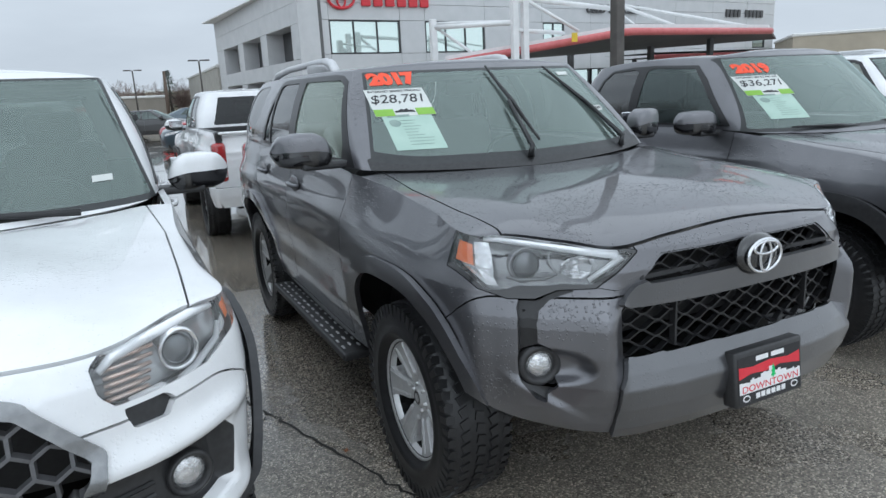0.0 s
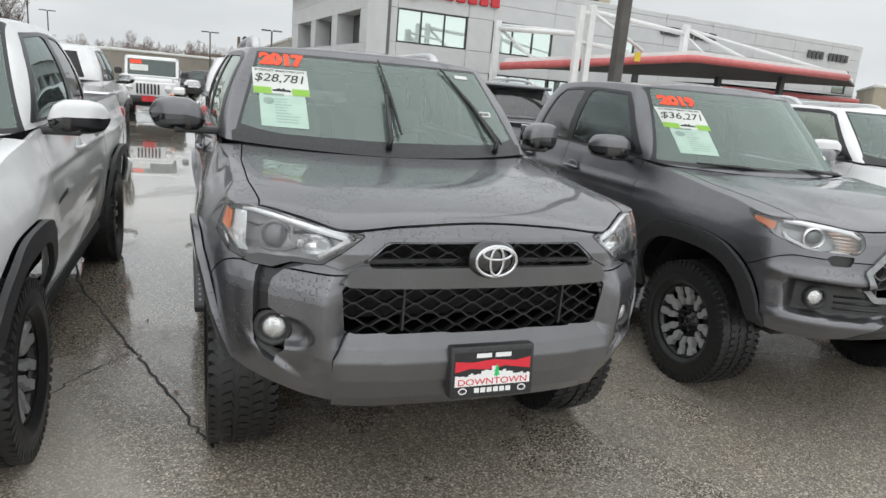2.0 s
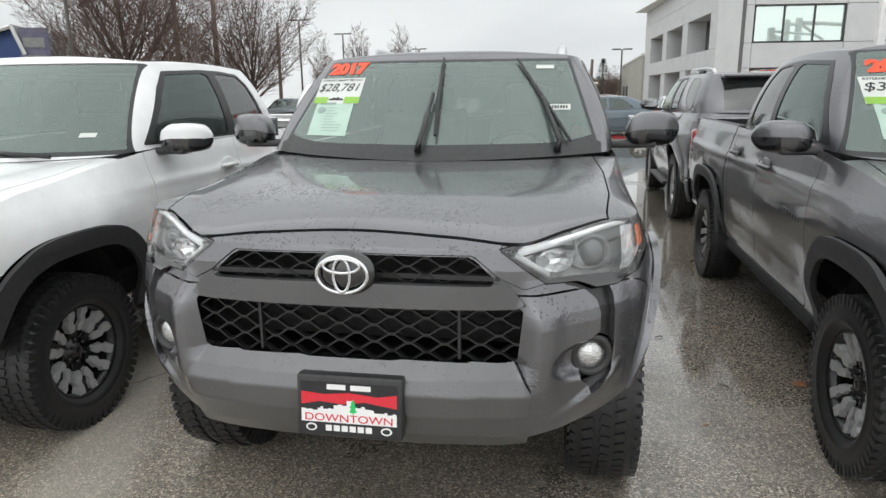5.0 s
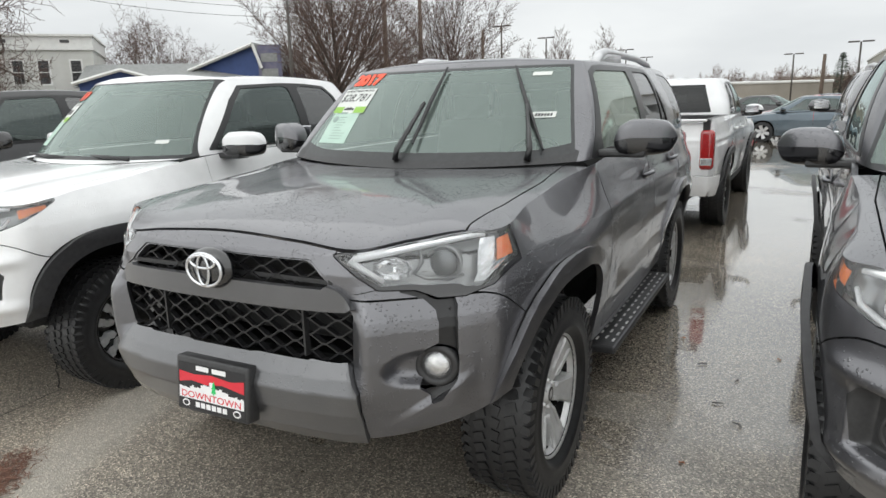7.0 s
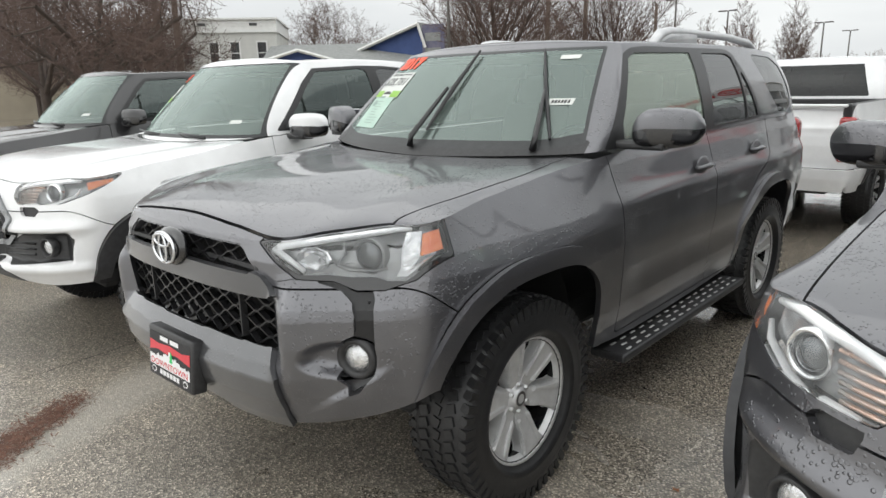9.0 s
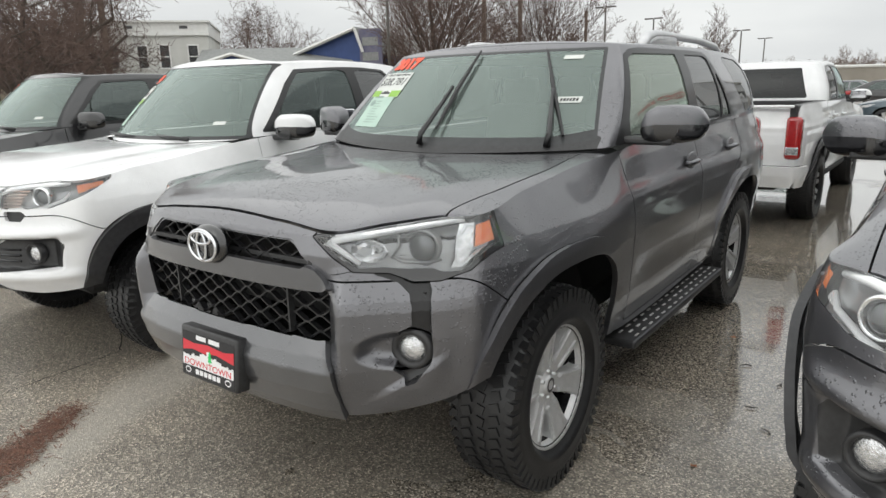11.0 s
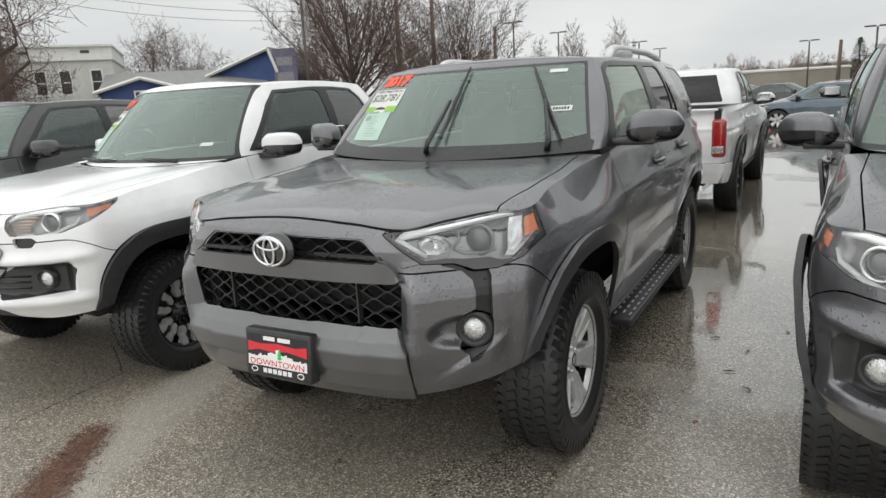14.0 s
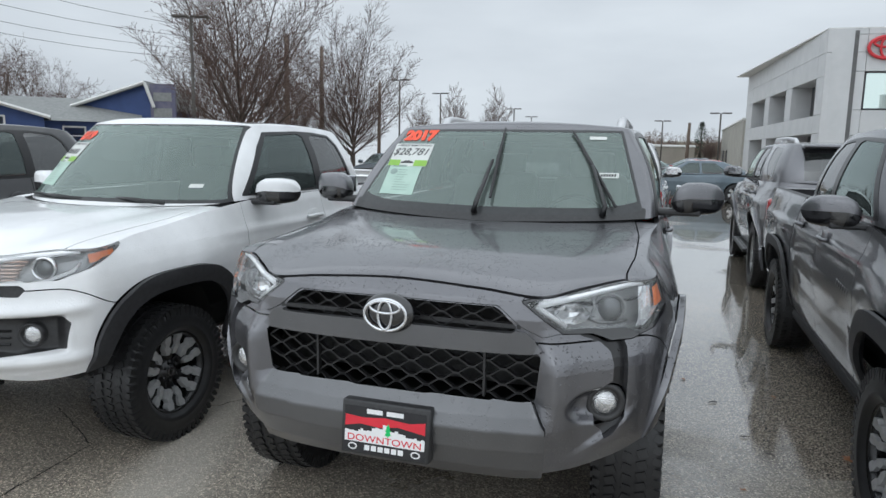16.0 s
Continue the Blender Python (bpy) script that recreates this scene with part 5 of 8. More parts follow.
    set_wheels(car, proto, [(math.copysign(abs(x), x), y, z) for x, y, z in hubs])
    SUV_GLASS.append((gh, 9))
    cabin(car, mats, 1.62, 4.3, 0.76, 1.30, mats["seat_grey"])
    # wipers, lifted off the glass
    for piv, mid, hi, lo in WIPES:
        bm = bmesh.new()
        tube(bm, [piv, Vector(piv) + Vector((0.01, 0.0, 0.05)), mid], [0.018, 0.014, 0.009], 8)
        wp = part("wiper", bm, mats["satin_black"], car, "black wiper raised off the windscreen", True)
        bm = bmesh.new()
        tube(bm, [lo, (Vector(lo) + Vector(hi)) / 2 + Vector((0, -0.012, 0)), hi], [0.007, 0.012, 0.006], 6)
        part("wiper_blade", bm, mats["rubber"], wp)
    # small badges and tail lamps
    for sd in (1, -1):
        bm = bmesh.new()
        box(bm, sd * 0.755 - 0.07, sd * 0.755 + 0.07, 4.47, 4.625, 0.98, 1.28, 0.05, seg=3)
        part("tail_lamp", bm, mats["tail_red"], car, "red tail lamp", True)
    return car


SUV_GLASS, TRUCK_GLASS = [], []
WIPES = [((0.595, 1.345, 1.30), (0.515, 1.555, 1.545), (0.38, 1.755, 1.735), (0.655, 1.385, 1.345)), ((-0.045, 1.245, 1.30), (-0.012, 1.490, 1.565), (0.0, 1.735, 1.745), (0.030, 1.285, 1.375))]


def cabin(car, mats, y0, y1, half, z, seat):
    """What shows through the glass: floor, dash, wheel and seats."""
    bm = bmesh.new()
    box(bm, -half, half, y0 - 0.25, y1, 0.5, 0.62, 0.02)
    part("cabin_floor", bm, mats["dark"], car)
    bm = bmesh.new()
    box(bm, -half * 0.76, half * 0.76, y0 + 0.34, y1 - 0.16, z + 0.405, z + 0.42, 0.006)
    part("headliner", bm, mats["headliner"], car, "pale grey roof lining")
    bm = bmesh.new()
    box(bm, -half * 0.98, half * 0.98, y0 - 0.28, y0 + 0.26, 0.85, z - 0.045, 0.05, seg=3)
    part("dashboard", bm, mats["dash"], car, "black dashboard", True)
    bm = bmesh.new()
    ring_loop(bm, 0.185, 0.185, 0.015, pose(0.37, y0 + 0.42, z - 0.12, -25, 0, 0))
    rod(bm, (0.37, y0 + 0.2, z - 0.2), (0.37, y0 + 0.41, z - 0.12), 0.06, 0.05)
    part("steering_wheel", bm, mats["dash"], car, "black steering wheel", True)
    for yy in (y0 + 0.95, min(y0 + 1.78, y1 - 0.42)):
        for x in (-0.37, 0.37):
            bm = bmesh.new()
            box(bm, x - 0.25, x + 0.25, yy - 0.42, yy + 0.1, 0.72, 0.88, 0.05, seg=2)
            box(bm, x - 0.24, x + 0.24, -0.07, 0.07, 0.0, 0.62, 0.06, pose(0, yy + 0.08, 0.84, -14, 0, 0), 2)
            s = part("seat", bm, seat, car, "", True)
            bm = bmesh.new()
            box(bm, x - 0.13, x + 0.13, yy + 0.18, yy + 0.28, 1.44, 1.62, 0.045, seg=3)
            part("headrest", bm, seat, s, "", True)
    bm = bmesh.new()
    box(bm, -0.11, 0.11, y0 + 0.36, y0 + 0.385, z + 0.30, z + 0.37, 0.01, seg=2)
    part("inside_mirror", bm, mats["dash"], car, "", True)


# ---------------------------------------------------------------- pickup trucks
def make_pickup(m, mats, paint, label, name="pickup_truck", scoop=False):
    car = thing(name, m, label, "car", "parked vehicles")
    hubs = [(0.795, 0.91, 0.372), (-0.795, 0.91, 0.372), (0.795, 4.05, 0.372), (-0.795, 4.05, 0.372)]
    plan = [(0, -0.03), (0.34, -0.010), (0.60, 0.055), (0.77, 0.155), (0.885, 0.30), (0.93, 0.48), (0.925, 0.95), (0.905, 1.6), (0.905, 2.4), (0.905, 3.3), (0.915, 4.05), (0.91, 4.7), (0.88, 5.15), (0.70, 5.22), (0, 5.24)]
    bottom = [0.60, 0.59, 0.565, 0.54, 0.545, 0.56, 0.5, 0.44, 0.44, 0.46, 0.5, 0.5, 0.5, 0.5, 0.5]
    top = [1.125, 1.118, 1.105, 1.118, 1.130, 1.137, 1.188, 1.266, 1.285, 1.30, 1.31, 1.31, 1.31, 1.31, 1.31]
    front_in = ramp([0.5, 0.58, 0.66, 0.74, 0.84, 0.96, 1.05, 1.10, 1.13], [0.07, 0.02, 0.0, 0.006, 0.02, 0.035, 0.055, 0.085, 0.12])
    side_in = ramp([0.42, 0.5, 0.62, 0.80, 0.92, 1.02, 1.09, 1.16, 1.24, 1.29, 1.34], [0.07, 0.05, 0.02, 0.004, 0.0, 0.006, 0.017, 0.034, 0.054, 0.070, 0.09])

    def bulge(x, y, z):
        front = 1 - soft(y, 0.27, 0.42)
        pocket = -0.05 * front * soft(x, 0.36, 0.42) * (1 - soft(x, 0.84, 0.87)) * soft(z, 0.66, 0.685) * (1 - soft(z, 0.825, 0.85))
        brow = 0.025 * front * hump(z, 0.865, 0.035) * soft(x, 0.45, 0.6)
        lowlip = 0.02 * front * hump(z, 0.63, 0.03) * soft(x, 0.3, 0.5)
        swell = 0.022 * np.exp(-((y - 0.95) / 0.6) ** 2) * hump(z, 1.0, 0.15) + 0.022 * np.exp(-((y - 4.05) / 0.6) ** 2) * hump(z, 1.0, 0.15)
        flank = 0.008 * hump(z, 1.09, 0.03) * soft(y, 1.2, 1.7) - 0.02 * hump(z, 0.66, 0.12) * soft(y, 1.5, 1.8) * (1 - soft(y, 3.2, 3.5))
        return pocket + brow + lowlip + swell + flank
    sh = Shell(plan, bottom, top, front_in, side_in, (3.3, 5.0), bulge, None, 0.045)
    front = lambda x, y, z: y - 0.5
    lamp_xz = mirrored_poly([(0.578, 1.085), (0.60, 1.104), (0.80, 1.14), (0.97, 1.18), (0.97, 1.03), (0.885, 1.010), (0.80, 0.985), (0.735, 0.968), (0.715, 0.985), (0.635, 0.985), (0.59, 1.03)], 0.003)
    lamp = lambda x, y, z: np.maximum.reduce([lamp_xz(x, y, z), y - 0.57, 1.0 + 0.42 * np.clip(y - 0.26, 0, 1) - z])
    notch = only(mirrored_poly([(0.628, 0.983), (0.712, 0.983), (0.736, 0.966), (0.716, 0.934), (0.645, 0.938)], 0.002), front)
    grille = only(mirrored_poly([(-0.1, 1.052), (0.385, 1.048), (0.43, 1.03), (0.548, 0.905), (0.545, 0.875), (0.465, 0.790), (-0.1, 0.790)], 0.004), front)
    rim_g = grow(grille, 0.030)
    pocket = only(mirrored_poly([(-0.1, 0.755), (0.43, 0.755), (0.60, 0.83), (0.84, 0.83), (0.862, 0.80), (0.845, 0.685), (0.56, 0.665), (0.42, 0.70), (-0.1, 0.70)], 0.004), front)
    valance = only(mirrored_poly([(-0.1, 0.688), (0.40, 0.688), (0.60, 0.56), (0.64, 0.5), (-0.1, 0.5)], 0.004), front)
    seam = lambda x, y, z: np.maximum(z - (0.96 - 0.1 * soft(y, 0.25, 0.5)), y - 0.6)
    arch_f, arch_r = arch(0.91, 0.375, 0.485, 0.50, 3.0), arch(4.05, 0.375, 0.485, 0.50, 3.0)
    door_f = poly([(1.64, 0.47), (1.60, 0.80), (1.60, 1.4), (2.62, 1.4), (2.62, 0.47)])
    door_r = poly([(2.62, 0.47), (2.62, 1.4), (3.38, 1.4), (3.36, 0.47)])
    g2 = 0.003
    outer = lambda x, y, z: 0.3 - x
    bedgap = lambda x, y, z: y - 3.47
    regs = [(None, only(arch_f, outer)), (None, only(arch_r, outer)), ("flare_front", only(grow(arch_f, 0.085), outer)), ("flare_rear", only(grow(arch_r, 0.075), outer)),
            ("lamp", lamp), (None, grow(lamp, 0.003)), ("notch", notch), (None, grille), ("grille_rim", rim_g), ("pocket", pocket), ("valance", valance), ("bumper", grow(seam, -g2)), (None, grow(seam, g2)),
            ("door_front", lambda x, y, z: door_f(y, z) + g2), (None, lambda x, y, z: door_f(y, z) - g2), ("door_rear", lambda x, y, z: door_r(y, z) + g2), (None, lambda x, y, z: door_r(y, z) - g2),
            ("cab", grow(bedgap, -0.012)), (None, grow(bedgap, 0.012)), ("tailgate", lambda x, y, z: np.maximum.reduce([5.0 - y, np.abs(x) - 0.70, 0.72 - z])), ("rear_bumper", lambda x, y, z: np.maximum(5.0 - y, z - 0.71))]
    us = np.concatenate([np.linspace(0, 6, 130), np.linspace(6, 12, 110)[1:], np.linspace(12, 14, 24)[1:]])
    pcs = carve(sh.wall, us, np.linspace(0, 1, 46), regs, "bed", 0.025)
    panel("body", both(pcs["cab"]), paint, car)
    panel("bed", both(pcs["bed"]), paint, car)
    panel("bumper", both(pcs["bumper"]), paint, car)
    panel("tailgate", both(pcs["tailgate"]), paint, car, "", -0.006)
    panel("rear_bumper", both(pcs["rear_bumper"]), paint, car, "", 0.05)
    panel("grille_frame", both(pcs["grille_rim"]), mats["grille_rim"], car, "grey chrome grille frame", 0.014)
    panel("fog_pocket", both(pcs["pocket"]), mats["plastic"], car, "black plastic lower intake")
    panel("valance", both(pcs["valance"]), mats["plastic"], car, "black plastic front valance", 0.004)
    for sd in (1, -1):
        pick = (lambda p: p) if sd > 0 else other
        panel("wheel_flare", pick(pcs["flare_front"]), mats["flare_black"], car, "textured black wheel arch flare", lambda v: 0.042 * (0.15 + 0.85 * soft(v[:, 2], 0.50, 0.72)))
        panel("wheel_flare", pick(pcs["flare_rear"]), mats["flare_black"], car, "textured black wheel arch flare", lambda v: 0.040 * (0.15 + 0.85 * soft(v[:, 2], 0.50, 0.72)))
        panel("lamp_notch", pick(pcs["notch"]), mats["plastic"], car, "", -0.02)
        for src, hy, hz in (("door_front", 2.44, 1.115), ("door_rear", 3.22, 1.135)):
            d = panel("door", pick(pcs[src]), paint, car)
            handle(d, sd * 0.888, hy, hz, sd, mats, paint)
        lens = panel("headlamp", pick(pcs["lamp"]), mats["lens"], car, "clear headlamp with chrome and amber inside")
        lens.visible_shadow = False
        panel("lamp_housing", pick(pcs["lamp"]), mats["lamp_grey"], lens, "pale grey reflector housing", -0.05)

        def on_wall(x, z, inn=0.0):
            ss = np.linspace(0, 5, 500)
            w = sh.wall(ss, (z - sh.bottom(ss)) / (sh.top(ss) - sh.bottom(ss)))
            k = np.argmin(np.abs(w[:, 0] - x))
            n = np.array([0.35 + 0.6 * soft(x, 0.6, 0.9), -0.9, 0])
            return tuple(np.array([sd, 1, 1]) * (w[k] - inn * n / np.linalg.norm(n)))
        bm = bmesh.new()
        tube(bm, [on_wall(x, z, 0.012) for x, z in ((0.592, 1.070), (0.62, 1.090), (0.72, 1.105), (0.80, 1.112), (0.86, 1.112))], [0.008, 0.012, 0.013, 0.013, 0.008], 8)
        tube(bm, [on_wall(x, z, 0.012) for x, z in ((0.645, 0.996), (0.715, 0.998), (0.735, 0.985), (0.80, 1.0), (0.862, 1.035), (0.872, 1.07))], [0.006, 0.008, 0.008, 0.009, 0.009, 0.006], 8)
        part("light_strip", bm, mats["drl"], lens, "white light guide", True)
        c = Vector(on_wall(0.775, 1.050, 0.032))
        q = Vector((sd * 0.5, -1, 0.02)).normalized().to_track_quat("Z", "Y").to_matrix().to_4x4()
        bm = bmesh.new()
        lathe(bm, [(0.052, -0.03), (0.054, 0.010), (0.048, 0.016), (0.042, 0.004)], 28, "Z", Matrix.Translation(c) @ q)
        pr = part("projector_ring", bm, mats["chrome_dull"], lens, "", True)
        bm = bmesh.new()
        bmesh.ops.create_uvsphere(bm, u_segments=20, v_segments=10, radius=0.038, matrix=Matrix.Translation(c) @ q @ Matrix.Diagonal((1, 1, 0.5, 1)))
        part("projector_lens", bm, mats["projector"], pr, "glass projector lens", True)
        bm = bmesh.new()
        for i in range(6):
            z = 1.004 + 0.0155 * i
            tube(bm, [on_wall(x, z, 0.026) for x in (0.604 + 0.0 * i, 0.64, 0.675, 0.695 + 0.004 * i)], 0.0058, 6)
        # clear ribs; the amber they mirror is put into their colour
        part("reflector", bm, mats["ribbed"], lens, "ribbed reflector with an amber reflection painted on", True)
        bm = bmesh.new()
        def skin(q, z, deep):
            w = sh.wall(np.array([q]), np.array([(z - sh.bottom(q)) / (sh.top(q) - sh.bottom(q))]))[0]
            return Vector((sd * (w[0] - deep), w[1] + 0.4 * deep, w[2]))
        rows_ = [[bm.verts.new(skin(q, zl + (zh - zl) * h_, 0.012)) for h_ in (0, 0.5, 1)] for q, zl, zh in ((4.52, 1.064, 1.104), (4.7, 1.070, 1.108), (4.85, 1.082, 1.112), (5.0, 1.092, 1.114), (5.1, 1.102, 1.116))]
        for ra, rb in zip(rows_, rows_[1:]):
            for h_ in (0, 1):
                bm.faces.new((ra[h_], rb[h_], rb[h_ + 1], ra[h_ + 1]))
        part("turn_signal", bm, mats["amber"], lens, "amber turn signal")
        bm = bmesh.new()
        f = Matrix.Translation((sd * 0.742, 0.180, 0.757)) @ Vector((sd * 0.35, -1, 0)).normalized().to_track_quat("Z", "Y").to_matrix().to_4x4()
        lathe(bm, [(0.056, -0.03), (0.057, 0.006), (0.050, 0.012), (0.043, 0.004), (0.042, -0.01)], 30, "Z", f)
        fl = part("fog_lamp", bm, mats["plastic"], car, "round fog lamp in a black bezel", True)
        bm = bmesh.new()
        lathe(bm, [(0.0005, 0.002), (0.02, 0.001), (0.036, -0.003), (0.042, -0.008)], 26, "Z", f)
        part("fog_lens", bm, mats["lens_solid"], fl, "bright clear lens", True)
        bm = bmesh.new()
        for z in (0.715, 0.745, 0.775):
            tube(bm, [on_wall(x, z, -0.004) for x in (0.44, 0.52, 0.60, 0.66)], 0.006, 4)
        part("intake_rib", bm, mats["satin_black"], car)
        mirror(car, sd, (sd * 0.815, 1.755, 1.245), mats, paint)
        bm = bmesh.new()
        box(bm, sd * 0.812 - 0.074, sd * 0.812 + 0.074, 5.08, 5.235, 0.775, 1.20, 0.04, seg=3)
        tl = part("tail_lamp", bm, mats["tail_red"], car, "red tail lamp with a clear section", True)
        bm = bmesh.new()
        box(bm, sd * 0.812 - 0.06, sd * 0.812 + 0.06, 5.09, 5.240, 0.82, 0.905, 0.01)
        part("reverse_lens", bm, mats["lens_solid"], tl)
        for k in range(6):
            bm = bmesh.new()
            box(bm, sd * 0.903 - 0.005, sd * 0.903 + 0.005, 1.70 + 0.046 * k, 1.738 + 0.046 * k, 0.90 + 0.003 * k, 0.932 + 0.003 * k, 0.004)
            part("side_badge", bm, mats["chrome_dull"] if paint != PAINT_WHITE else mats["badge"], car, "raised bar of a side badge", False)
        bm = bmesh.new()
        box(bm, min(sd * 0.74, sd * 0.86), max(sd * 0.74, sd * 0.86), 1.5, 3.45, 0.38, 0.46, 0.03, seg=2)
        part("sill", bm, mats["dark"], car)

    def rise(t, b, x, y):
        ax = np.abs(x)
        return 0.040 * np.sin(np.pi * np.clip(b, 0, 1) ** 0.6) * (1 - t ** 2.6) + 0.022 * soft(b, 0.0, 0.25) * (1 - soft(ax, 0.40, 0.62)) * (1 - soft(b, 0.85, 1.0))
    lid = lid_over(sh, 5.0, 6.72, [(0, 1.20, 1.235), (0.36, 1.235, 1.240), (0.60, 1.32, 1.246), (0.74, 1.42, 1.25), (0.835, 1.47, 1.242)], rise)
    edge = lambda x, y, z: np.abs(x) - np.interp(y, [0.0, 0.30, 0.6, 1.0, 1.5], [0.80, 0.80, 0.80, 0.795, 0.745])
    lp = carve(lid, np.linspace(0, 5, 76), np.linspace(0, 1, 50), [(None, front_gap(lid, 5.0, edge)), ("hood", grow(edge, -g2)), (None, grow(edge, g2))], "wing_top", 0.02)
    panel("hood", both(lp["hood"]), paint, car)
    panel("wing_top", lp["wing_top"], paint, car)
    panel("wing_top", other(lp["wing_top"]), paint, car)
    if scoop:
        bm = bmesh.new()
        box(bm, -0.22, 0.22, 0.62, 1.1, 1.19, 1.292, 0.035, pose(0, 0, 0, 2.5, 0, 0), 3)
        sc = part("hood_scoop", bm, paint, car, "", True)
        bm = bmesh.new()
        box(bm, -0.18, 0.18, 0.612, 0.64, 1.215, 1.252, 0.01, pose(0, 0, 0, 2.5, 0, 0))
        part("scoop_mouth", bm, mats["plastic"], sc)
    base = [(0, 1.215, 1.238), (0.40, 1.26, 1.245), (0.71, 1.43, 1.256), (0.815, 1.66, 1.272), (0.832, 2.2, 1.285), (0.835, 2.7, 1.292), (0.825, 3.15, 1.30), (0.79, 3.40, 1.302), (0.62, 3.46, 1.302), (0, 3.48, 1.302)]
    rim = [(0, 1.81, 1.787), (0.36, 1.835, 1.783), (0.610, 1.91, 1.766), (0.660, 2.03, 1.760), (0.675, 2.36, 1.772), (0.675, 2.72, 1.772), (0.665, 3.02, 1.762), (0.635, 3.22, 1.749), (0.5, 3.30, 1.746), (0, 3.32, 1.746)]
    gh, gt = glasshouse(base, rim, 0.035)
    screen_in = lambda x, y, z: np.maximum.reduce([np.abs(x) - (0.792 - 0.29 * (z - 1.26)), z - 1.748, 1.285 - z, y - 2.2])
    screen = lambda x, y, z: np.maximum.reduce([np.abs(x) - (0.806 - 0.29 * (z - 1.26)), z - 1.758, 1.262 - z, y - 2.2])
    w_f = poly([(1.74, 1.318), (1.97, 1.58), (2.09, 1.688), (2.50, 1.710), (2.555, 1.695), (2.575, 1.322)], 0.006)
    w_r = poly([(2.68, 1.325), (2.665, 1.693), (2.72, 1.710), (2.98, 1.695), (3.06, 1.63), (3.17, 1.36), (3.14, 1.33)], 0.006)
    surround = poly([(1.67, 1.302), (1.945, 1.615), (2.07, 1.712), (2.5, 1.732), (2.75, 1.73), (3.0, 1.713), (3.085, 1.64), (3.215, 1.34), (3.16, 1.308)], 0.004)
    rearw = lambda x, y, z: np.maximum.reduce([3.2 - y, np.abs(x) - 0.60 + 0.3 * (z - 1.4), 1.34 - z, z - 1.695])
    gp = carve(gh, np.concatenate([np.linspace(0, 1.8, 34), np.linspace(1.8, 3.4, 56)[1:], np.linspace(3.4, 9, 90)[1:]]), np.linspace(0, 1, 40), [("screen", screen_in), ("screen_edge", screen), ("glass_f", lambda x, y, z: np.maximum(w_f(y, z), 0.5 - x)), ("glass_r", lambda x, y, z: np.maximum(w_r(y, z), 0.5 - x)), ("pillar", lambda x, y, z: np.maximum(surround(y, z), 0.5 - x)), ("glass_b", rearw)], "frame", 0.012)
    panel("roof_frame", both(gp["frame"]), paint, car)
    panel("windscreen_edge", both(gp["screen_edge"]), mats["frit"], car, "black border of the windscreen")
    panel("windscreen", both(gp["screen"]), mats["glass"], car).visible_shadow = False
    panel("rear_window", both(gp["glass_b"]), mats["glass_rear"], car).visible_shadow = False
    for sd in (1, -1):
        pick = (lambda p: p) if sd > 0 else other
        panel("window_surround", pick(gp["pillar"]), mats["satin_black"], car, "black window surround", 0.002)
        panel("side_window", pick(gp["glass_f"]), mats["glass_truck"], car, "dark side window", -0.003).visible_shadow = False
        panel("side_window", pick(gp["glass_r"]), mats["glass_dark"], car, "dark side window", -0.003).visible_shadow = False
    roof = roof_over(gt, lambda s: np.interp(s, [0, 2, 3, 7, 8, 9], [2.25, 2.25, 2.3, 2.9, 3.0, 3.0]), lambda y: 0.018 + 0 * y, 9)
    panel("roof", both(carve(roof, np.linspace(0, 9, 80), np.linspace(0, 1, 12), [], "roof", 0)["roof"]), paint, car)
    # load bed
    bm = bmesh.new()
    box(bm, -0.84, 0.84, 3.50, 5.18, 0.80, 0.84)
    for s in (-1, 1):
        box(bm, min(s * 0.76, s * 0.83), max(s * 0.76, s * 0.83), 3.49, 5.2, 0.82, 1.314, 0.012)
    box(bm, -0.80, 0.80, 3.485, 3.53, 0.82, 1.312, 0.01)
    part("bed_liner", bm, mats["plastic"], car, "black plastic bed liner")
    bm = bmesh.new()
    box(bm, -0.80, 0.80, 5.17, 5.235, 1.285, 1.315, 0.01)
    part("tailgate_cap", bm, paint, car)
    # grille net and badge
    def grille_y(x, z):
        ss = np.linspace(0, 3, 100)
        w = sh.wall(ss, (z - sh.bottom(ss)) / (sh.top(ss) - sh.bottom(ss)))
        return float(np.interp(x, w[:, 0], w[:, 1])) + 0.012
    fg = poly([(-0.41, 1.05), (0.41, 1.05), (0.555, 0.89), (0.465, 0.79), (-0.465, 0.79), (-0.555, 0.89)], 0.006)
    bm = bmesh.new()
    hex_net(bm, fg, grille_y, 0.040, 0.0042, 0.022)
    part("grille", bm, mats["net_grey"], car, "grey honeycomb grille")
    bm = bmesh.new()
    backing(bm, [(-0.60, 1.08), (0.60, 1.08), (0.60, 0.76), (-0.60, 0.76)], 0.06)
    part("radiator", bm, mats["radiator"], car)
    emblem(car, (0, -0.002, 0.93), mats, 0.085, 0.06)
    bm = bmesh.new()
    box(bm, -0.68, 0.68, 0.45, 5.1, 0.44, 0.58, 0.03)
    part("underbody", bm, mats["dark"], car)
    wheel_well(car, hubs, 0.50, 0.52, 0.52, mats)
    set_wheels(car, make_wheel("truck", 0.378, 0.262, mats), hubs)
    TRUCK_GLASS.append((gh, 9))
    cabin(car, mats, 1.66, 3.2, 0.74, 1.275, mats["seat_dark"])
    for px in (-0.20, 0.42):
        bm = bmesh.new()
        tube(bm, [(px - 0.42, 1.30 + 0.09 * abs(px - 0.42) ** 1.5, 1.292), (px - 0.1, 1.255, 1.285), (px + 0.12, 1.25 + 0.05 * abs(px), 1.270)], [0.006, 0.012, 0.014], 6)
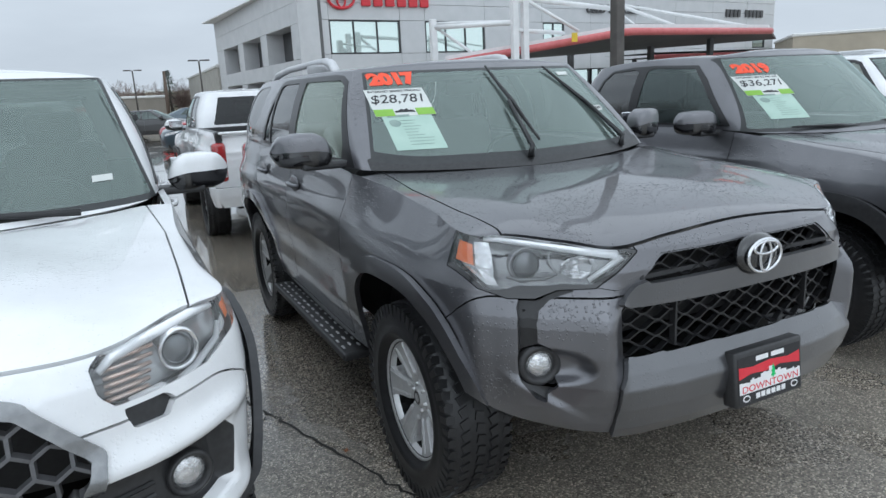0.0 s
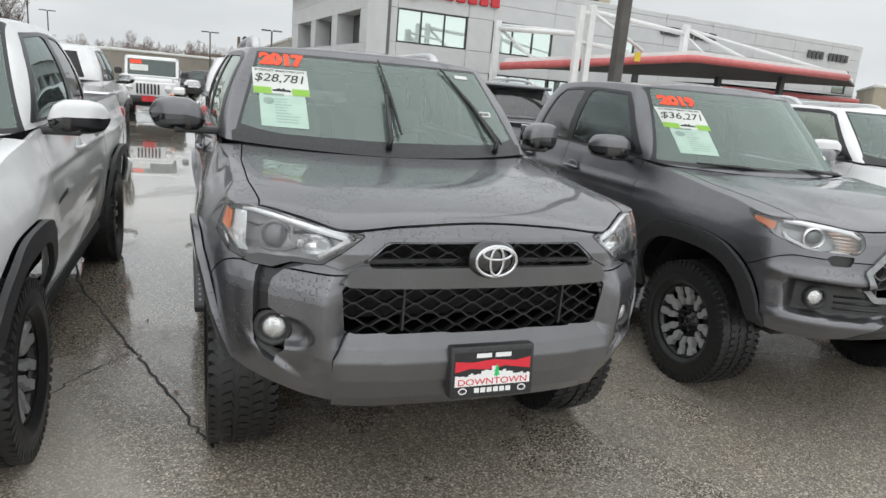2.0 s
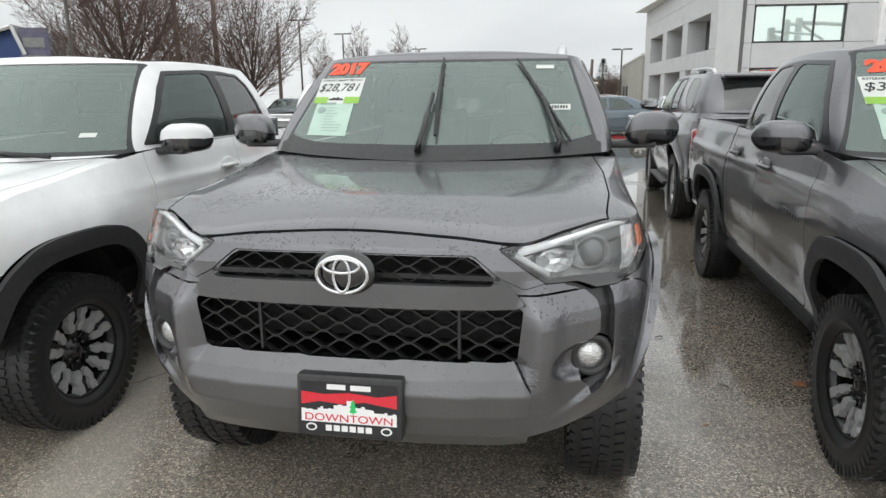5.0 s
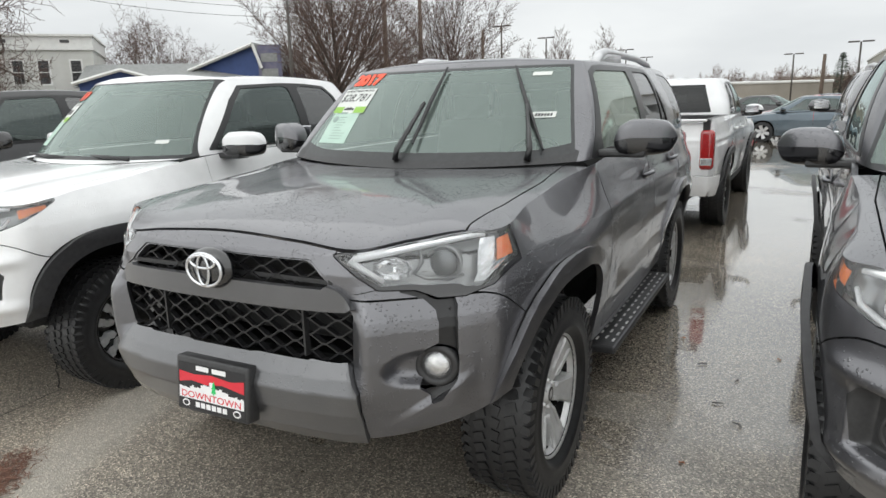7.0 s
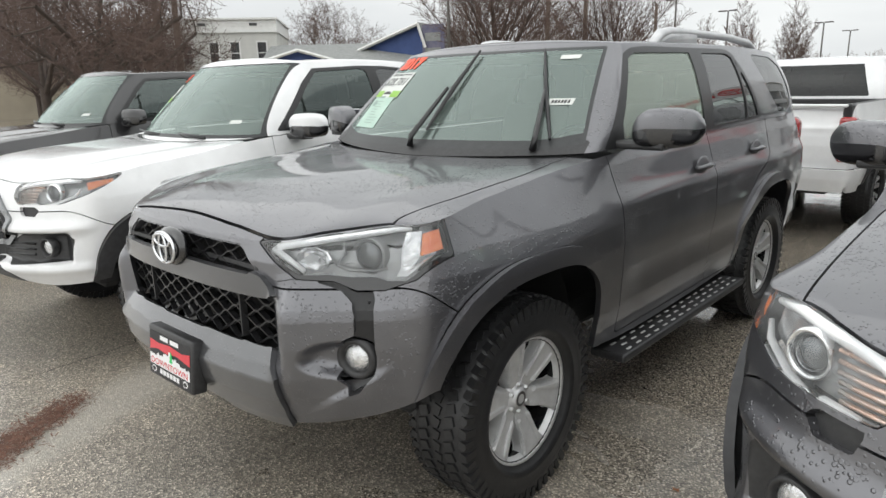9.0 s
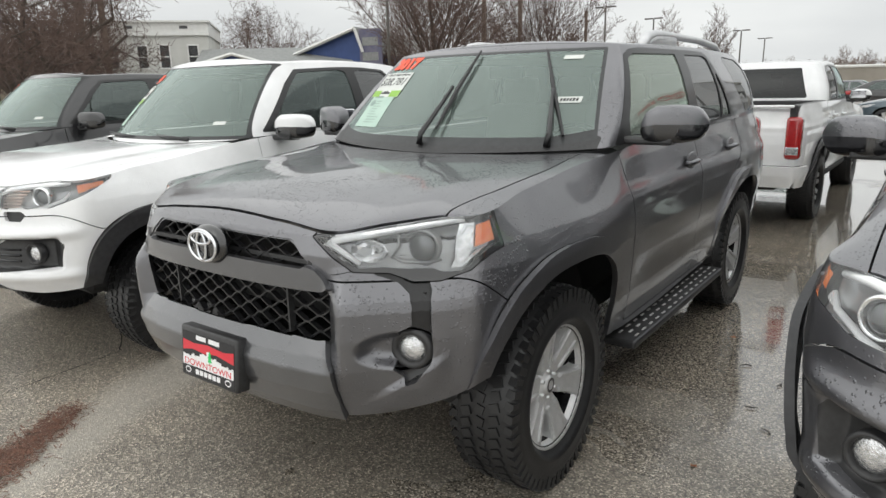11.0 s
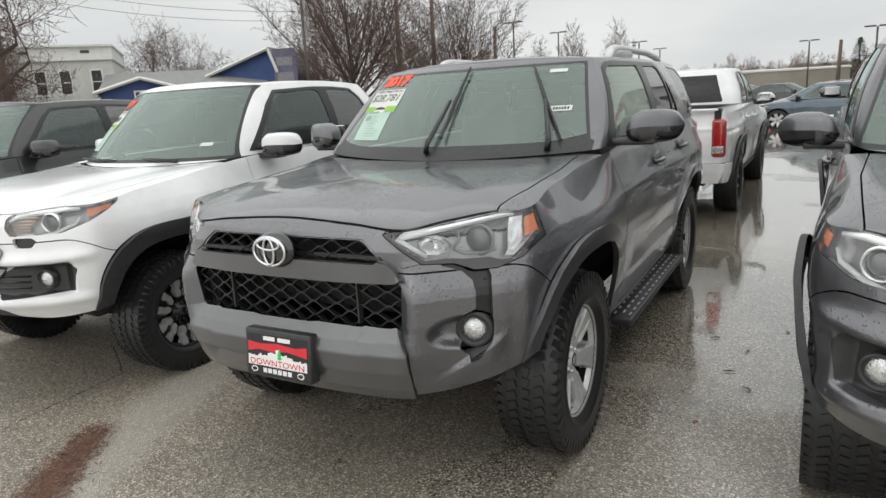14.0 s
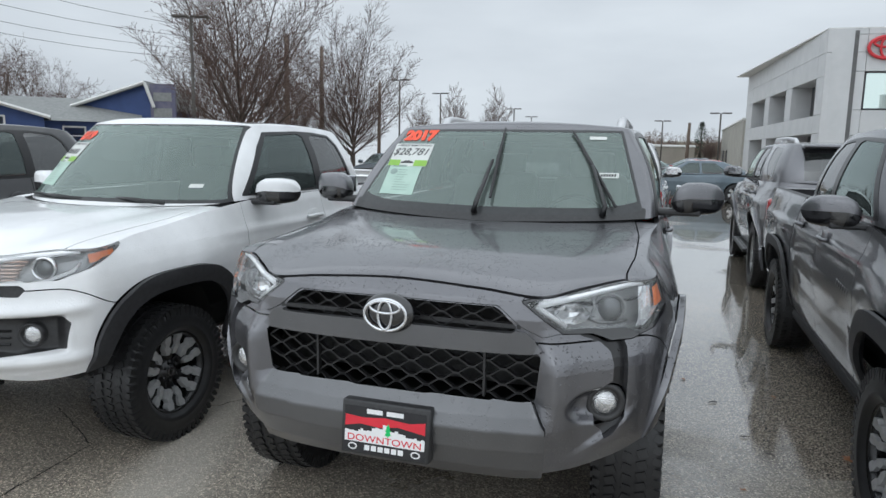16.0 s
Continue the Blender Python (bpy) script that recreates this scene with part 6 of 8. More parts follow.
        part("wiper", bm, mats["satin_black"], car, "", True)
    return car


def repaint(truck, old, fresh):
    """Another colour for a copied vehicle."""
    for o in truck.children_recursive:
        if o.type == "MESH" and o.data.materials and o.data.materials[0] == old:
            o.data = o.data.copy()
            o.data.materials[0] = fresh
    return truck


# ---------------------------------------------------------------- the setting: buildings, street furniture, trees
def far(az, dist, z=0.0):
    """A place by its bearing from the front of the row (degrees from +y towards +x) and distance."""
    return (0.4 + dist * math.sin(radians(az)), -1.9 + dist * math.cos(radians(az)), z)


def solid(name, verts_boxes, material, parent, label="", bevel=0.0):
    bm = bmesh.new()
    for b in verts_boxes:
        box(bm, *b, bevel)
    return part(name, bm, material, parent, label)


STUCCO = speckled("light_grey_panel", (0.50, 0.51, 0.515), (0.56, 0.565, 0.57), 1.2, 0.55, 0, 0.1, 0.002)
JOINT = speckled("panel_joint", (0.10, 0.10, 0.10), (0.14, 0.14, 0.14), 10, 0.8)
OFFICE_GLASS = mat("office_glass", (0.16, 0.20, 0.20), 0.03, 0.0, 1.0, 1.0)
OFFICE_GLASS.node_tree.nodes["Principled BSDF"].inputs["Metallic"].default_value = 0.75
OFFICE_GLASS.node_tree.nodes["Principled BSDF"].inputs["Base Color"].default_value = (0.62, 0.72, 0.68, 1)
DARK_GLASS = mat("dark_opening", (0.05, 0.052, 0.055), 0.3)
FRAME_DARK = speckled("window_frame_dark", (0.03, 0.03, 0.032), (0.045, 0.045, 0.047), 20, 0.5)
RED_SIGN = speckled("red_sign", (0.48, 0.02, 0.03), (0.55, 0.03, 0.04), 10, 0.4, 0, 0.05, 0.002)
RED_EDGE = speckled("canopy_red", (0.46, 0.10, 0.10), (0.55, 0.15, 0.15), 4, 0.4, 0, 0.1, 0.003)
GREY_SIGN = speckled("dark_sign", (0.05, 0.05, 0.052), (0.07, 0.07, 0.07), 10, 0.5)
WHITE_STEEL = speckled("white_steel", (0.66, 0.67, 0.67), (0.76, 0.76, 0.76), 3, 0.45, 0, 0.08, 0.003)
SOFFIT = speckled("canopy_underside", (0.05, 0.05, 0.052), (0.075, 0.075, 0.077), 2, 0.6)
BEIGE = speckled("beige_wall", (0.36, 0.32, 0.25), (0.43, 0.38, 0.30), 0.8, 0.8, 0, 0.2, 0.01)
BLOCK = speckled("grey_block", (0.30, 0.29, 0.26), (0.38, 0.37, 0.33), 1.5, 0.85, 0, 0.3, 0.01)
HOUSE_WHITE = speckled("pale_house", (0.50, 0.50, 0.47), (0.58, 0.58, 0.55), 1.0, 0.7, 0, 0.15, 0.005)
HOUSE_BLUE = speckled("blue_boards", (0.030, 0.058, 0.17), (0.042, 0.078, 0.22), 1.5, 0.6, 0, 0.15, 0.005)
ROOF_GREY = speckled("grey_shingles", (0.20, 0.21, 0.205), (0.28, 0.285, 0.28), 6, 0.85, 0, 0.5, 0.02)
TRIM_WHITE = speckled("white_trim", (0.62, 0.62, 0.60), (0.7, 0.7, 0.68), 4, 0.6)
POLE_BROWN = speckled("pole_bronze", (0.075, 0.068, 0.062), (0.11, 0.10, 0.09), 6, 0.5, 0.2, 0.2, 0.003)
POLE_WOOD = speckled("pole_wood", (0.10, 0.075, 0.058), (0.16, 0.12, 0.095), 8, 0.9, 0, 0.4, 0.01)
BARK = speckled("wet_bark", (0.050, 0.038, 0.032), (0.085, 0.064, 0.052), 14, 0.8, 0, 0.7, 0.02)
TWIG = speckled("twigs", (0.085, 0.058, 0.050), (0.13, 0.088, 0.072), 8, 0.85)
TWIG_RED = speckled("brown_twigs", (0.16, 0.122, 0.105), (0.23, 0.18, 0.155), 5, 0.85)
EVERGREEN = speckled("evergreen", (0.035, 0.05, 0.035), (0.06, 0.08, 0.055), 6, 0.85)

# dealership: front facade from its corner, turned a little; u runs along it, w outwards
SHOP = thing("dealership_building", pose(7.9, 36.9, 0, 0, 0, 6.5), "two-storey light grey dealership with ribbon windows", "building")
H_SHOP = 8.0
cols = [0, 1.83, 6.45, 8.2, 12.75, 17.6, 22.2, 26.8, 31.4, 36.0, 40.6, 44.6]
rows = [0.0, 2.75, 4.02, 5.92, 6.86, 7.72, H_SHOP]
glazed = {(1, 2), (3, 2), (4, 2), (5, 2), (10, 2)}
solid("wall", [(0.2, 44.4, 0.25, 0.5, 0, H_SHOP - 0.1)], JOINT, SHOP)
for i, (u0, u1) in enumerate(zip(cols, cols[1:])):
    for j, (z0, z1) in enumerate(zip(rows, rows[1:])):
        if (i, j) in glazed or (j == 0 and i in (1, 3, 4, 5, 6)):
            continue
        solid("wall_panel", [(u0 + 0.012, u1 - 0.012, 0.0, 0.24, z0 + 0.012, z1 - 0.012)], STUCCO, SHOP)


def office_window(u0, u1, z0, z1, panes):
    f = solid("window", [(u0, u0 + 0.07, 0.02, 0.16, z0, z1), (u1 - 0.07, u1, 0.02, 0.16, z0, z1), (u0, u1, 0.02, 0.16, z0, z0 + 0.06), (u0, u1, 0.02, 0.16, z1 - 0.06, z1)], FRAME_DARK, SHOP)
    for k in range(panes):
        a, b = u0 + (u1 - u0) * k / panes, u0 + (u1 - u0) * (k + 1) / panes
        solid("pane", [(a + 0.035, b - 0.035, 0.10, 0.12, z0 + 0.05, z1 - 0.05)], OFFICE_GLASS, f)
        if k:
            solid("mullion", [(a - 0.03, a + 0.03, 0.02, 0.16, z0, z1)], FRAME_DARK, f)


office_window(1.85, 6.43, 4.04, 5.9, 3)
office_window(8.22, 12.73, 4.04, 5.9, 3)
office_window(17.7, 19.65, 4.3, 5.9, 2)
solid("wall_panel", [(12.76, 17.68, 0, 0.24, 4.03, 5.91)], STUCCO, SHOP)
solid("wall_panel", [(19.66, 22.19, 0.0, 0.24, 4.03, 5.91)], STUCCO, SHOP)
office_window(41.6, 43.4, 4.04, 5.5, 1)
solid("wall_panel", [(40.62, 41.59, 0, 0.24, 4.03, 5.91)], STUCCO, SHOP)
solid("wall_panel", [(43.41, 44.58, 0, 0.24, 4.03, 5.91)], STUCCO, SHOP)
for a, b in ((1.85, 6.43), (8.22, 12.73), (12.8, 17.5), (17.6, 22.1), (22.3, 26.7)):
    office_window(a, b, 0.1, 2.73, 3)
# parapet cap and roof
solid("roof", [(0.02, 44.58, 0.02, 22.0, H_SHOP, H_SHOP + 0.06)], TRIM_WHITE, SHOP)
# side wall with deep square openings
side = math.degrees(math.atan2(-1.5, 22.1))
SM = Matrix.Rotation(radians(90 - 6.5) + radians(-side), 4, "Z")
LEN = 22.15


def side_box(v0, v1, d0, d1, z0, z1, material, name="wall_panel"):
    bm = bmesh.new()
    box(bm, v0, v1, -d1, -d0, z0, z1, 0, SM)
    return part(name, bm, material, SHOP)


vcols = [0, 1.45, 6.7, 8.2, 13.1, 14.6, 19.5, LEN]
for i, (a, b) in enumerate(zip(vcols, vcols[1:])):
    hole = i in (1, 3, 5)
    for z0, z1, op in ((0, 0.5, False), (0.5, 2.85, True), (2.85, 3.8, False), (3.8, 5.72, True), (5.72, 6.86, False), (6.86, H_SHOP, False)):
        if hole and op:
            side_box(a, b, 1.1, 1.2, z0, z1, DARK_GLASS, "recess")
            side_box(a, b, 0.1, 1.15, z1, z1 + 0.01, STUCCO)
        else:
            side_box(a + 0.01, b - 0.01, 0.0, 0.24, z0 + 0.01, z1 - 0.01, STUCCO)
            side_box(a, a + 0.02, 0.24, 1.2, z0, z1, STUCCO, "recess_side")
side_box(0.02, LEN, 1.2, 1.4, 0, H_SHOP - 0.1, JOINT, "wall")
# signs: an oval mark and a word drawn as plain blocks; the lettered one is built letter by letter
sign = thing("wall_sign", pose(7.9, 36.9, 0, 0, 0, 6.5) @ Matrix.Translation((0, -0.12, 7.05)), "red oval mark and red block letters on the facade", "sign")
bm = bmesh.new()
ring_loop(bm, 0.80, 0.52, 0.085, Matrix.Translation((2.65, 0, 0.0)), 36)
ring_loop(bm, 0.26, 0.48, 0.06, Matrix.Translation((2.65, 0, 0.0)), 28)
ring_loop(bm, 0.56, 0.20, 0.06, Matrix.Translation((2.65, 0, 0.22)), 28)
part("sign_mark", bm, RED_SIGN, sign, "red oval rings", True)
for k in range(6):
    u = 3.9 + 0.79 * k
    bm = bmesh.new()
    box(bm, u, u + 0.60, -0.08, 0.08, -0.38, 0.38, 0.06, seg=2)
    part("sign_block", bm, RED_SIGN, sign)
used = thing("wall_lettering", pose(7.9, 36.9, 0, 0, 0, 6.5) @ Matrix.Translation((24.4, -0.1, 6.87)), "dark grey capital letters on the facade", "sign")
lettering("USED VEHICLES", 0.78, GREY_SIGN, used, pose(0, 0, 0, 90, 0, 0), "letters", 0.03, 0.05)
name_sign = thing("wall_sign", pose(7.9, 36.9, 0, 0, 0, 6.5) @ Matrix.Translation((37.6, -0.1, 6.84)), "dark grey blocks of a name sign on the facade", "sign")
for k in range(10):
    if k != 4:
        solid("sign_block", [(0.53 * k, 0.53 * k + 0.36, -0.04, 0.04, -0.30, 0.30)], GREY_SIGN, name_sign)
inet = thing("window_lettering", pose(7.9, 36.9, 0, 0, 0, 6.5) @ Matrix.Translation((4.15, -0.06, 2.45)), "red letters over the showroom glass", "sign")
lettering("INTERNET SALES", 0.48, RED_SIGN, inet, pose(0, 0, 0, 90, 0, 0), "letters", 0.01, 0.03)
# roof gear
hv = thing("roof_unit", pose(7.9, 36.9, 0, 0, 0, 6.5) @ Matrix.Translation((18.4, 4.0, H_SHOP)), "beige air conditioning unit on the roof", "roof unit")
solid("casing", [(-1.0, 1.2, -0.8, 0.8, 0, 0.95)], BEIGE, hv, "", 0.03)
solid("grille", [(-0.9, 0.1, -0.83, -0.79, 0.15, 0.8)], DARK_GLASS, hv)
for k in range(6):
    sp = thing("solar_panel", pose(7.9, 36.9, 0, 0, 0, 6.5) @ Matrix.Translation((9.0 + 5.6 * k, 1.6, H_SHOP)), "tilted panel on the roof edge", "panel", "roof panels")
    bm = bmesh.new()
    box(bm, -0.9, 0.9, -0.5, 0.5, -0.02, 0.02, 0, pose(0, 0, 0.28, 14, 0, 0))
    part("panel_sheet", bm, GREY_SIGN, sp)
    solid("panel_leg", [(-0.8, -0.76, 0.3, 0.34, 0.05, 0.36), (0.76, 0.8, 0.3, 0.34, 0.05, 0.36)], FRAME_DARK, sp)

# service canopy: a tilted roof slab with a red rolled edge, hung from white tube masts
CAN = thing("drive_canopy", pose(0, 0, 0), "white tube-frame canopy with a rounded red edge", "canopy")
eL, eA, eR = Vector(far(22.0, 34.5, 2.95)), Vector(far(37.6, 36.0, 4.15)), Vector(far(48.9, 46.0, 4.25))
bL, bR = Vector(far(26.0, 40.0, 3.3)), Vector(far(49.6, 54.0, 4.2))
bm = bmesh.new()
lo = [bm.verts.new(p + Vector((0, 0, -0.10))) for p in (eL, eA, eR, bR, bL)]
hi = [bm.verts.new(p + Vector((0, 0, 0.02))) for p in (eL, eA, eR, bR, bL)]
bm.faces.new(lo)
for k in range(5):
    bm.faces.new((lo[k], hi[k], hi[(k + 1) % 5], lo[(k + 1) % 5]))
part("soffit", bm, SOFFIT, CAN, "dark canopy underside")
bm = bmesh.new()
inn = [p + (Vector(far(38, 42, 4.1)) - p) * 0.02 for p in (eL, eA, eR, bR, bL)]
lo = [bm.verts.new(p + Vector((0, 0, 0.03))) for p in inn]
hi = [bm.verts.new(p + Vector((0, 0, 0.38))) for p in inn]
bm.faces.new(hi)
for k in range(5):
    bm.faces.new((lo[k], hi[k], hi[(k + 1) % 5], lo[(k + 1) % 5]))
part("canopy_roof", bm, WHITE_STEEL, CAN)
bm = bmesh.new()
tube(bm, [eL, (eL + eA) / 2, eA + (eL - eA) * 0.03, eA + (eR - eA) * 0.03, (eA + eR) / 2, eR], 0.19, 12)
part("red_edge", bm, RED_EDGE, CAN, "rounded red fascia", True)
for az, d, zt in ((28.2, 34.0, 6.1), (29.1, 34.5, 6.2), (21.6, 36.0, 5.3), (36.8, 38.5, 6.0)):
    p = far(az, d)
    solid("mast", [(p[0] - 0.16, p[0] + 0.16, p[1] - 0.16, p[1] + 0.16, 0 if az < 30 else 4.3, zt)], WHITE_STEEL, CAN, "", 0.02)
for a, b, r in (((29.1, 34.5, 5.9), (36.8, 38.5, 5.55), 0.13), ((29.1, 34.5, 5.9), (33.6, 35.5, 4.3), 0.09), ((36.8, 38.5, 5.8), (42.5, 41.5, 4.4), 0.10), ((36.8, 38.5, 5.8), (48.0, 46, 4.5), 0.08), ((21.6, 36.0, 4.9), (28.2, 34.0, 4.75), 0.12), ((28.2, 34, 4.4), (32.5, 37, 4.35), 0.11),
                ((21.6, 36.0, 5.0), (25.2, 36.0, 3.35), 0.08), ((28.2, 34.0, 5.8), (29.1, 34.5, 5.8), 0.10), ((21.6, 36.0, 5.1), (28.2, 36.0, 5.0), 0.08), ((36.8, 38.5, 5.5), (39.0, 38.5, 4.3), 0.05)):
    bm = bmesh.new()
    rod(bm, far(*a), far(*b), r, None, 10)
    part("tube", bm, WHITE_STEEL, CAN, "", True)
for az in (33.6, 40.0, 44.5):
    p = far(az, 44.0)
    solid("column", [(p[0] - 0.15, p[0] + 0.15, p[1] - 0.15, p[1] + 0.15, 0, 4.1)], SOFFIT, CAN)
ypl = far(33.0, 34.9, 3.95)
solid("yellow_plate", [(ypl[0] - 0.17, ypl[0] + 0.17, ypl[1] - 0.25, ypl[1] - 0.22, ypl[2] - 0.22, ypl[2] + 0.22)], speckled("yellow_plate", (0.6, 0.42, 0.02), (0.7, 0.5, 0.04), 5, 0.5), CAN, "yellow clearance plate")
CAN2 = thing("service_canopy", pose(0, 0, 0), "second lower canopy with a rounded red edge", "canopy")
a, b = Vector(far(40.5, 47.0, 3.15)), Vector(far(50.0, 54.0, 3.15))
bm = bmesh.new()
tube(bm, [a, (a + b) / 2, b], 0.17, 10)
part("red_edge", bm, RED_EDGE, CAN2, "rounded red fascia", True)
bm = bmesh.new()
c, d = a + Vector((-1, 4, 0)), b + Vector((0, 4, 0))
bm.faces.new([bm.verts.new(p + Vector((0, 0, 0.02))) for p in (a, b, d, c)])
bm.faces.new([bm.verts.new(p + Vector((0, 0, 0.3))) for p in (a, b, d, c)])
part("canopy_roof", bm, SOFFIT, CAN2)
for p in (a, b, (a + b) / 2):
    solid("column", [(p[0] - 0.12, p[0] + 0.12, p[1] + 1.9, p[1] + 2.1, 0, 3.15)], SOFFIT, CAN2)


def block_building(name, az0, az1, d0, d1, h, material, label, bands=0):
    """A plain far building whose front runs between two bearings."""
    p, q = Vector(far(az0, d0)), Vector(far(az1, d1))
    t = (q - p).normalized()
    n = Vector((-t.y, t.x, 0)) * 12
    e = thing(name, pose(0, 0, 0), label, "building")
    bm = bmesh.new()
    lo = [bm.verts.new(v) for v in (p, q, q + n, p + n)]
    hi = [bm.verts.new(v + Vector((0, 0, h))) for v in (p, q, q + n, p + n)]
    bm.faces.new(hi)
    for k in range(4):
        bm.faces.new((lo[k], lo[(k + 1) % 4], hi[(k + 1) % 4], hi[k]))
    part("wall", bm, material, e)
    bm = bmesh.new()
    for v, w in ((p, q), (q, q + n), (p, p + n)):
        rod(bm, v + Vector((0, 0, h + 0.05)), w + Vector((0, 0, h + 0.05)), 0.14, None, 6)
    part("coping", bm, TRIM_WHITE, e)
    return e, p, t


e, p, t = block_building("block_building", 3.9, 5.5, 88, 61, 4.6, BLOCK, "grey concrete block building behind the dealership")
for k in range(2):
    bm = bmesh.new()
    c = p + t * (5 + 5 * k)
    box(bm, c.x - 0.1, c.x + 0.2, c.y - 0.8, c.y + 0.8, 0.6, 2.2)
    part("opening", bm, DARK_GLASS, e)
block_building("beige_building", 0.8, 4.4, 96, 99, 3.4, BEIGE, "low beige building beyond the lot")
block_building("beige_building", 51.0, 66.0, 62, 66, 4.6, BEIGE, "long beige building beside the dealership")
block_building("boundary_wall", -7.5, 2.0, 70, 78, 2.5, speckled("tan_wall", (0.27, 0.25, 0.215), (0.34, 0.31, 0.27), 0.6, 0.85, 0, 0.2, 0.01), "tan boundary wall with a pale coping at the end of the lot")

block_building("beige_building", -88.0, -62.5, 52, 54, 3.6, BEIGE, "low tan buildings across the street behind the trees")

# houses across the street
def house_window(e, m, w, h):
    f = part("window", frame_mesh(w, h), TRIM_WHITE, e)
    f.matrix_basis = m
    bm = bmesh.new()
    box(bm, -w / 2, w / 2, 0.02, 0.04, -h / 2, h / 2)
    g = part("pane", bm, DARK_GLASS, f)
    return f


def frame_mesh(w, h):
    bm = bmesh.new()
    t = 0.09
    for b in ((-w / 2 - t, -w / 2, -h / 2 - t, h / 2 + t), (w / 2, w / 2 + t, -h / 2 - t, h / 2 + t), (-w / 2, w / 2, h / 2, h / 2 + t), (-w / 2, w / 2, -h / 2 - t, -h / 2), (-w / 2, w / 2, -0.03, 0.03)):
        box(bm, b[0], b[1], -0.04, 0.05, b[2], b[3])
    return bm


hp = far(-58.0, 47)
HOUSE = thing("white_house", pose(hp[0], hp[1], 0, 0, 0, 50), "pale two-storey row house with a cornice", "house")
solid("wall", [(-6.5, 3.2, 0, 8, 0, 5.2)], HOUSE_WHITE, HOUSE)
solid("cornice", [(-6.6, 3.3, -0.18, 8.1, 5.2, 5.4), (-6.55, 3.25, -0.06, 8.05, 5.4, 6.0), (-6.65, 3.35, -0.25, 8.1, 6.0, 6.12)], TRIM_WHITE, HOUSE)
for x in (-5.6, -4.2, -2.6, -0.9, 0.45, 2.2):
    house_window(HOUSE, pose(x, -0.02, 3.9), 0.55, 1.35)
    house_window(HOUSE, pose(x, -0.02, 1.4), 0.6, 1.4)
solid("porch_roof", [(-1.2, 1.2, -1.2, 0, 2.5, 2.62)], ROOF_GREY, HOUSE)
for x in (-5, -1.8, 1.5):
    solid("vent", [(x, x + 0.5, -0.1, -0.05, 5.62, 5.8)], GREY_SIGN, HOUSE)


def gable_house(az, dist, turn, w, dep, eave, ridge, mat_w, label, offset=0.0):
    p = far(az, dist)
    e = thing("blue_house", pose(p[0], p[1], 0, 0, 0, turn), label, "house")
    solid("wall", [(-w / 2, w / 2, 0, dep, 0, eave)], mat_w, e)
    bm = bmesh.new()
    prism(bm, [(-w / 2, eave - 0.01), (w / 2, eave - 0.01), (offset, ridge)], (0.0, dep))
    part("gable", bm, mat_w, e)
    for s in (-1, 1):
        bm = bmesh.new()
        a, b = Vector((s * (w / 2 + 0.3), 0, eave - 0.12)), Vector((offset, 0, ridge + 0.02))
        vs = [bm.verts.new(v) for v in (a + Vector((0, -0.4, 0)), b + Vector((0, -0.4, 0)), b + Vector((0, dep + 0.4, 0)), a + Vector((0, dep + 0.4, 0)))]
        hs = [bm.verts.new(v.co + Vector((0, 0, 0.14))) for v in vs]
        bm.faces.new(vs)
        bm.faces.new(hs)
        for k in range(4):
            bm.faces.new((vs[k], vs[(k + 1) % 4], hs[(k + 1) % 4], hs[k]))
        part("roof", bm, ROOF_GREY, e)
        bm = bmesh.new()
        rod(bm, a + Vector((0, -0.42, 0.05)), b + Vector((0, -0.42, 0.05)), 0.10, None, 4)
        part("barge_board", bm, TRIM_WHITE, e)
    return e


g = gable_house(-52.2, 42, 48, 4.4, 5, 3.1, 3.7, HOUSE_BLUE, "small blue gabled house")
house_window(g, pose(0, -0.02, 2.6), 0.7, 0.8)
g = gable_house(-44.4, 44, 20, 4.2, 8, 3.9, 5.2, HOUSE_BLUE, "blue gabled building with white trim and a sign panel", 1.9)
solid("sign_panel", [(2.15, 3.6, -0.3, -0.1, 1.0, 5.2)], speckled("faded_sign", (0.10, 0.10, 0.17), (0.16, 0.15, 0.2), 3, 0.6), g, "weathered blue sign panel")
solid("sign_bar", [(2.35, 3.4, -0.33, -0.30, 4.2, 4.7), (2.35, 3.4, -0.33, -0.30, 3.3, 3.8)], ROOF_GREY, g)
p = far(-48.6, 43)
LOW = thing("blue_house", pose(p[0], p[1], 0, 0, 0, 42), "long low blue building under a grey shingle roof", "house")
solid("wall", [(-5, 4.2, 0, 6, 0, 3.0)], HOUSE_BLUE, LOW)
bm = bmesh.new()
prism(bm, [(-0.5, 2.9), (6.5, 2.9), (3.0, 4.35)], (-5.3, 4.5), Matrix.Rotation(radians(90), 4, "Z") @ Matrix.Scale(-1, 4, (0, 1, 0)))
part("roof", bm, ROOF_GREY, LOW)
for x in (-3.6, -1.2, 1.0, 3.0):
    house_window(LOW, pose(x, -0.02, 2.1), 1.0, 0.9)


# ---------------------------------------------------------------- poles and wires
def lot_lamp(p, h, label="slim bronze lot lamp with twin flat heads", heads=2, r=0.075, turn=0):
    e = thing("street_lamp", pose(*p, 0, 0, turn), label, "street lamp", "lot lamps")
    bm = bmesh.new()
    rod(bm, (0, 0, 0.5), (0, 0, h), r, r * 0.8, 10)
    part("pole", bm, POLE_BROWN, e, "", True)
    solid("footing", [(-0.22, 0.22, -0.22, 0.22, 0, 0.55)], BLOCK, e, "concrete footing", 0.03)
    for s in (-1, 1)[:heads]:
        solid("lamp_head", [(min(s * 0.08, s * 0.75), max(s * 0.08, s * 0.75), -0.17, 0.17, h - 0.02, h + 0.07)], POLE_BROWN, e, "flat lamp head", 0.02)
    return e


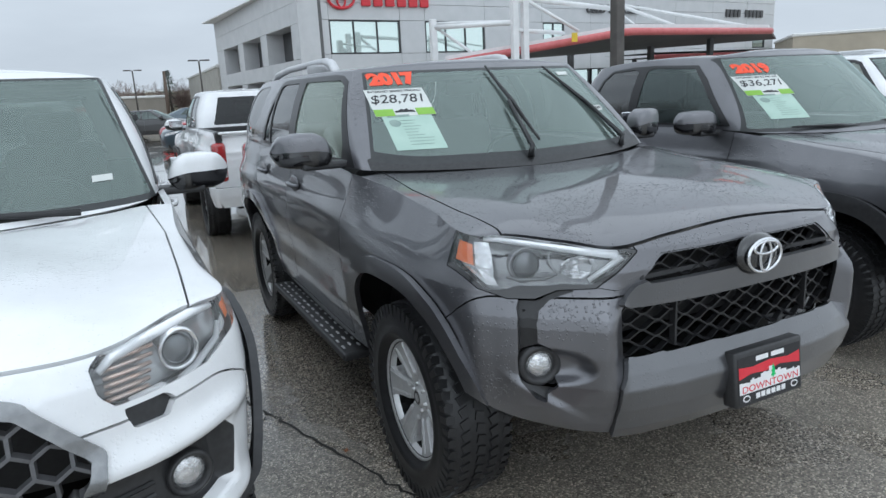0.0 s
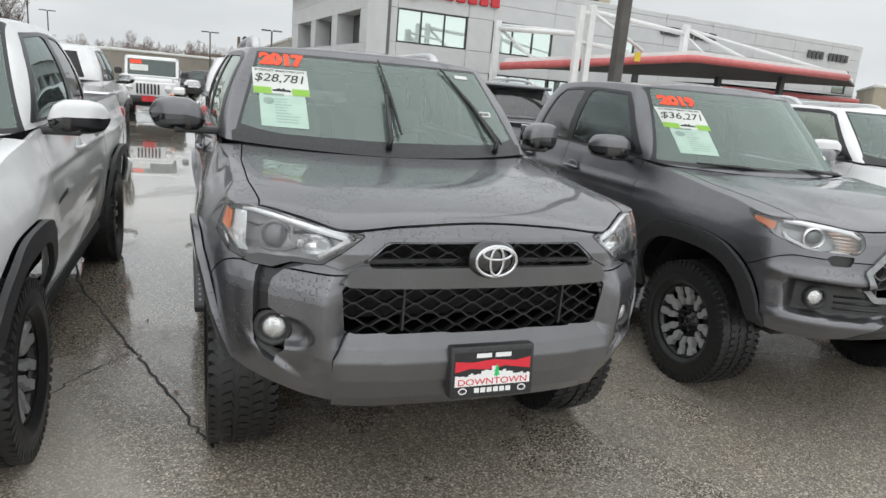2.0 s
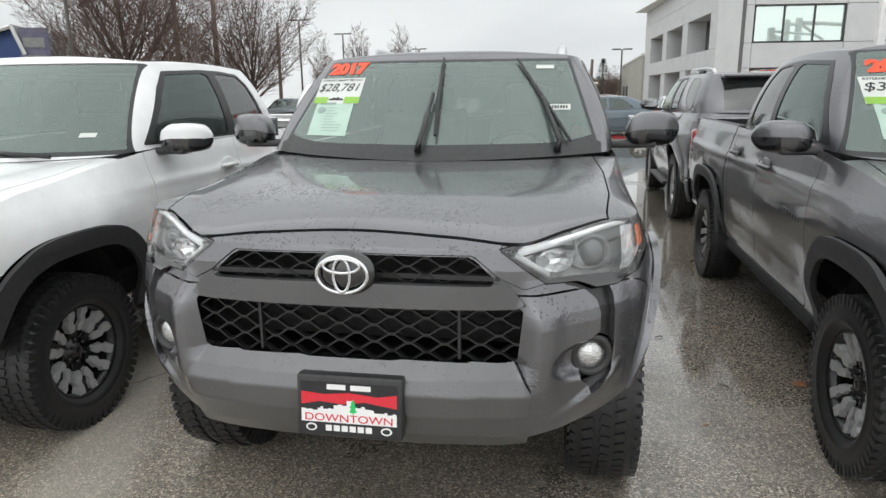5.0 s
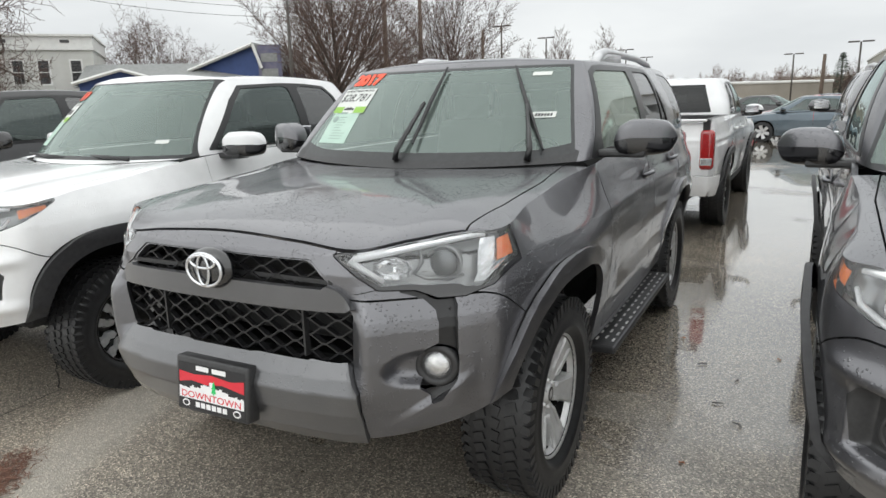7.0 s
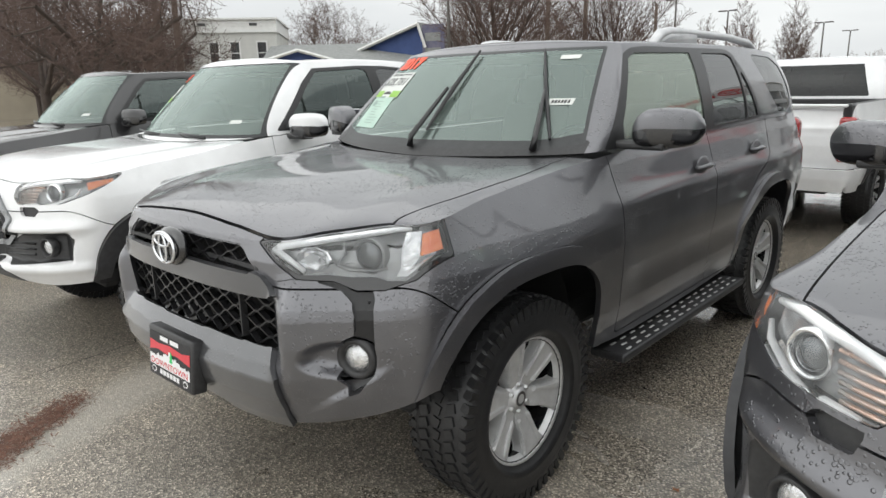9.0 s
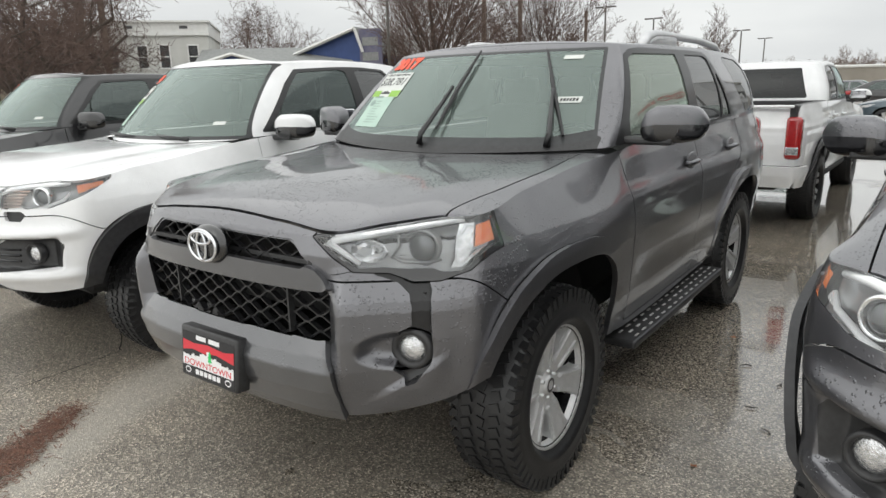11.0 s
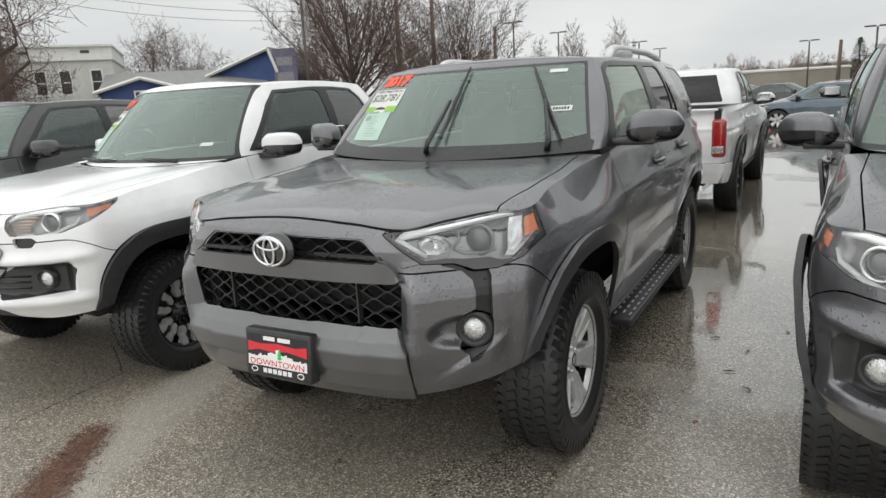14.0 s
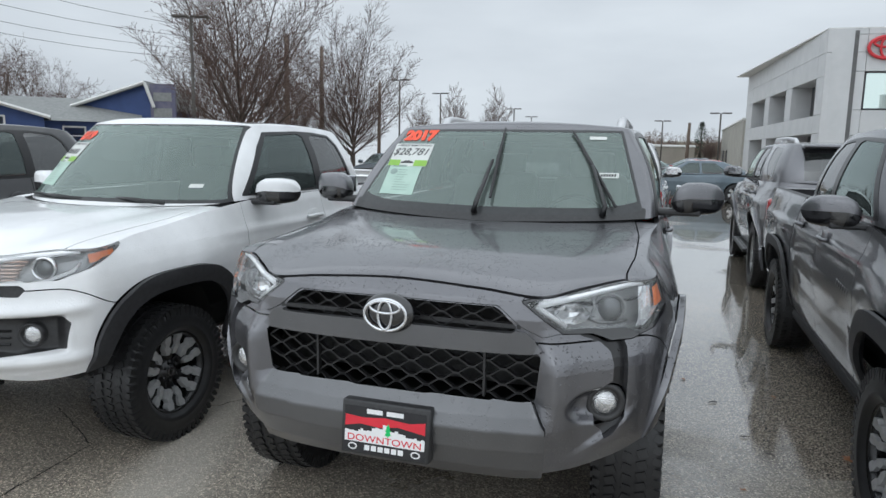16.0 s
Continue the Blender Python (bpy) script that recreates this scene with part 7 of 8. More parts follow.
lot_lamp(far(-38.6, 30), 6.9, turn=20)
lot_lamp(far(-22.2, 52), 6.9)
lot_lamp(far(-18.8, 62), 6.8)
lot_lamp(far(-0.5, 66), 4.7)
lot_lamp(far(3.9, 54), 4.7)
lot_lamp(far(-12.6, 70), 6.0)
lot_lamp(far(-11.2, 85), 6.0)
near_pole = thing("lamp_post", pose(4.0, 5.5, 0), "thick square bronze lamp post standing between the rows", "street lamp")
bm = bmesh.new()
box(bm, -0.068, 0.068, -0.068, 0.068, 0.6, 9.0, 0.012)
part("pole", bm, POLE_BROWN, near_pole)
bm = bmesh.new()
lathe(bm, [(0.28, 0), (0.28, 0.62), (0.24, 0.66), (0.0, 0.66)], 20, "Z")
part("footing", bm, BLOCK, near_pole, "concrete footing", True)
bm = bmesh.new()
box(bm, -0.9, 0.9, -0.2, 0.2, 9.0, 9.12, 0.03)
part("lamp_head", bm, POLE_BROWN, near_pole)
POLES = []
for az, d, h in ((-61.0, 34, 9.5), (-62.6, 36, 9.0), (1.5, 62, 4.4), (-28.7, 44, 8.0), (-31.5, 41, 8.2), (-24.0, 60, 7.5)):
    e = thing("utility_pole", pose(*far(az, d)), "weathered wooden utility pole", "utility pole", "utility poles")
    bm = bmesh.new()
    rod(bm, (0, 0, 0), (0.08, 0, h), 0.17, 0.12, 10)
    part("pole", bm, POLE_WOOD, e, "", True)
    if h > 9:
        bm = bmesh.new()
        box(bm, -0.9, 0.9, -0.05, 0.05, h - 0.6, h - 0.48)
        part("cross_arm", bm, POLE_WOOD, e)
WIRE = mat("wire", (0.12, 0.12, 0.125), 0.6)
wires = thing("overhead_wires", pose(0, 0, 0), "thin dark overhead wires along the street", "wire")
for z0, z1, a0, a1, d in ((10.6, 7.7, -62, -36, 38), (9.6, 7.2, -64, -36, 38), (8.9, 6.9, -63, -36, 40), (8.3, 6.4, -63, -36, 40)):
    bm = bmesh.new()
    tube(bm, [Vector(far(a0 + (a1 - a0) * k / 10, d, z0 + (z1 - z0) * k / 10 - 0.5 * math.sin(math.pi * k / 10))) for k in range(11)], 0.012, 4)
    part("wire", bm, WIRE, wires)


# ---------------------------------------------------------------- bare trees
def bare_tree(seed, height, spread, up, material, levels=4, girth=0.03, first=0.22, thin=0.008):
    """A leafless tree: trunk and main limbs, and a crown of branches that fork down to twigs."""
    rng = random.Random(seed)
    e = new("tree")
    limb_v, limb_f, twig_v, twig_f = [], [], [], []

    def stick(vs, fs, a, b, ra, rb, n):
        d = (b - a).normalized()
        q = d.to_track_quat("Z", "Y").to_matrix()
        k = len(vs)
        for p, r in ((a, ra), (b, rb)):
            for j in range(n):
                t = 2 * math.pi * j / n
                vs.append(p + q @ Vector((r * math.cos(t), r * math.sin(t), 0)))
        for j in range(n):
            fs.append((k + j, k + (j + 1) % n, k + n + (j + 1) % n, k + n + j))

    def grow_branch(p, d, length, r, level):
        steps = 5 if level == 0 else 4 if level < 3 else 3
        for s in range(steps):
            d = (d + Vector((rng.gauss(0, 0.12), rng.gauss(0, 0.12), rng.gauss(0.02, 0.07) + 0.06 * up))).normalized()
            q = p + d * length / steps
            r2 = r * 0.86
            if level < 2:
                stick(limb_v, limb_f, p, q, r, r2, 6)
            else:
                stick(twig_v, twig_f, p, q, max(r, thin), max(r2, thin * 0.8), 3)
            p, r = q, r2
            if level >= levels or (s == 0 and level == 0):
                continue
            for _ in range(2 if level in (1, 2) else 1):
                a = rng.uniform(0, 6.283)
                ax = d.orthogonal().normalized()
                ax = Matrix.Rotation(a, 3, d) @ ax
                nd = (d * (1.0 - 0.5 * spread) + ax * spread + Vector((0, 0, 0.25 * up))).normalized()
                grow_branch(q, nd, length * rng.uniform(0.42, 0.66), r * rng.uniform(0.42, 0.60), level + 1)
    trunk_h = height * first
    stick(limb_v, limb_f, Vector((0, 0, -0.05)), Vector((0, 0, trunk_h)), height * girth, height * girth * 0.85, 10)
    for k in range(5):
        a = 2 * math.pi * k / 4 + rng.uniform(-0.4, 0.4)
        tilt = rng.uniform(0.45, 0.8) * spread * 1.5 if k < 4 else 0.05
        grow_branch(Vector((0, 0, trunk_h * rng.uniform(0.75, 1.0))), Vector((math.cos(a) * tilt, math.sin(a) * tilt, 1)).normalized(), height * (0.50 if k == 4 else 0.42), height * girth * rng.uniform(0.45, 0.6), 0)
    top = max(v.z for v in twig_v)
    k = height / top
    link_mesh("trunk", [v * k for v in limb_v], limb_f, BARK, e, "wet dark trunk and limbs")
    link_mesh("crown", [v * k for v in twig_v], twig_f, material, e, "bare twigs", False)
    return e


def linden(seed, height, lean, material, limbs=11, girth=0.020, thin=0.008):
    """A leafless tree with many straight limbs fanning up from a short trunk, each feathered with twigs."""
    rng = random.Random(seed)
    e = new("tree")
    lv, lf, tv, tf = [], [], [], []

    def stick(vs, fs, a, b, ra, rb, n):
        q = (b - a).normalized().to_track_quat("Z", "Y").to_matrix()
        k = len(vs)
        for p, r in ((a, ra), (b, rb)):
            vs.extend(p + q @ Vector((r * math.cos(2 * math.pi * j / n), r * math.sin(2 * math.pi * j / n), 0)) for j in range(n))
        fs.extend((k + j, k + (j + 1) % n, k + n + (j + 1) % n, k + n + j) for j in range(n))

    def feather(p, d, le, r, level):
        steps = max(3, int(le / (0.42 if level == 1 else 0.30)))
        side = 1
        for s in range(steps):
            d = (d + Vector((rng.gauss(0, 0.06), rng.gauss(0, 0.06), 0.035 + rng.gauss(0, 0.03)))).normalized()
            q = p + d * le / steps
            r2 = max(thin * 0.7, r * (1 - 0.8 / steps))
            stick(tv, tf, p, q, max(r, thin), max(r2, thin * 0.7), 3)
            p, r = q, r2
            if level < 3 and s > 0:
                for _ in range(2 if level == 1 else 1):
                    side = -side
                    ax = Matrix.Rotation(rng.uniform(-0.7, 0.7) + (0 if side > 0 else math.pi), 3, d) @ d.orthogonal().normalized()
                    nd = (d * 0.75 + ax * rng.uniform(0.45, 0.75) + Vector((0, 0, 0.12))).normalized()
                    feather(p, nd, le * rng.uniform(0.30, 0.48) * (1.15 - 0.6 * s / steps), r * 0.6, level + 1)
    th = height * 0.16
    stick(lv, lf, Vector((0, 0, -0.05)), Vector((0, 0, th)), height * girth, height * girth * 0.9, 10)
    for k in range(limbs):
        a = 2 * math.pi * k * 0.382 + rng.uniform(-0.2, 0.2)
        f = (k + 0.5) / limbs
        tilt = lean * (1 - 0.9 * f) * rng.uniform(0.85, 1.15)
        p = Vector((0, 0, th * (0.75 + 1.1 * f)))
        if k == limbs - 1:
            tilt = 0.02
        d = Vector((math.cos(a) * tilt, math.sin(a) * tilt, 1)).normalized()
        le = height * (0.52 + 0.28 * f)
        r = height * girth * rng.uniform(0.36, 0.5)
        steps = 9
        for s in range(steps):
            d = (d + Vector((rng.gauss(0, 0.045), rng.gauss(0, 0.045), 0.045))).normalized()
            q = p + d * le / steps
            r2 = max(thin, r * 0.80)
            stick(lv, lf, p, q, r, r2, 5)
            p, r = q, r2
            for j in range(4 if s > 0 else 2):
                b = a + (1.57 + rng.gauss(0, 0.6)) * (1 if (s + j) % 2 else -1) + (math.pi if rng.random() < 0.12 else 0)
                out = Vector((math.cos(b), math.sin(b), 0))
                nd = (d * 0.85 + out * rng.uniform(0.5, 0.9)).normalized()
                feather(p - d * rng.uniform(0, le / steps), nd, le * rng.uniform(0.20, 0.36) * (1.15 - 0.75 * s / steps), max(thin, r * 0.45), 1)
    k = height / max(v.z for v in tv)
    link_mesh("trunk", [v * k for v in lv], lf, BARK, e, "wet dark trunk and limbs")
    link_mesh("crown", [v * k for v in tv], tf, material, e, "bare twigs", False)
    return e


def put_tree(proto, az, dist, height, base_h, turn, label, group="bare trees"):
    s = height / base_h
    m = pose(*far(az, dist), 0, 0, turn) @ Matrix.Scale(s, 4)
    t = copy_thing(proto, m)
    return tagged(t, label, "tree", group)


TREES = [linden(3, 12, 1.75, TWIG, 16, 0.018, 0.011), bare_tree(8, 11, 0.95, 0.3, TWIG, 4, 0.024, 0.2, 0.010), linden(21, 9, 0.62, TWIG, 9, 0.012, 0.014), bare_tree(33, 8, 0.75, 0.6, TWIG_RED, 3, 0.016, 0.10, 0.018)]
for k, az, d, h, turn, lab in ((0, -35.0, 33, 13.4, 10, "large leafless tree with upswept limbs"), (0, -26.0, 38, 10.4, 120, "tall leafless tree beside the lot"), (2, -17.5, 58, 7.6, 40, "slender leafless tree behind the lot"), (2, -14.1, 60, 7.6, 200, "slender leafless tree behind the lot"),
                               (1, -66.5, 24, 9.5, 60, "gnarled leafless tree with a thick trunk"), (1, -64.0, 27, 8.5, 250, "gnarled leafless tree leaning over the street"), (1, -51.5, 56, 10.5, 150, "wide leafless tree beside the white house"), (1, -46.9, 52, 5.6, 20, "small leafless tree by the houses"),
                               (0, -31.0, 45, 9.0, 200, "tall leafless tree behind the lot"), (0, -38.5, 46, 8.5, 80, "tall leafless tree behind the lot"), (2, -20.5, 70, 7.5, 20, "slender leafless tree behind the lot"), (1, -70.5, 30, 9.0, 170, "gnarled leafless tree beside the street"), (1, -69.0, 42, 9.5, 300, "leafless tree in front of the houses"), (0, -64.0, 46, 10.0, 140, "tall leafless tree behind the houses"), (0, -72.0, 48, 10.5, 40, "tall leafless tree behind the houses"), (0, -49.0, 60, 8.6, 240, "tall leafless tree behind the houses")):
    put_tree(TREES[k], az, d, h, (12, 11, 9, 8)[k], turn, lab)
for k in range(24):
    az = -13.5 + 18.0 * k / 23 + 0.5 * math.sin(k * 5.1)
    put_tree(TREES[3] if k % 3 else TREES[2], az, 88 + 9 * math.sin(k * 2.3), 3.2 + 1.2 * math.sin(k * 1.7) ** 2 + (0.5 if az > -6 else 0), 8 if k % 3 else 9, 47 * k, "reddish-brown leafless tree beyond the wall", "trees beyond the wall")
for t in TREES:
    for o in (*t.children_recursive, t):
        bpy.data.objects.remove(o)
fir = thing("evergreen_tree", pose(*far(2.4, 86)), "dark evergreen tree beyond the wall", "tree")
bm = bmesh.new()
rod(bm, (0, 0, 0), (0, 0, 5.2), 0.15, 0.03, 8)
part("trunk", bm, BARK, fir)
rng = random.Random(5)
fv, ff = [], []
for k in range(900):
    z = rng.uniform(0.8, 5.6)
    r = (5.8 - z) * 0.42 * rng.uniform(0.4, 1.05)
    a = rng.uniform(0, 6.28)
    c = Vector((r * math.cos(a), r * math.sin(a), z))
    d = Vector((math.cos(a), math.sin(a), -0.35)) * 0.32
    s = Vector((-math.sin(a), math.cos(a), 0)) * 0.09
    n = len(fv)
    fv += [c - s, c + s, c + d]
    ff.append((n, n + 1, n + 2))
link_mesh("crown", fv, ff, EVERGREEN, fir, "dark needles", False)


# ---------------------------------------------------------------- other cars of the lot
def make_sedan(m, mats, paint, label):
    car = thing("sedan", m, label, "car", "parked vehicles")
    hubs = [(0.74, 0.92, 0.325), (-0.74, 0.92, 0.325), (0.74, 3.62, 0.325), (-0.74, 3.62, 0.325)]
    plan = [(0, 0), (0.40, 0.03), (0.72, 0.20), (0.86, 0.55), (0.885, 1.2), (0.89, 2.2), (0.885, 3.2), (0.87, 4.0), (0.74, 4.45), (0.4, 4.6), (0, 4.62)]
    bottom = [0.25, 0.25, 0.24, 0.24, 0.22, 0.22, 0.22, 0.24, 0.3, 0.32, 0.32]
    top = [0.74, 0.74, 0.76, 0.82, 0.90, 0.95, 0.98, 1.0, 1.0, 1.0, 1.0]
    fi = ramp([0.2, 0.4, 0.6, 0.75], [0.05, 0.0, 0.02, 0.09])
    si = ramp([0.2, 0.4, 0.7, 0.88, 1.0], [0.08, 0.02, 0.0, 0.03, 0.09])
    sh = Shell(plan, bottom, top, fi, si, (1.6, 3.2))
    outer = lambda x, y, z: 0.3 - x
    af, ar = arch(0.92, 0.30, 0.37, 0.40, 2.2), arch(3.62, 0.30, 0.37, 0.40, 2.2)
    lamp = only(lambda x, y, z: poly([(0.50, 0.66), (0.62, 0.72), (0.86, 0.78), (0.83, 0.68), (0.6, 0.62)])(x, z), lambda x, y, z: y - 0.7)
    mouth = only(lambda x, y, z: poly([(-0.1, 0.50), (0.5, 0.50), (0.62, 0.36), (0.5, 0.30), (-0.1, 0.30)])(x, z), lambda x, y, z: y - 0.4)
    tail = only(lambda x, y, z: poly([(0.55, 0.96), (0.95, 0.96), (0.95, 0.78), (0.6, 0.80)])(x, z), lambda x, y, z: 4.0 - y)
    doors = lambda x, y, z: poly([(1.35, 0.3), (1.35, 1.1), (2.35, 1.1), (2.35, 0.3)])(y, z)
    doors2 = lambda x, y, z: poly([(2.35, 0.3), (2.35, 1.1), (3.25, 1.1), (3.2, 0.75), (3.1, 0.3)])(y, z)
    g2 = 0.004
    pc = carve(sh.wall, np.linspace(0, 10, 110), np.linspace(0, 1, 22), [(None, only(af, outer)), (None, only(ar, outer)), ("lamp", lamp), ("mouth", mouth), ("tail", tail), ("door", grow(doors, -g2)), (None, grow(doors, g2)), ("door2", grow(doors2, -g2)), (None, grow(doors2, g2))], "body", 0.02)
    panel("body", both(pc["body"]), paint, car)
    panel("grille", both(pc["mouth"]), mats["plastic"], car, "", -0.01)
    for sd in (1, -1):
        pick = (lambda p: p) if sd > 0 else other
        panel("headlamp", pick(pc["lamp"]), mats["lens_solid"], car)
        panel("tail_lamp", pick(pc["tail"]), mats["tail_red"], car)
        panel("door", pick(pc["door"]), paint, car)
        panel("door", pick(pc["door2"]), paint, car)
        mirror(car, sd, (sd * 0.80, 1.45, 0.96), mats, paint)
    lid = lid_over(sh, 3.0, 4.1, [(0, 1.18, 0.97), (0.35, 1.2, 0.97), (0.62, 1.26, 0.96), (0.80, 1.28, 0.93)], lambda t, b, x, y: 0.05 * np.sin(np.pi * np.clip(b, 0, 1) ** 0.7) * (1 - t ** 4))
    panel("hood", both(carve(lid, np.linspace(0, 3, 30), np.linspace(0, 1, 20), [], "h", 0)["h"]), paint, car)
    base = [(0, 1.05, 0.95), (0.45, 1.10, 0.95), (0.72, 1.28, 0.95), (0.80, 1.7, 0.95), (0.81, 2.6, 0.98), (0.78, 3.5, 1.0), (0.66, 4.05, 1.0), (0, 4.2, 1.0)]
    rim = [(0, 1.95, 1.42), (0.36, 1.97, 1.42), (0.56, 2.05, 1.405), (0.60, 2.2, 1.405), (0.61, 2.6, 1.41), (0.59, 3.05, 1.40), (0.50, 3.25, 1.385), (0, 3.3, 1.385)]
    gh, gt = glasshouse(base, rim, 0.03)
    w1 = poly([(1.62, 1.0), (2.08, 1.34), (2.42, 1.355), (2.46, 1.0)], 0.005)
    w2 = poly([(2.54, 1.0), (2.50, 1.355), (2.95, 1.34), (3.35, 1.05), (3.3, 1.02)], 0.005)
    gp = carve(gh, np.linspace(0, 7, 90), np.linspace(0, 1, 18), [("screen", lambda x, y, z: np.maximum.reduce([np.abs(x) - (0.70 - 0.35 * (z - 0.95)), y - 2.1, z - 1.39, 0.98 - z])), ("w1", lambda x, y, z: np.maximum(w1(y, z), 0.45 - x)), ("w2", lambda x, y, z: np.maximum(w2(y, z), 0.45 - x)), ("rear", lambda x, y, z: np.maximum.reduce([3.2 - y, np.abs(x) - 0.55, z - 1.36, 1.03 - z]))], "frame", 0.01)
    panel("roof_frame", both(gp["frame"]), paint, car)
    panel("windscreen", both(gp["screen"]), mats["glass_truck"], car)
    panel("rear_window", both(gp["rear"]), mats["glass_truck"], car)
    for sd in (1, -1):
        pick = (lambda p: p) if sd > 0 else other
        panel("side_window", pick(gp["w1"]), mats["glass_truck"], car)
        panel("side_window", pick(gp["w2"]), mats["glass_truck"], car)
    panel("roof", both(carve(roof_over(gt, lambda s: np.interp(s, [0, 2, 5, 7], [2.3, 2.3, 3.0, 3.0]), lambda y: 0.02 + 0 * y, 7), np.linspace(0, 7, 50), np.linspace(0, 1, 8), [], "r", 0)["r"]), paint, car)
    # boot lid
    bm = bmesh.new()
    box(bm, -0.70, 0.70, 3.95, 4.55, 0.93, 1.015, 0.03, seg=2)
    part("boot_lid", bm, paint, car, "", True)
    bm = bmesh.new()
    box(bm, -0.72, 0.72, 0.2, 4.4, 0.2, 0.4, 0.03)
    part("underbody", bm, mats["dark"], car)
    wheel_well(car, hubs, 0.38, 0.41, 0.5, mats)
    w = make_wheel("suv", 0.325, 0.20, mats)
    set_wheels(car, w, hubs)
    cabin(car, mats, 1.55, 3.2, 0.66, 0.97, mats["seat_dark"])
    for o in [o for o in car.children if o.name.startswith(("seat", "headrest"))]:
        for c in list(o.children):
            bpy.data.objects.remove(c)
        bpy.data.objects.remove(o)
    return car


def make_jeep(m, mats, paint):
    car = thing("off_roader", m, "white boxy off-roader with round lamps and a slotted grille", "car", "parked vehicles")
    def b(name, mt, *boxes, bevel=0.02, label="", parent=None):
        bm = bmesh.new()
        for q in boxes:
            box(bm, *q, bevel)
        return part(name, bm, mt, parent or car, label)
    b("body", paint, (-0.75, 0.75, 1.5, 4.1, 0.6, 1.18), (-0.70, 0.70, 0.9, 1.6, 0.62, 1.10), bevel=0.05)
    bm = bmesh.new()
    box(bm, -0.62, 0.62, 0.28, 1.55, 0.98, 1.20, 0.06, pose(0, 0, 0, 1.5, 0, 0), 3)
    part("hood", bm, paint, car, "", True)
    g = b("grille", paint, (-0.66, 0.66, 0.22, 0.34, 0.66, 1.12), bevel=0.06)
    for k in range(7):
        b("grille_slot", mats["radiator"], (-0.30 + 0.092 * k - 0.024, -0.30 + 0.092 * k + 0.024, 0.205, 0.24, 0.76, 1.04), bevel=0.004, parent=g)
    for s in (-1, 1):
        bm = bmesh.new()
        lathe(bm, [(0.105, 0.25), (0.10, 0.20), (0.085, 0.20), (0.05, 0.19), (0.0005, 0.185)], 24, "Y", Matrix.Translation((s * 0.50, 0, 0.92)))
        part("headlamp", bm, mats["lens_solid"], car, "round headlamp", True)
        b("turn_signal", mats["amber"], (s * 0.60 - 0.05, s * 0.60 + 0.05, 0.19, 0.24, 0.74, 0.80), bevel=0.01)
        x0, x1 = sorted((s * 0.60, s * 0.94))
        b("wing", mats["flare_black"] if False else paint, (x0, x1, 0.28, 1.30, 0.93, 1.0), (x0, x1, 0.25, 0.40, 0.80, 0.98), bevel=0.04)
        b("rear_wing", mats["flare_black"], (x0, x1, 2.7, 3.75, 0.90, 0.98), bevel=0.03)
        mx0, mx1 = sorted((s * 0.82, s * 1.02))
        b("mirror", mats["plastic"], (mx0, mx1, 1.62, 1.74, 1.24, 1.42), bevel=0.03)
        b("door", paint, (s * 0.76 - 0.02, s * 0.76 + 0.02, 1.62, 2.55, 0.68, 1.22), bevel=0.02)
        b("side_window", mats["glass_dark"], (s * 0.72 - 0.01, s * 0.72 + 0.01, 1.75, 2.55, 1.24, 1.70), bevel=0.004)
        b("fog_lamp", mats["lens_solid"], (s * 0.52 - 0.045, s * 0.52 + 0.045, 0.05, 0.12, 0.60, 0.69), bevel=0.02)
    bm = bmesh.new()
    m2 = pose(0, 1.56, 1.18, -16, 0, 0)
    for q in ((-0.74, -0.66, -0.03, 0.03, 0, 0.62), (0.66, 0.74, -0.03, 0.03, 0, 0.62), (-0.74, 0.74, -0.03, 0.03, 0.54, 0.62), (-0.74, 0.74, -0.03, 0.03, 0, 0.07)):
        box(bm, *q, 0.01, m2)
    part("windscreen_frame", bm, paint, car)
    bm = bmesh.new()
    box(bm, -0.66, 0.66, -0.005, 0.005, 0.07, 0.54, 0, m2)
    ws = part("windscreen", bm, mats["glass_truck"], car)
    bm = bmesh.new()
    box(bm, -0.60, -0.28, -0.02, -0.01, 0.40, 0.52, 0, m2)
    part("price_sticker", bm, ORANGE, ws)
    bm = bmesh.new()
    box(bm, -0.60, -0.10, -0.02, -0.01, 0.20, 0.38, 0, m2)
    part("price_sheet", bm, PAPER, ws)
    b("hard_top", paint, (-0.72, 0.72, 1.72, 4.0, 1.70, 1.80), (-0.72, 0.72, 2.55, 4.0, 1.2, 1.72), bevel=0.05)
    b("bumper", mats["plastic"], (-0.85, 0.85, 0.0, 0.22, 0.52, 0.70), bevel=0.05)
    b("plate", RED_SIGN, (-0.17, 0.17, -0.02, 0.0, 0.56, 0.72), bevel=0.005, label="red and white dealer plate")
    b("underbody", mats["dark"], (-0.6, 0.6, 0.2, 4.0, 0.42, 0.66))
    hubs = [(0.76, 0.75, 0.42), (-0.76, 0.75, 0.42), (0.76, 3.2, 0.42), (-0.76, 3.2, 0.42)]
    set_wheels(car, make_wheel("truck", 0.42, 0.28, mats), hubs)
    return car


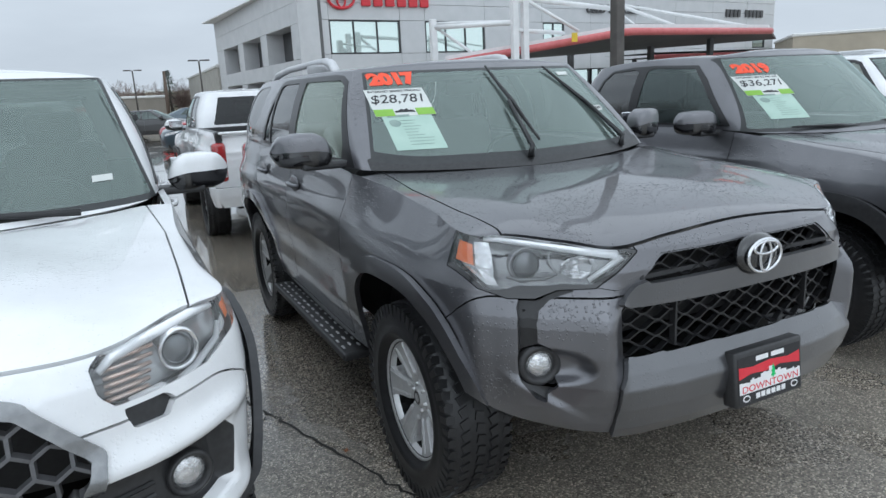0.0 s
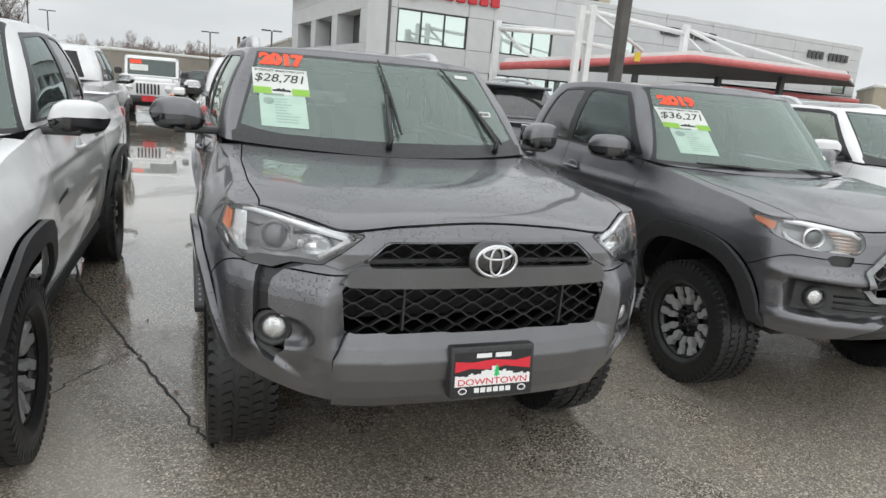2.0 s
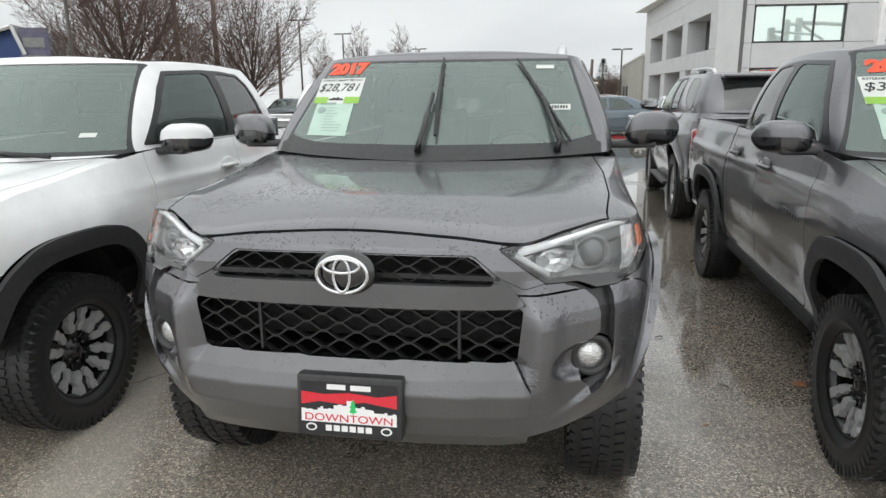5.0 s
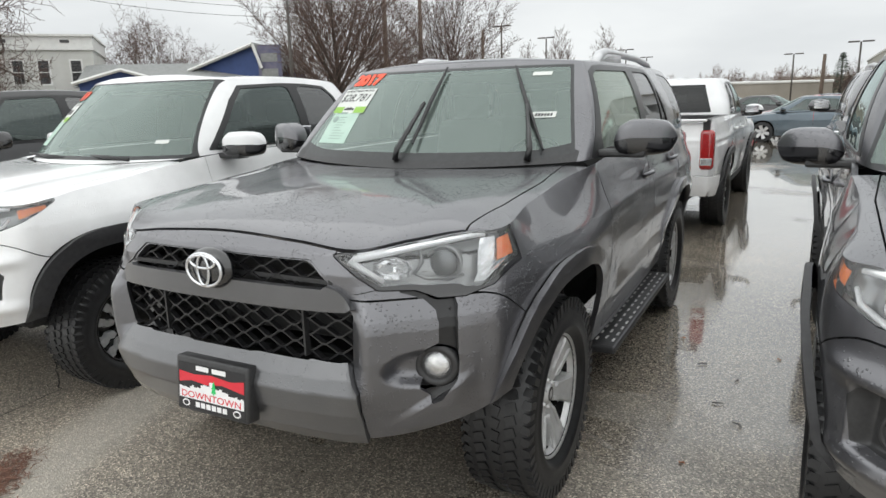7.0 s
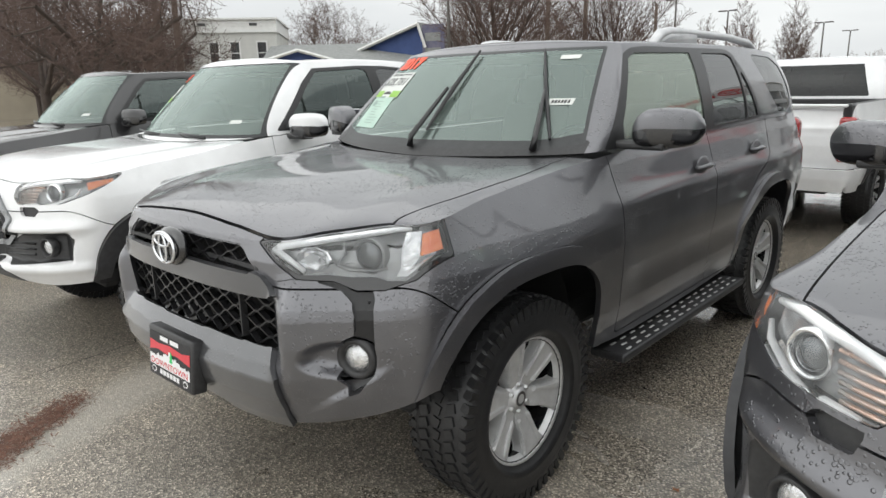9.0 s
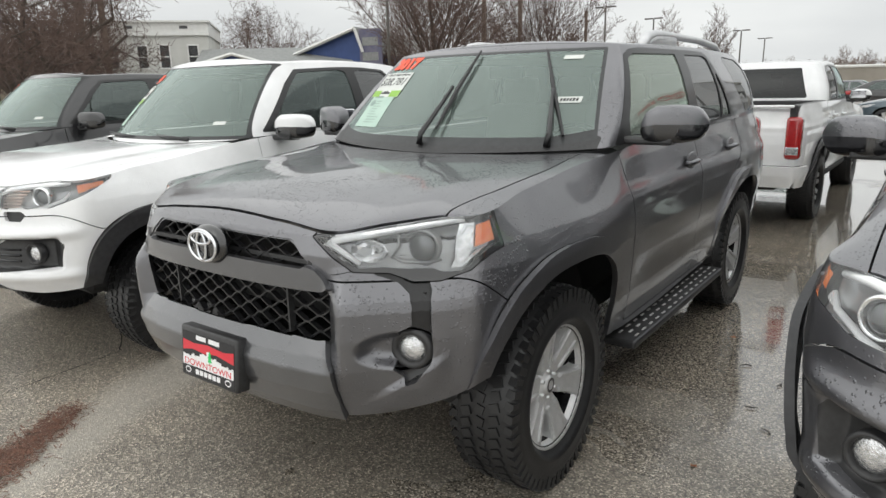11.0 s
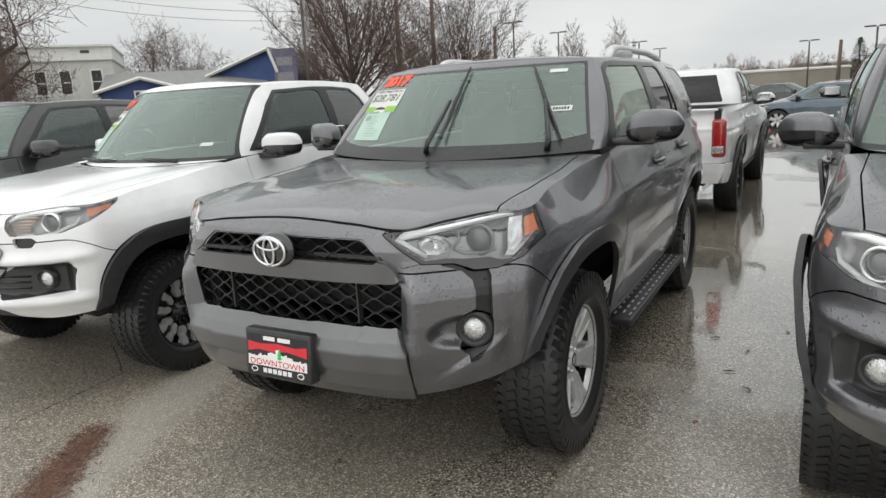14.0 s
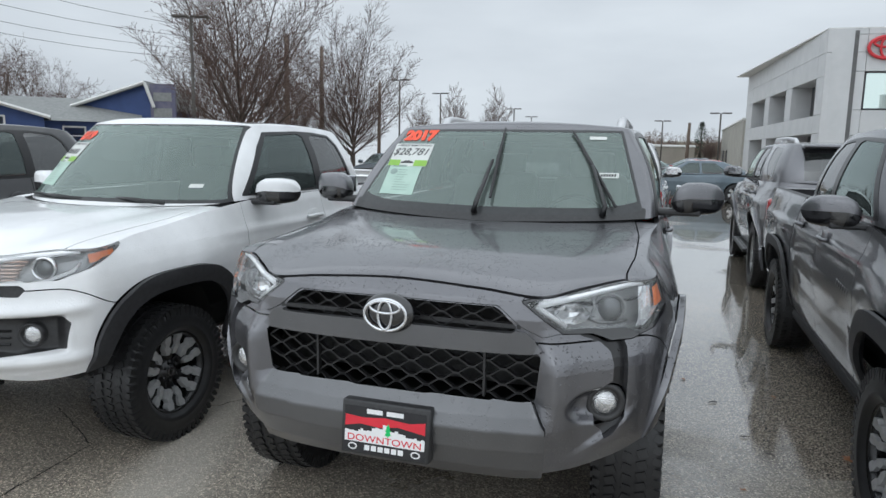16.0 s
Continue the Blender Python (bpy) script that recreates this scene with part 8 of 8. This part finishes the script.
# ---------------------------------------------------------------- the vehicles in their rows
suv = make_suv(pose(-0.015, 0, 0, 0, 0, 0.9), MATS, PAINT_GREY)
white_truck = make_pickup(pose(-2.55, -0.07, 0), MATS, PAINT_WHITE, "white four-door pickup with black wheel arch flares, wet")
grey_truck = repaint(copy_thing(white_truck, pose(2.68, 0.13, 0)), PAINT_WHITE, PAINT_GREY2)
tagged(grey_truck, "dark grey four-door pickup with black wheel arch flares, wet")
black_truck = repaint(copy_thing(white_truck, pose(-5.75, 0.1, 0)), PAINT_WHITE, PAINT_BLACK)
tagged(black_truck, "black four-door pickup beside the white pickup")
back_truck = copy_thing(white_truck, pose(-0.10, 11.35, 0, 0, 0, 180))
tagged(back_truck, "white pickup seen from its tailgate behind the SUV")
back_truck2 = copy_thing(white_truck, pose(-3.15, 12.3, 0, 0, 0, 180))
tagged(back_truck2, "white pickup seen from its tailgate in the second row")
back_suv = copy_thing(suv, pose(2.80, 10.55, 0, 0, 0, 180))
tagged(back_suv, "dark grey SUV seen from behind in the second row")
white_suv = repaint(copy_thing(suv, pose(5.45, 0.9, 0)), PAINT_GREY, PAINT_WHITE)
tagged(white_suv, "white SUV with black roof rails beside the grey pickup")
jeep = make_jeep(pose(-2.35, 18.6, 0), MATS, PAINT_WHITE)
blue_sedan = make_sedan(pose(-0.66, 23.45, 0, 0, 0, -90), MATS, PAINT_BLUE, "slate blue sedan parked across the end of the lane")
for x, y, turn, pt, lab in ((-0.45, 28.2, -90, PAINT_RED, "red sedan behind the blue sedan"), (4.3, 20.5, 0, PAINT_WHITE, "white sedan at the end of the lane"), (-0.3, 41, 90, PAINT_GREY2, "grey sedan in the far row"), (-6.0, 44, 90, PAINT_WHITE, "white sedan in the far row"),
                            (1.8, 36.5, 75, PAINT_BLACK, "black sedan in the far row"), (-9.5, 24, 0, PAINT_RED, "red sedan behind the pickups"), (-12.5, 26, 0, PAINT_BLUE, "dark blue sedan behind the pickups"), (5.0, 44, 90, PAINT_BLUE, "dark blue sedan in the far row"),
                            (-8.0, 12.0, 180, PAINT_BLACK, "black sedan in the second row"), (-22, 10, 60, PAINT_TEAL, "teal sedan across the street")):
    c = repaint(copy_thing(blue_sedan, pose(x, y, 0, 0, 0, turn)), PAINT_BLUE, pt)
    tagged(c, lab)


# ---------------------------------------------------------------- window stickers, plates, leaves
def glass_map(entry):
    """Where the point x, z of a windscreen lies, and its outward normal."""
    gh, n = entry
    ss = np.linspace(0, 2.6, 400)

    def at(x, z):
        lo, hi = gh(ss, 0 * ss), gh(ss, 0 * ss + 1)
        v = (z - lo[:, 2]) / (hi[:, 2] - lo[:, 2])
        w = gh(ss, v)
        k = int(np.argmin(np.abs(w[:, 0] - abs(x))))
        p = w[k]
        return Vector((math.copysign(p[0], x), p[1], p[2]))
    return at


def wrap_on(ob, at, x0, z0, lift):
    """Bends a flat piece (x across, y up) onto a windscreen."""
    c, s = math.cos(radians(47)), math.sin(radians(47))
    if len(ob.data.vertices) <= 8:
        bm = bmesh.new()
        bm.from_mesh(ob.data)
        wide = [e for e in bm.edges if abs(e.verts[0].co.z - e.verts[1].co.z) < 1e-6 and e.calc_length() > 0.04]
        bmesh.ops.subdivide_edges(bm, edges=wide, cuts=6, use_grid_fill=True)
        bm.to_mesh(ob.data)
        bm.free()
    for v in ob.data.vertices:
        q = at(x0 + v.co.x, z0 + v.co.y * s)
        v.co = q + Vector((0, -s, c)) * (lift + v.co.z)
    ob.matrix_basis = Matrix.Identity(4)


def sticker_set(car, at, year, price, dx=0.0, dz=0.0):
    eye = Matrix.Identity(4)
    made = []
    y = lettering(year, 0.108, ORANGE, car, eye, "year_sticker", 0.008)
    tagged(y, "fluorescent orange year sticker")
    made.append((y, -0.53 + dx, 1.692 + dz, 0.004))
    card = flat("price_card", rect(0.275, 0.180), PAPER, car, eye, "white and lime price card behind the glass")
    made.append((card, -0.545 + dx, 1.576 + dz, 0.003))
    for x in (-0.0935, 0.0935):
        made.append((flat("lime_strip", rect(0.086, 0.044, x, -0.066), LIME, card, eye), -0.545 + dx, 1.576 + dz, 0.0042))
    made.append((flat("skyline", [(-0.045, -0.068), (0.045, -0.068), (0.045, -0.058), (0.03, -0.052), (0.02, -0.056), (0.012, -0.042), (0.0, -0.052), (-0.014, -0.046), (-0.03, -0.056), (-0.045, -0.058)], INK, card, eye), -0.545 + dx, 1.576 + dz, 0.0042))
    head = lettering("INTERNET SMART PRICING", 0.0205, INK, card, eye, "card_heading", 0.0004)
    for v in head.data.vertices:
        v.co.y += 0.074
    made.append((head, -0.545 + dx, 1.576 + dz, 0.0045))
    if price:
        pr = lettering(price, 0.078, INK, card, eye, "price", 0.0006)
        for v in pr.data.vertices:
            v.co.x += 0.25 * v.co.y
            v.co.y += 0.020
        made.append((pr, -0.545 + dx, 1.576 + dz, 0.0045))
    else:
        for k in range(6):
            made.append((flat("price_bar", rect(0.02, 0.045, -0.085 + 0.034 * k, 0.004), INK, card, eye), -0.545 + dx, 1.576 + dz, 0.0045))
    sheet = flat("guide_sheet", rect(0.225, 0.225), MINT, car, eye, "pale green window sheet")
    sx, sz = -0.545 + dx, 1.444 + dz
    made.append((sheet, sx, sz, 0.002))
    made.append((flat("sheet_mark", oval(0.026, 0.022, 20, -0.068, 0.048), GREY_INK, sheet, eye), sx, sz, 0.0032))
    made.append((flat("sheet_heading", rect(0.10, 0.014, -0.04, 0.092), GREY_INK, sheet, eye), sx, sz, 0.0032))
    rng = random.Random(4)
    for k in range(9):
        w = rng.uniform(0.05, 0.12)
        made.append((flat("sheet_line", rect(w, 0.0028, -0.02 + w / 2 - 0.02, 0.062 - 0.018 * k), GREY_INK, sheet, eye), sx, sz, 0.0032))
    for o, x, z, up in made:
        wrap_on(o, at, x, z, up)


suv_at, truck_at = glass_map(SUV_GLASS[0]), glass_map(TRUCK_GLASS[0])
sticker_set(suv, suv_at, "2017", "$28,781")
sticker_set(grey_truck, truck_at, "2019", "$36,271", 0.0, -0.025)
sticker_set(white_truck, truck_at, "2019", "", 0.0, -0.025)
sticker_set(black_truck, truck_at, "2019", "", 0.0, -0.025)
tag = flat("lot_tag", rect(0.105, 0.036), PAPER, suv, Matrix.Identity(4), "small white stock tag on the glass")
bars = [flat("tag_bar", rect(0.009, 0.018, -0.034 + 0.0135 * k, 0.0), INK, tag, Matrix.Identity(4)) for k in range(6)]
for o in (tag, *bars):
    wrap_on(o, suv_at, 0.60, 1.487, 0.003 if o is tag else 0.0042)
t2 = flat("inspection_tag", rect(0.09, 0.026), PAPER, suv, Matrix.Identity(4), "narrow pale inspection tag")
wrap_on(t2, suv_at, 0.52, 1.688, 0.003)
for tr in (white_truck, grey_truck, black_truck):
    o = flat("lot_tag", rect(0.07, 0.03), PAPER, tr, Matrix.Identity(4))
    wrap_on(o, truck_at, 0.62, 1.36, 0.003)


def dealer_plate(car, at):
    """A printed plate in a black holder."""
    m = Matrix.Translation(at) @ Matrix.Rotation(radians(-6), 4, "X")
    bm = bmesh.new()
    box(bm, -0.163, 0.163, -0.006, 0.05, -0.092, 0.098, 0.008, seg=2)
    hold = part("plate_holder", bm, MATS["plastic"], car, "black plastic plate holder", True)
    hold.matrix_basis = m
    f = Matrix.Rotation(radians(90), 4, "X")
    def lay(name, pts, mt, k, label=""):
        return flat(name, pts, mt, hold, Matrix.Translation((0, -0.0065 - 0.0008 * k, 0)) @ f, label)
    lay("plate", rect(0.300, 0.160, 0, -0.002), INK, 0, "printed dealer plate")
    lay("red_field", [(-0.147, 0.046), (-0.147, 0.006), (-0.09, 0.018), (-0.02, 0.012), (0.05, 0.022), (0.147, 0.008), (0.147, 0.050), (0.09, 0.040), (0.0, 0.048), (-0.08, 0.040)], PRINT_RED, 1)
    sky = [(-0.147, -0.018)]
    rng = random.Random(11)
    x = -0.147
    while x < 0.147:
        w = rng.uniform(0.008, 0.018)
        h = 0.002 + 0.026 * math.exp(-((x + 0.005) / 0.07) ** 2) * rng.uniform(0.5, 1.2) + rng.uniform(0, 0.008)
        sky += [(x, h - 0.016), (min(x + w, 0.147), h - 0.016)]
        x += w
    sky += [(0.147, -0.018)]
    lay("skyline", sky[::-1], PRINT_WHITE, 2)
    lay("word_field", rect(0.294, 0.028, 0, -0.032), PRINT_WHITE, 2)
    o = lettering("DOWNTOWN", 0.034, PRINT_RED, hold, Matrix.Translation((0, -0.0065 - 0.0032, -0.032)) @ f @ Matrix.Diagonal((1.22, 0.95, 1, 1)), "plate_word", 0.0002)
    for k in range(2):
        lay("name_bar", rect(0.062 if k else 0.058, 0.016, -0.038 + 0.075 * k, 0.064), PRINT_WHITE, 2)
    for k in range(6):
        lay("brand_bar", rect(0.019, 0.018, -0.062 + 0.0248 * k, -0.063), PRINT_WHITE, 2)
    for s in (-1, 1):
        lay("oval_mark", oval(0.017, 0.012, 24, s * 0.116, -0.063), PRINT_WHITE, 2)
        lay("oval_core", oval(0.012, 0.0075, 20, s * 0.116, -0.063), INK, 3)
    lay("green_tree", [(0.002, -0.012), (0.012, -0.012), (0.012, -0.018), (0.016, -0.018), (0.016, -0.012), (0.026, -0.010), (0.020, 0.002), (0.025, 0.004), (0.019, 0.014), (0.021, 0.016), (0.014, 0.030), (0.007, 0.016), (0.009, 0.014), (0.003, 0.004), (0.008, 0.002)], PRINT_GREEN, 3)
    return hold


dealer_plate(suv, (0.015, -0.058, 0.655))

rng = random.Random(17)
v, f = [], []
for k in range(1900):
    t = rng.random() ** 0.8
    x = -1.44 + 0.42 * t + rng.gauss(0, 0.05 + 0.03 * t)
    y = 0.05 - 0.62 * t + rng.gauss(0, 0.04)
    a = rng.uniform(0, 6.28)
    le, w = rng.uniform(0.008, 0.022), rng.uniform(0.0012, 0.003)
    dx, dy = math.cos(a), math.sin(a)
    z = rng.uniform(0.004, 0.012)
    n = len(v)
    v += [(x - dx * le - dy * w, y - dy * le + dx * w, z), (x - dx * le + dy * w, y - dy * le - dx * w, z), (x + dx * le + dy * w, y + dy * le - dx * w, z + 0.004), (x + dx * le - dy * w, y + dy * le + dx * w, z + 0.004)]
    f.append((n, n + 1, n + 2, n + 3))
needles = link_mesh("fallen_needles", v, f, speckled("brown_needles", (0.10, 0.05, 0.035), (0.20, 0.10, 0.065), 30, 0.8), None, "", False)
tagged(needles, "drift of red-brown fallen needles on the asphalt", "plant litter", kind="stuff")
LEAF = speckled("dead_leaf", (0.22, 0.08, 0.035), (0.32, 0.14, 0.06), 60, 0.7)
TWIG_DARK = speckled("wet_twig", (0.03, 0.022, 0.017), (0.05, 0.038, 0.03), 40, 0.6)
for k, (x, y, s) in enumerate(((1.88, 1.86, 0.05), (1.05, 2.9, 0.022), (-1.1, 1.3, 0.02), (1.62, 2.75, 0.02), (1.3, 1.3, 0.018), (-1.5, 3.1, 0.02))):
    bm = bmesh.new()
    c = bm.verts.new((0, 0, s * 0.3))
    ring = [bm.verts.new((s * (1.2 if j % 2 else 0.6) * math.cos(j * 0.785), s * (0.9 if j % 2 else 0.5) * math.sin(j * 0.785), 0.004 + (0.2 * s if j % 3 else 0))) for j in range(8)]
    for j in range(8):
        bm.faces.new((c, ring[j], ring[(j + 1) % 8]))
    me = bpy.data.meshes.new("fallen_leaf")
    bm.to_mesh(me)
    bm.free()
    me.materials.append(LEAF)
    o = tagged(new("fallen_leaf", me), "curled brown leaf lying on wet asphalt", "leaf", "fallen leaves")
    o.matrix_basis = pose(x, y, 0.001, 0, 0, 50 * k)
for k, (x, y) in enumerate(((1.34, 1.97), (1.42, 2.30), (1.5, 1.75), (1.25, 2.5), (-1.3, 2.4))):
    bm = bmesh.new()
    a = 1.1 * k
    tube(bm, [(0, 0, 0.007), (0.03 * math.cos(a), 0.03 * math.sin(a), 0.010), (0.06 * math.cos(a + 0.3), 0.06 * math.sin(a + 0.3), 0.007)], [0.004, 0.004, 0.002], 5)
    me = bpy.data.meshes.new("twig")
    bm.to_mesh(me)
    bm.free()
    me.materials.append(TWIG_DARK)
    o = tagged(new("twig", me), "short dark twig lying on wet asphalt", "twig", "fallen twigs")
    o.matrix_basis = pose(x, y, 0)
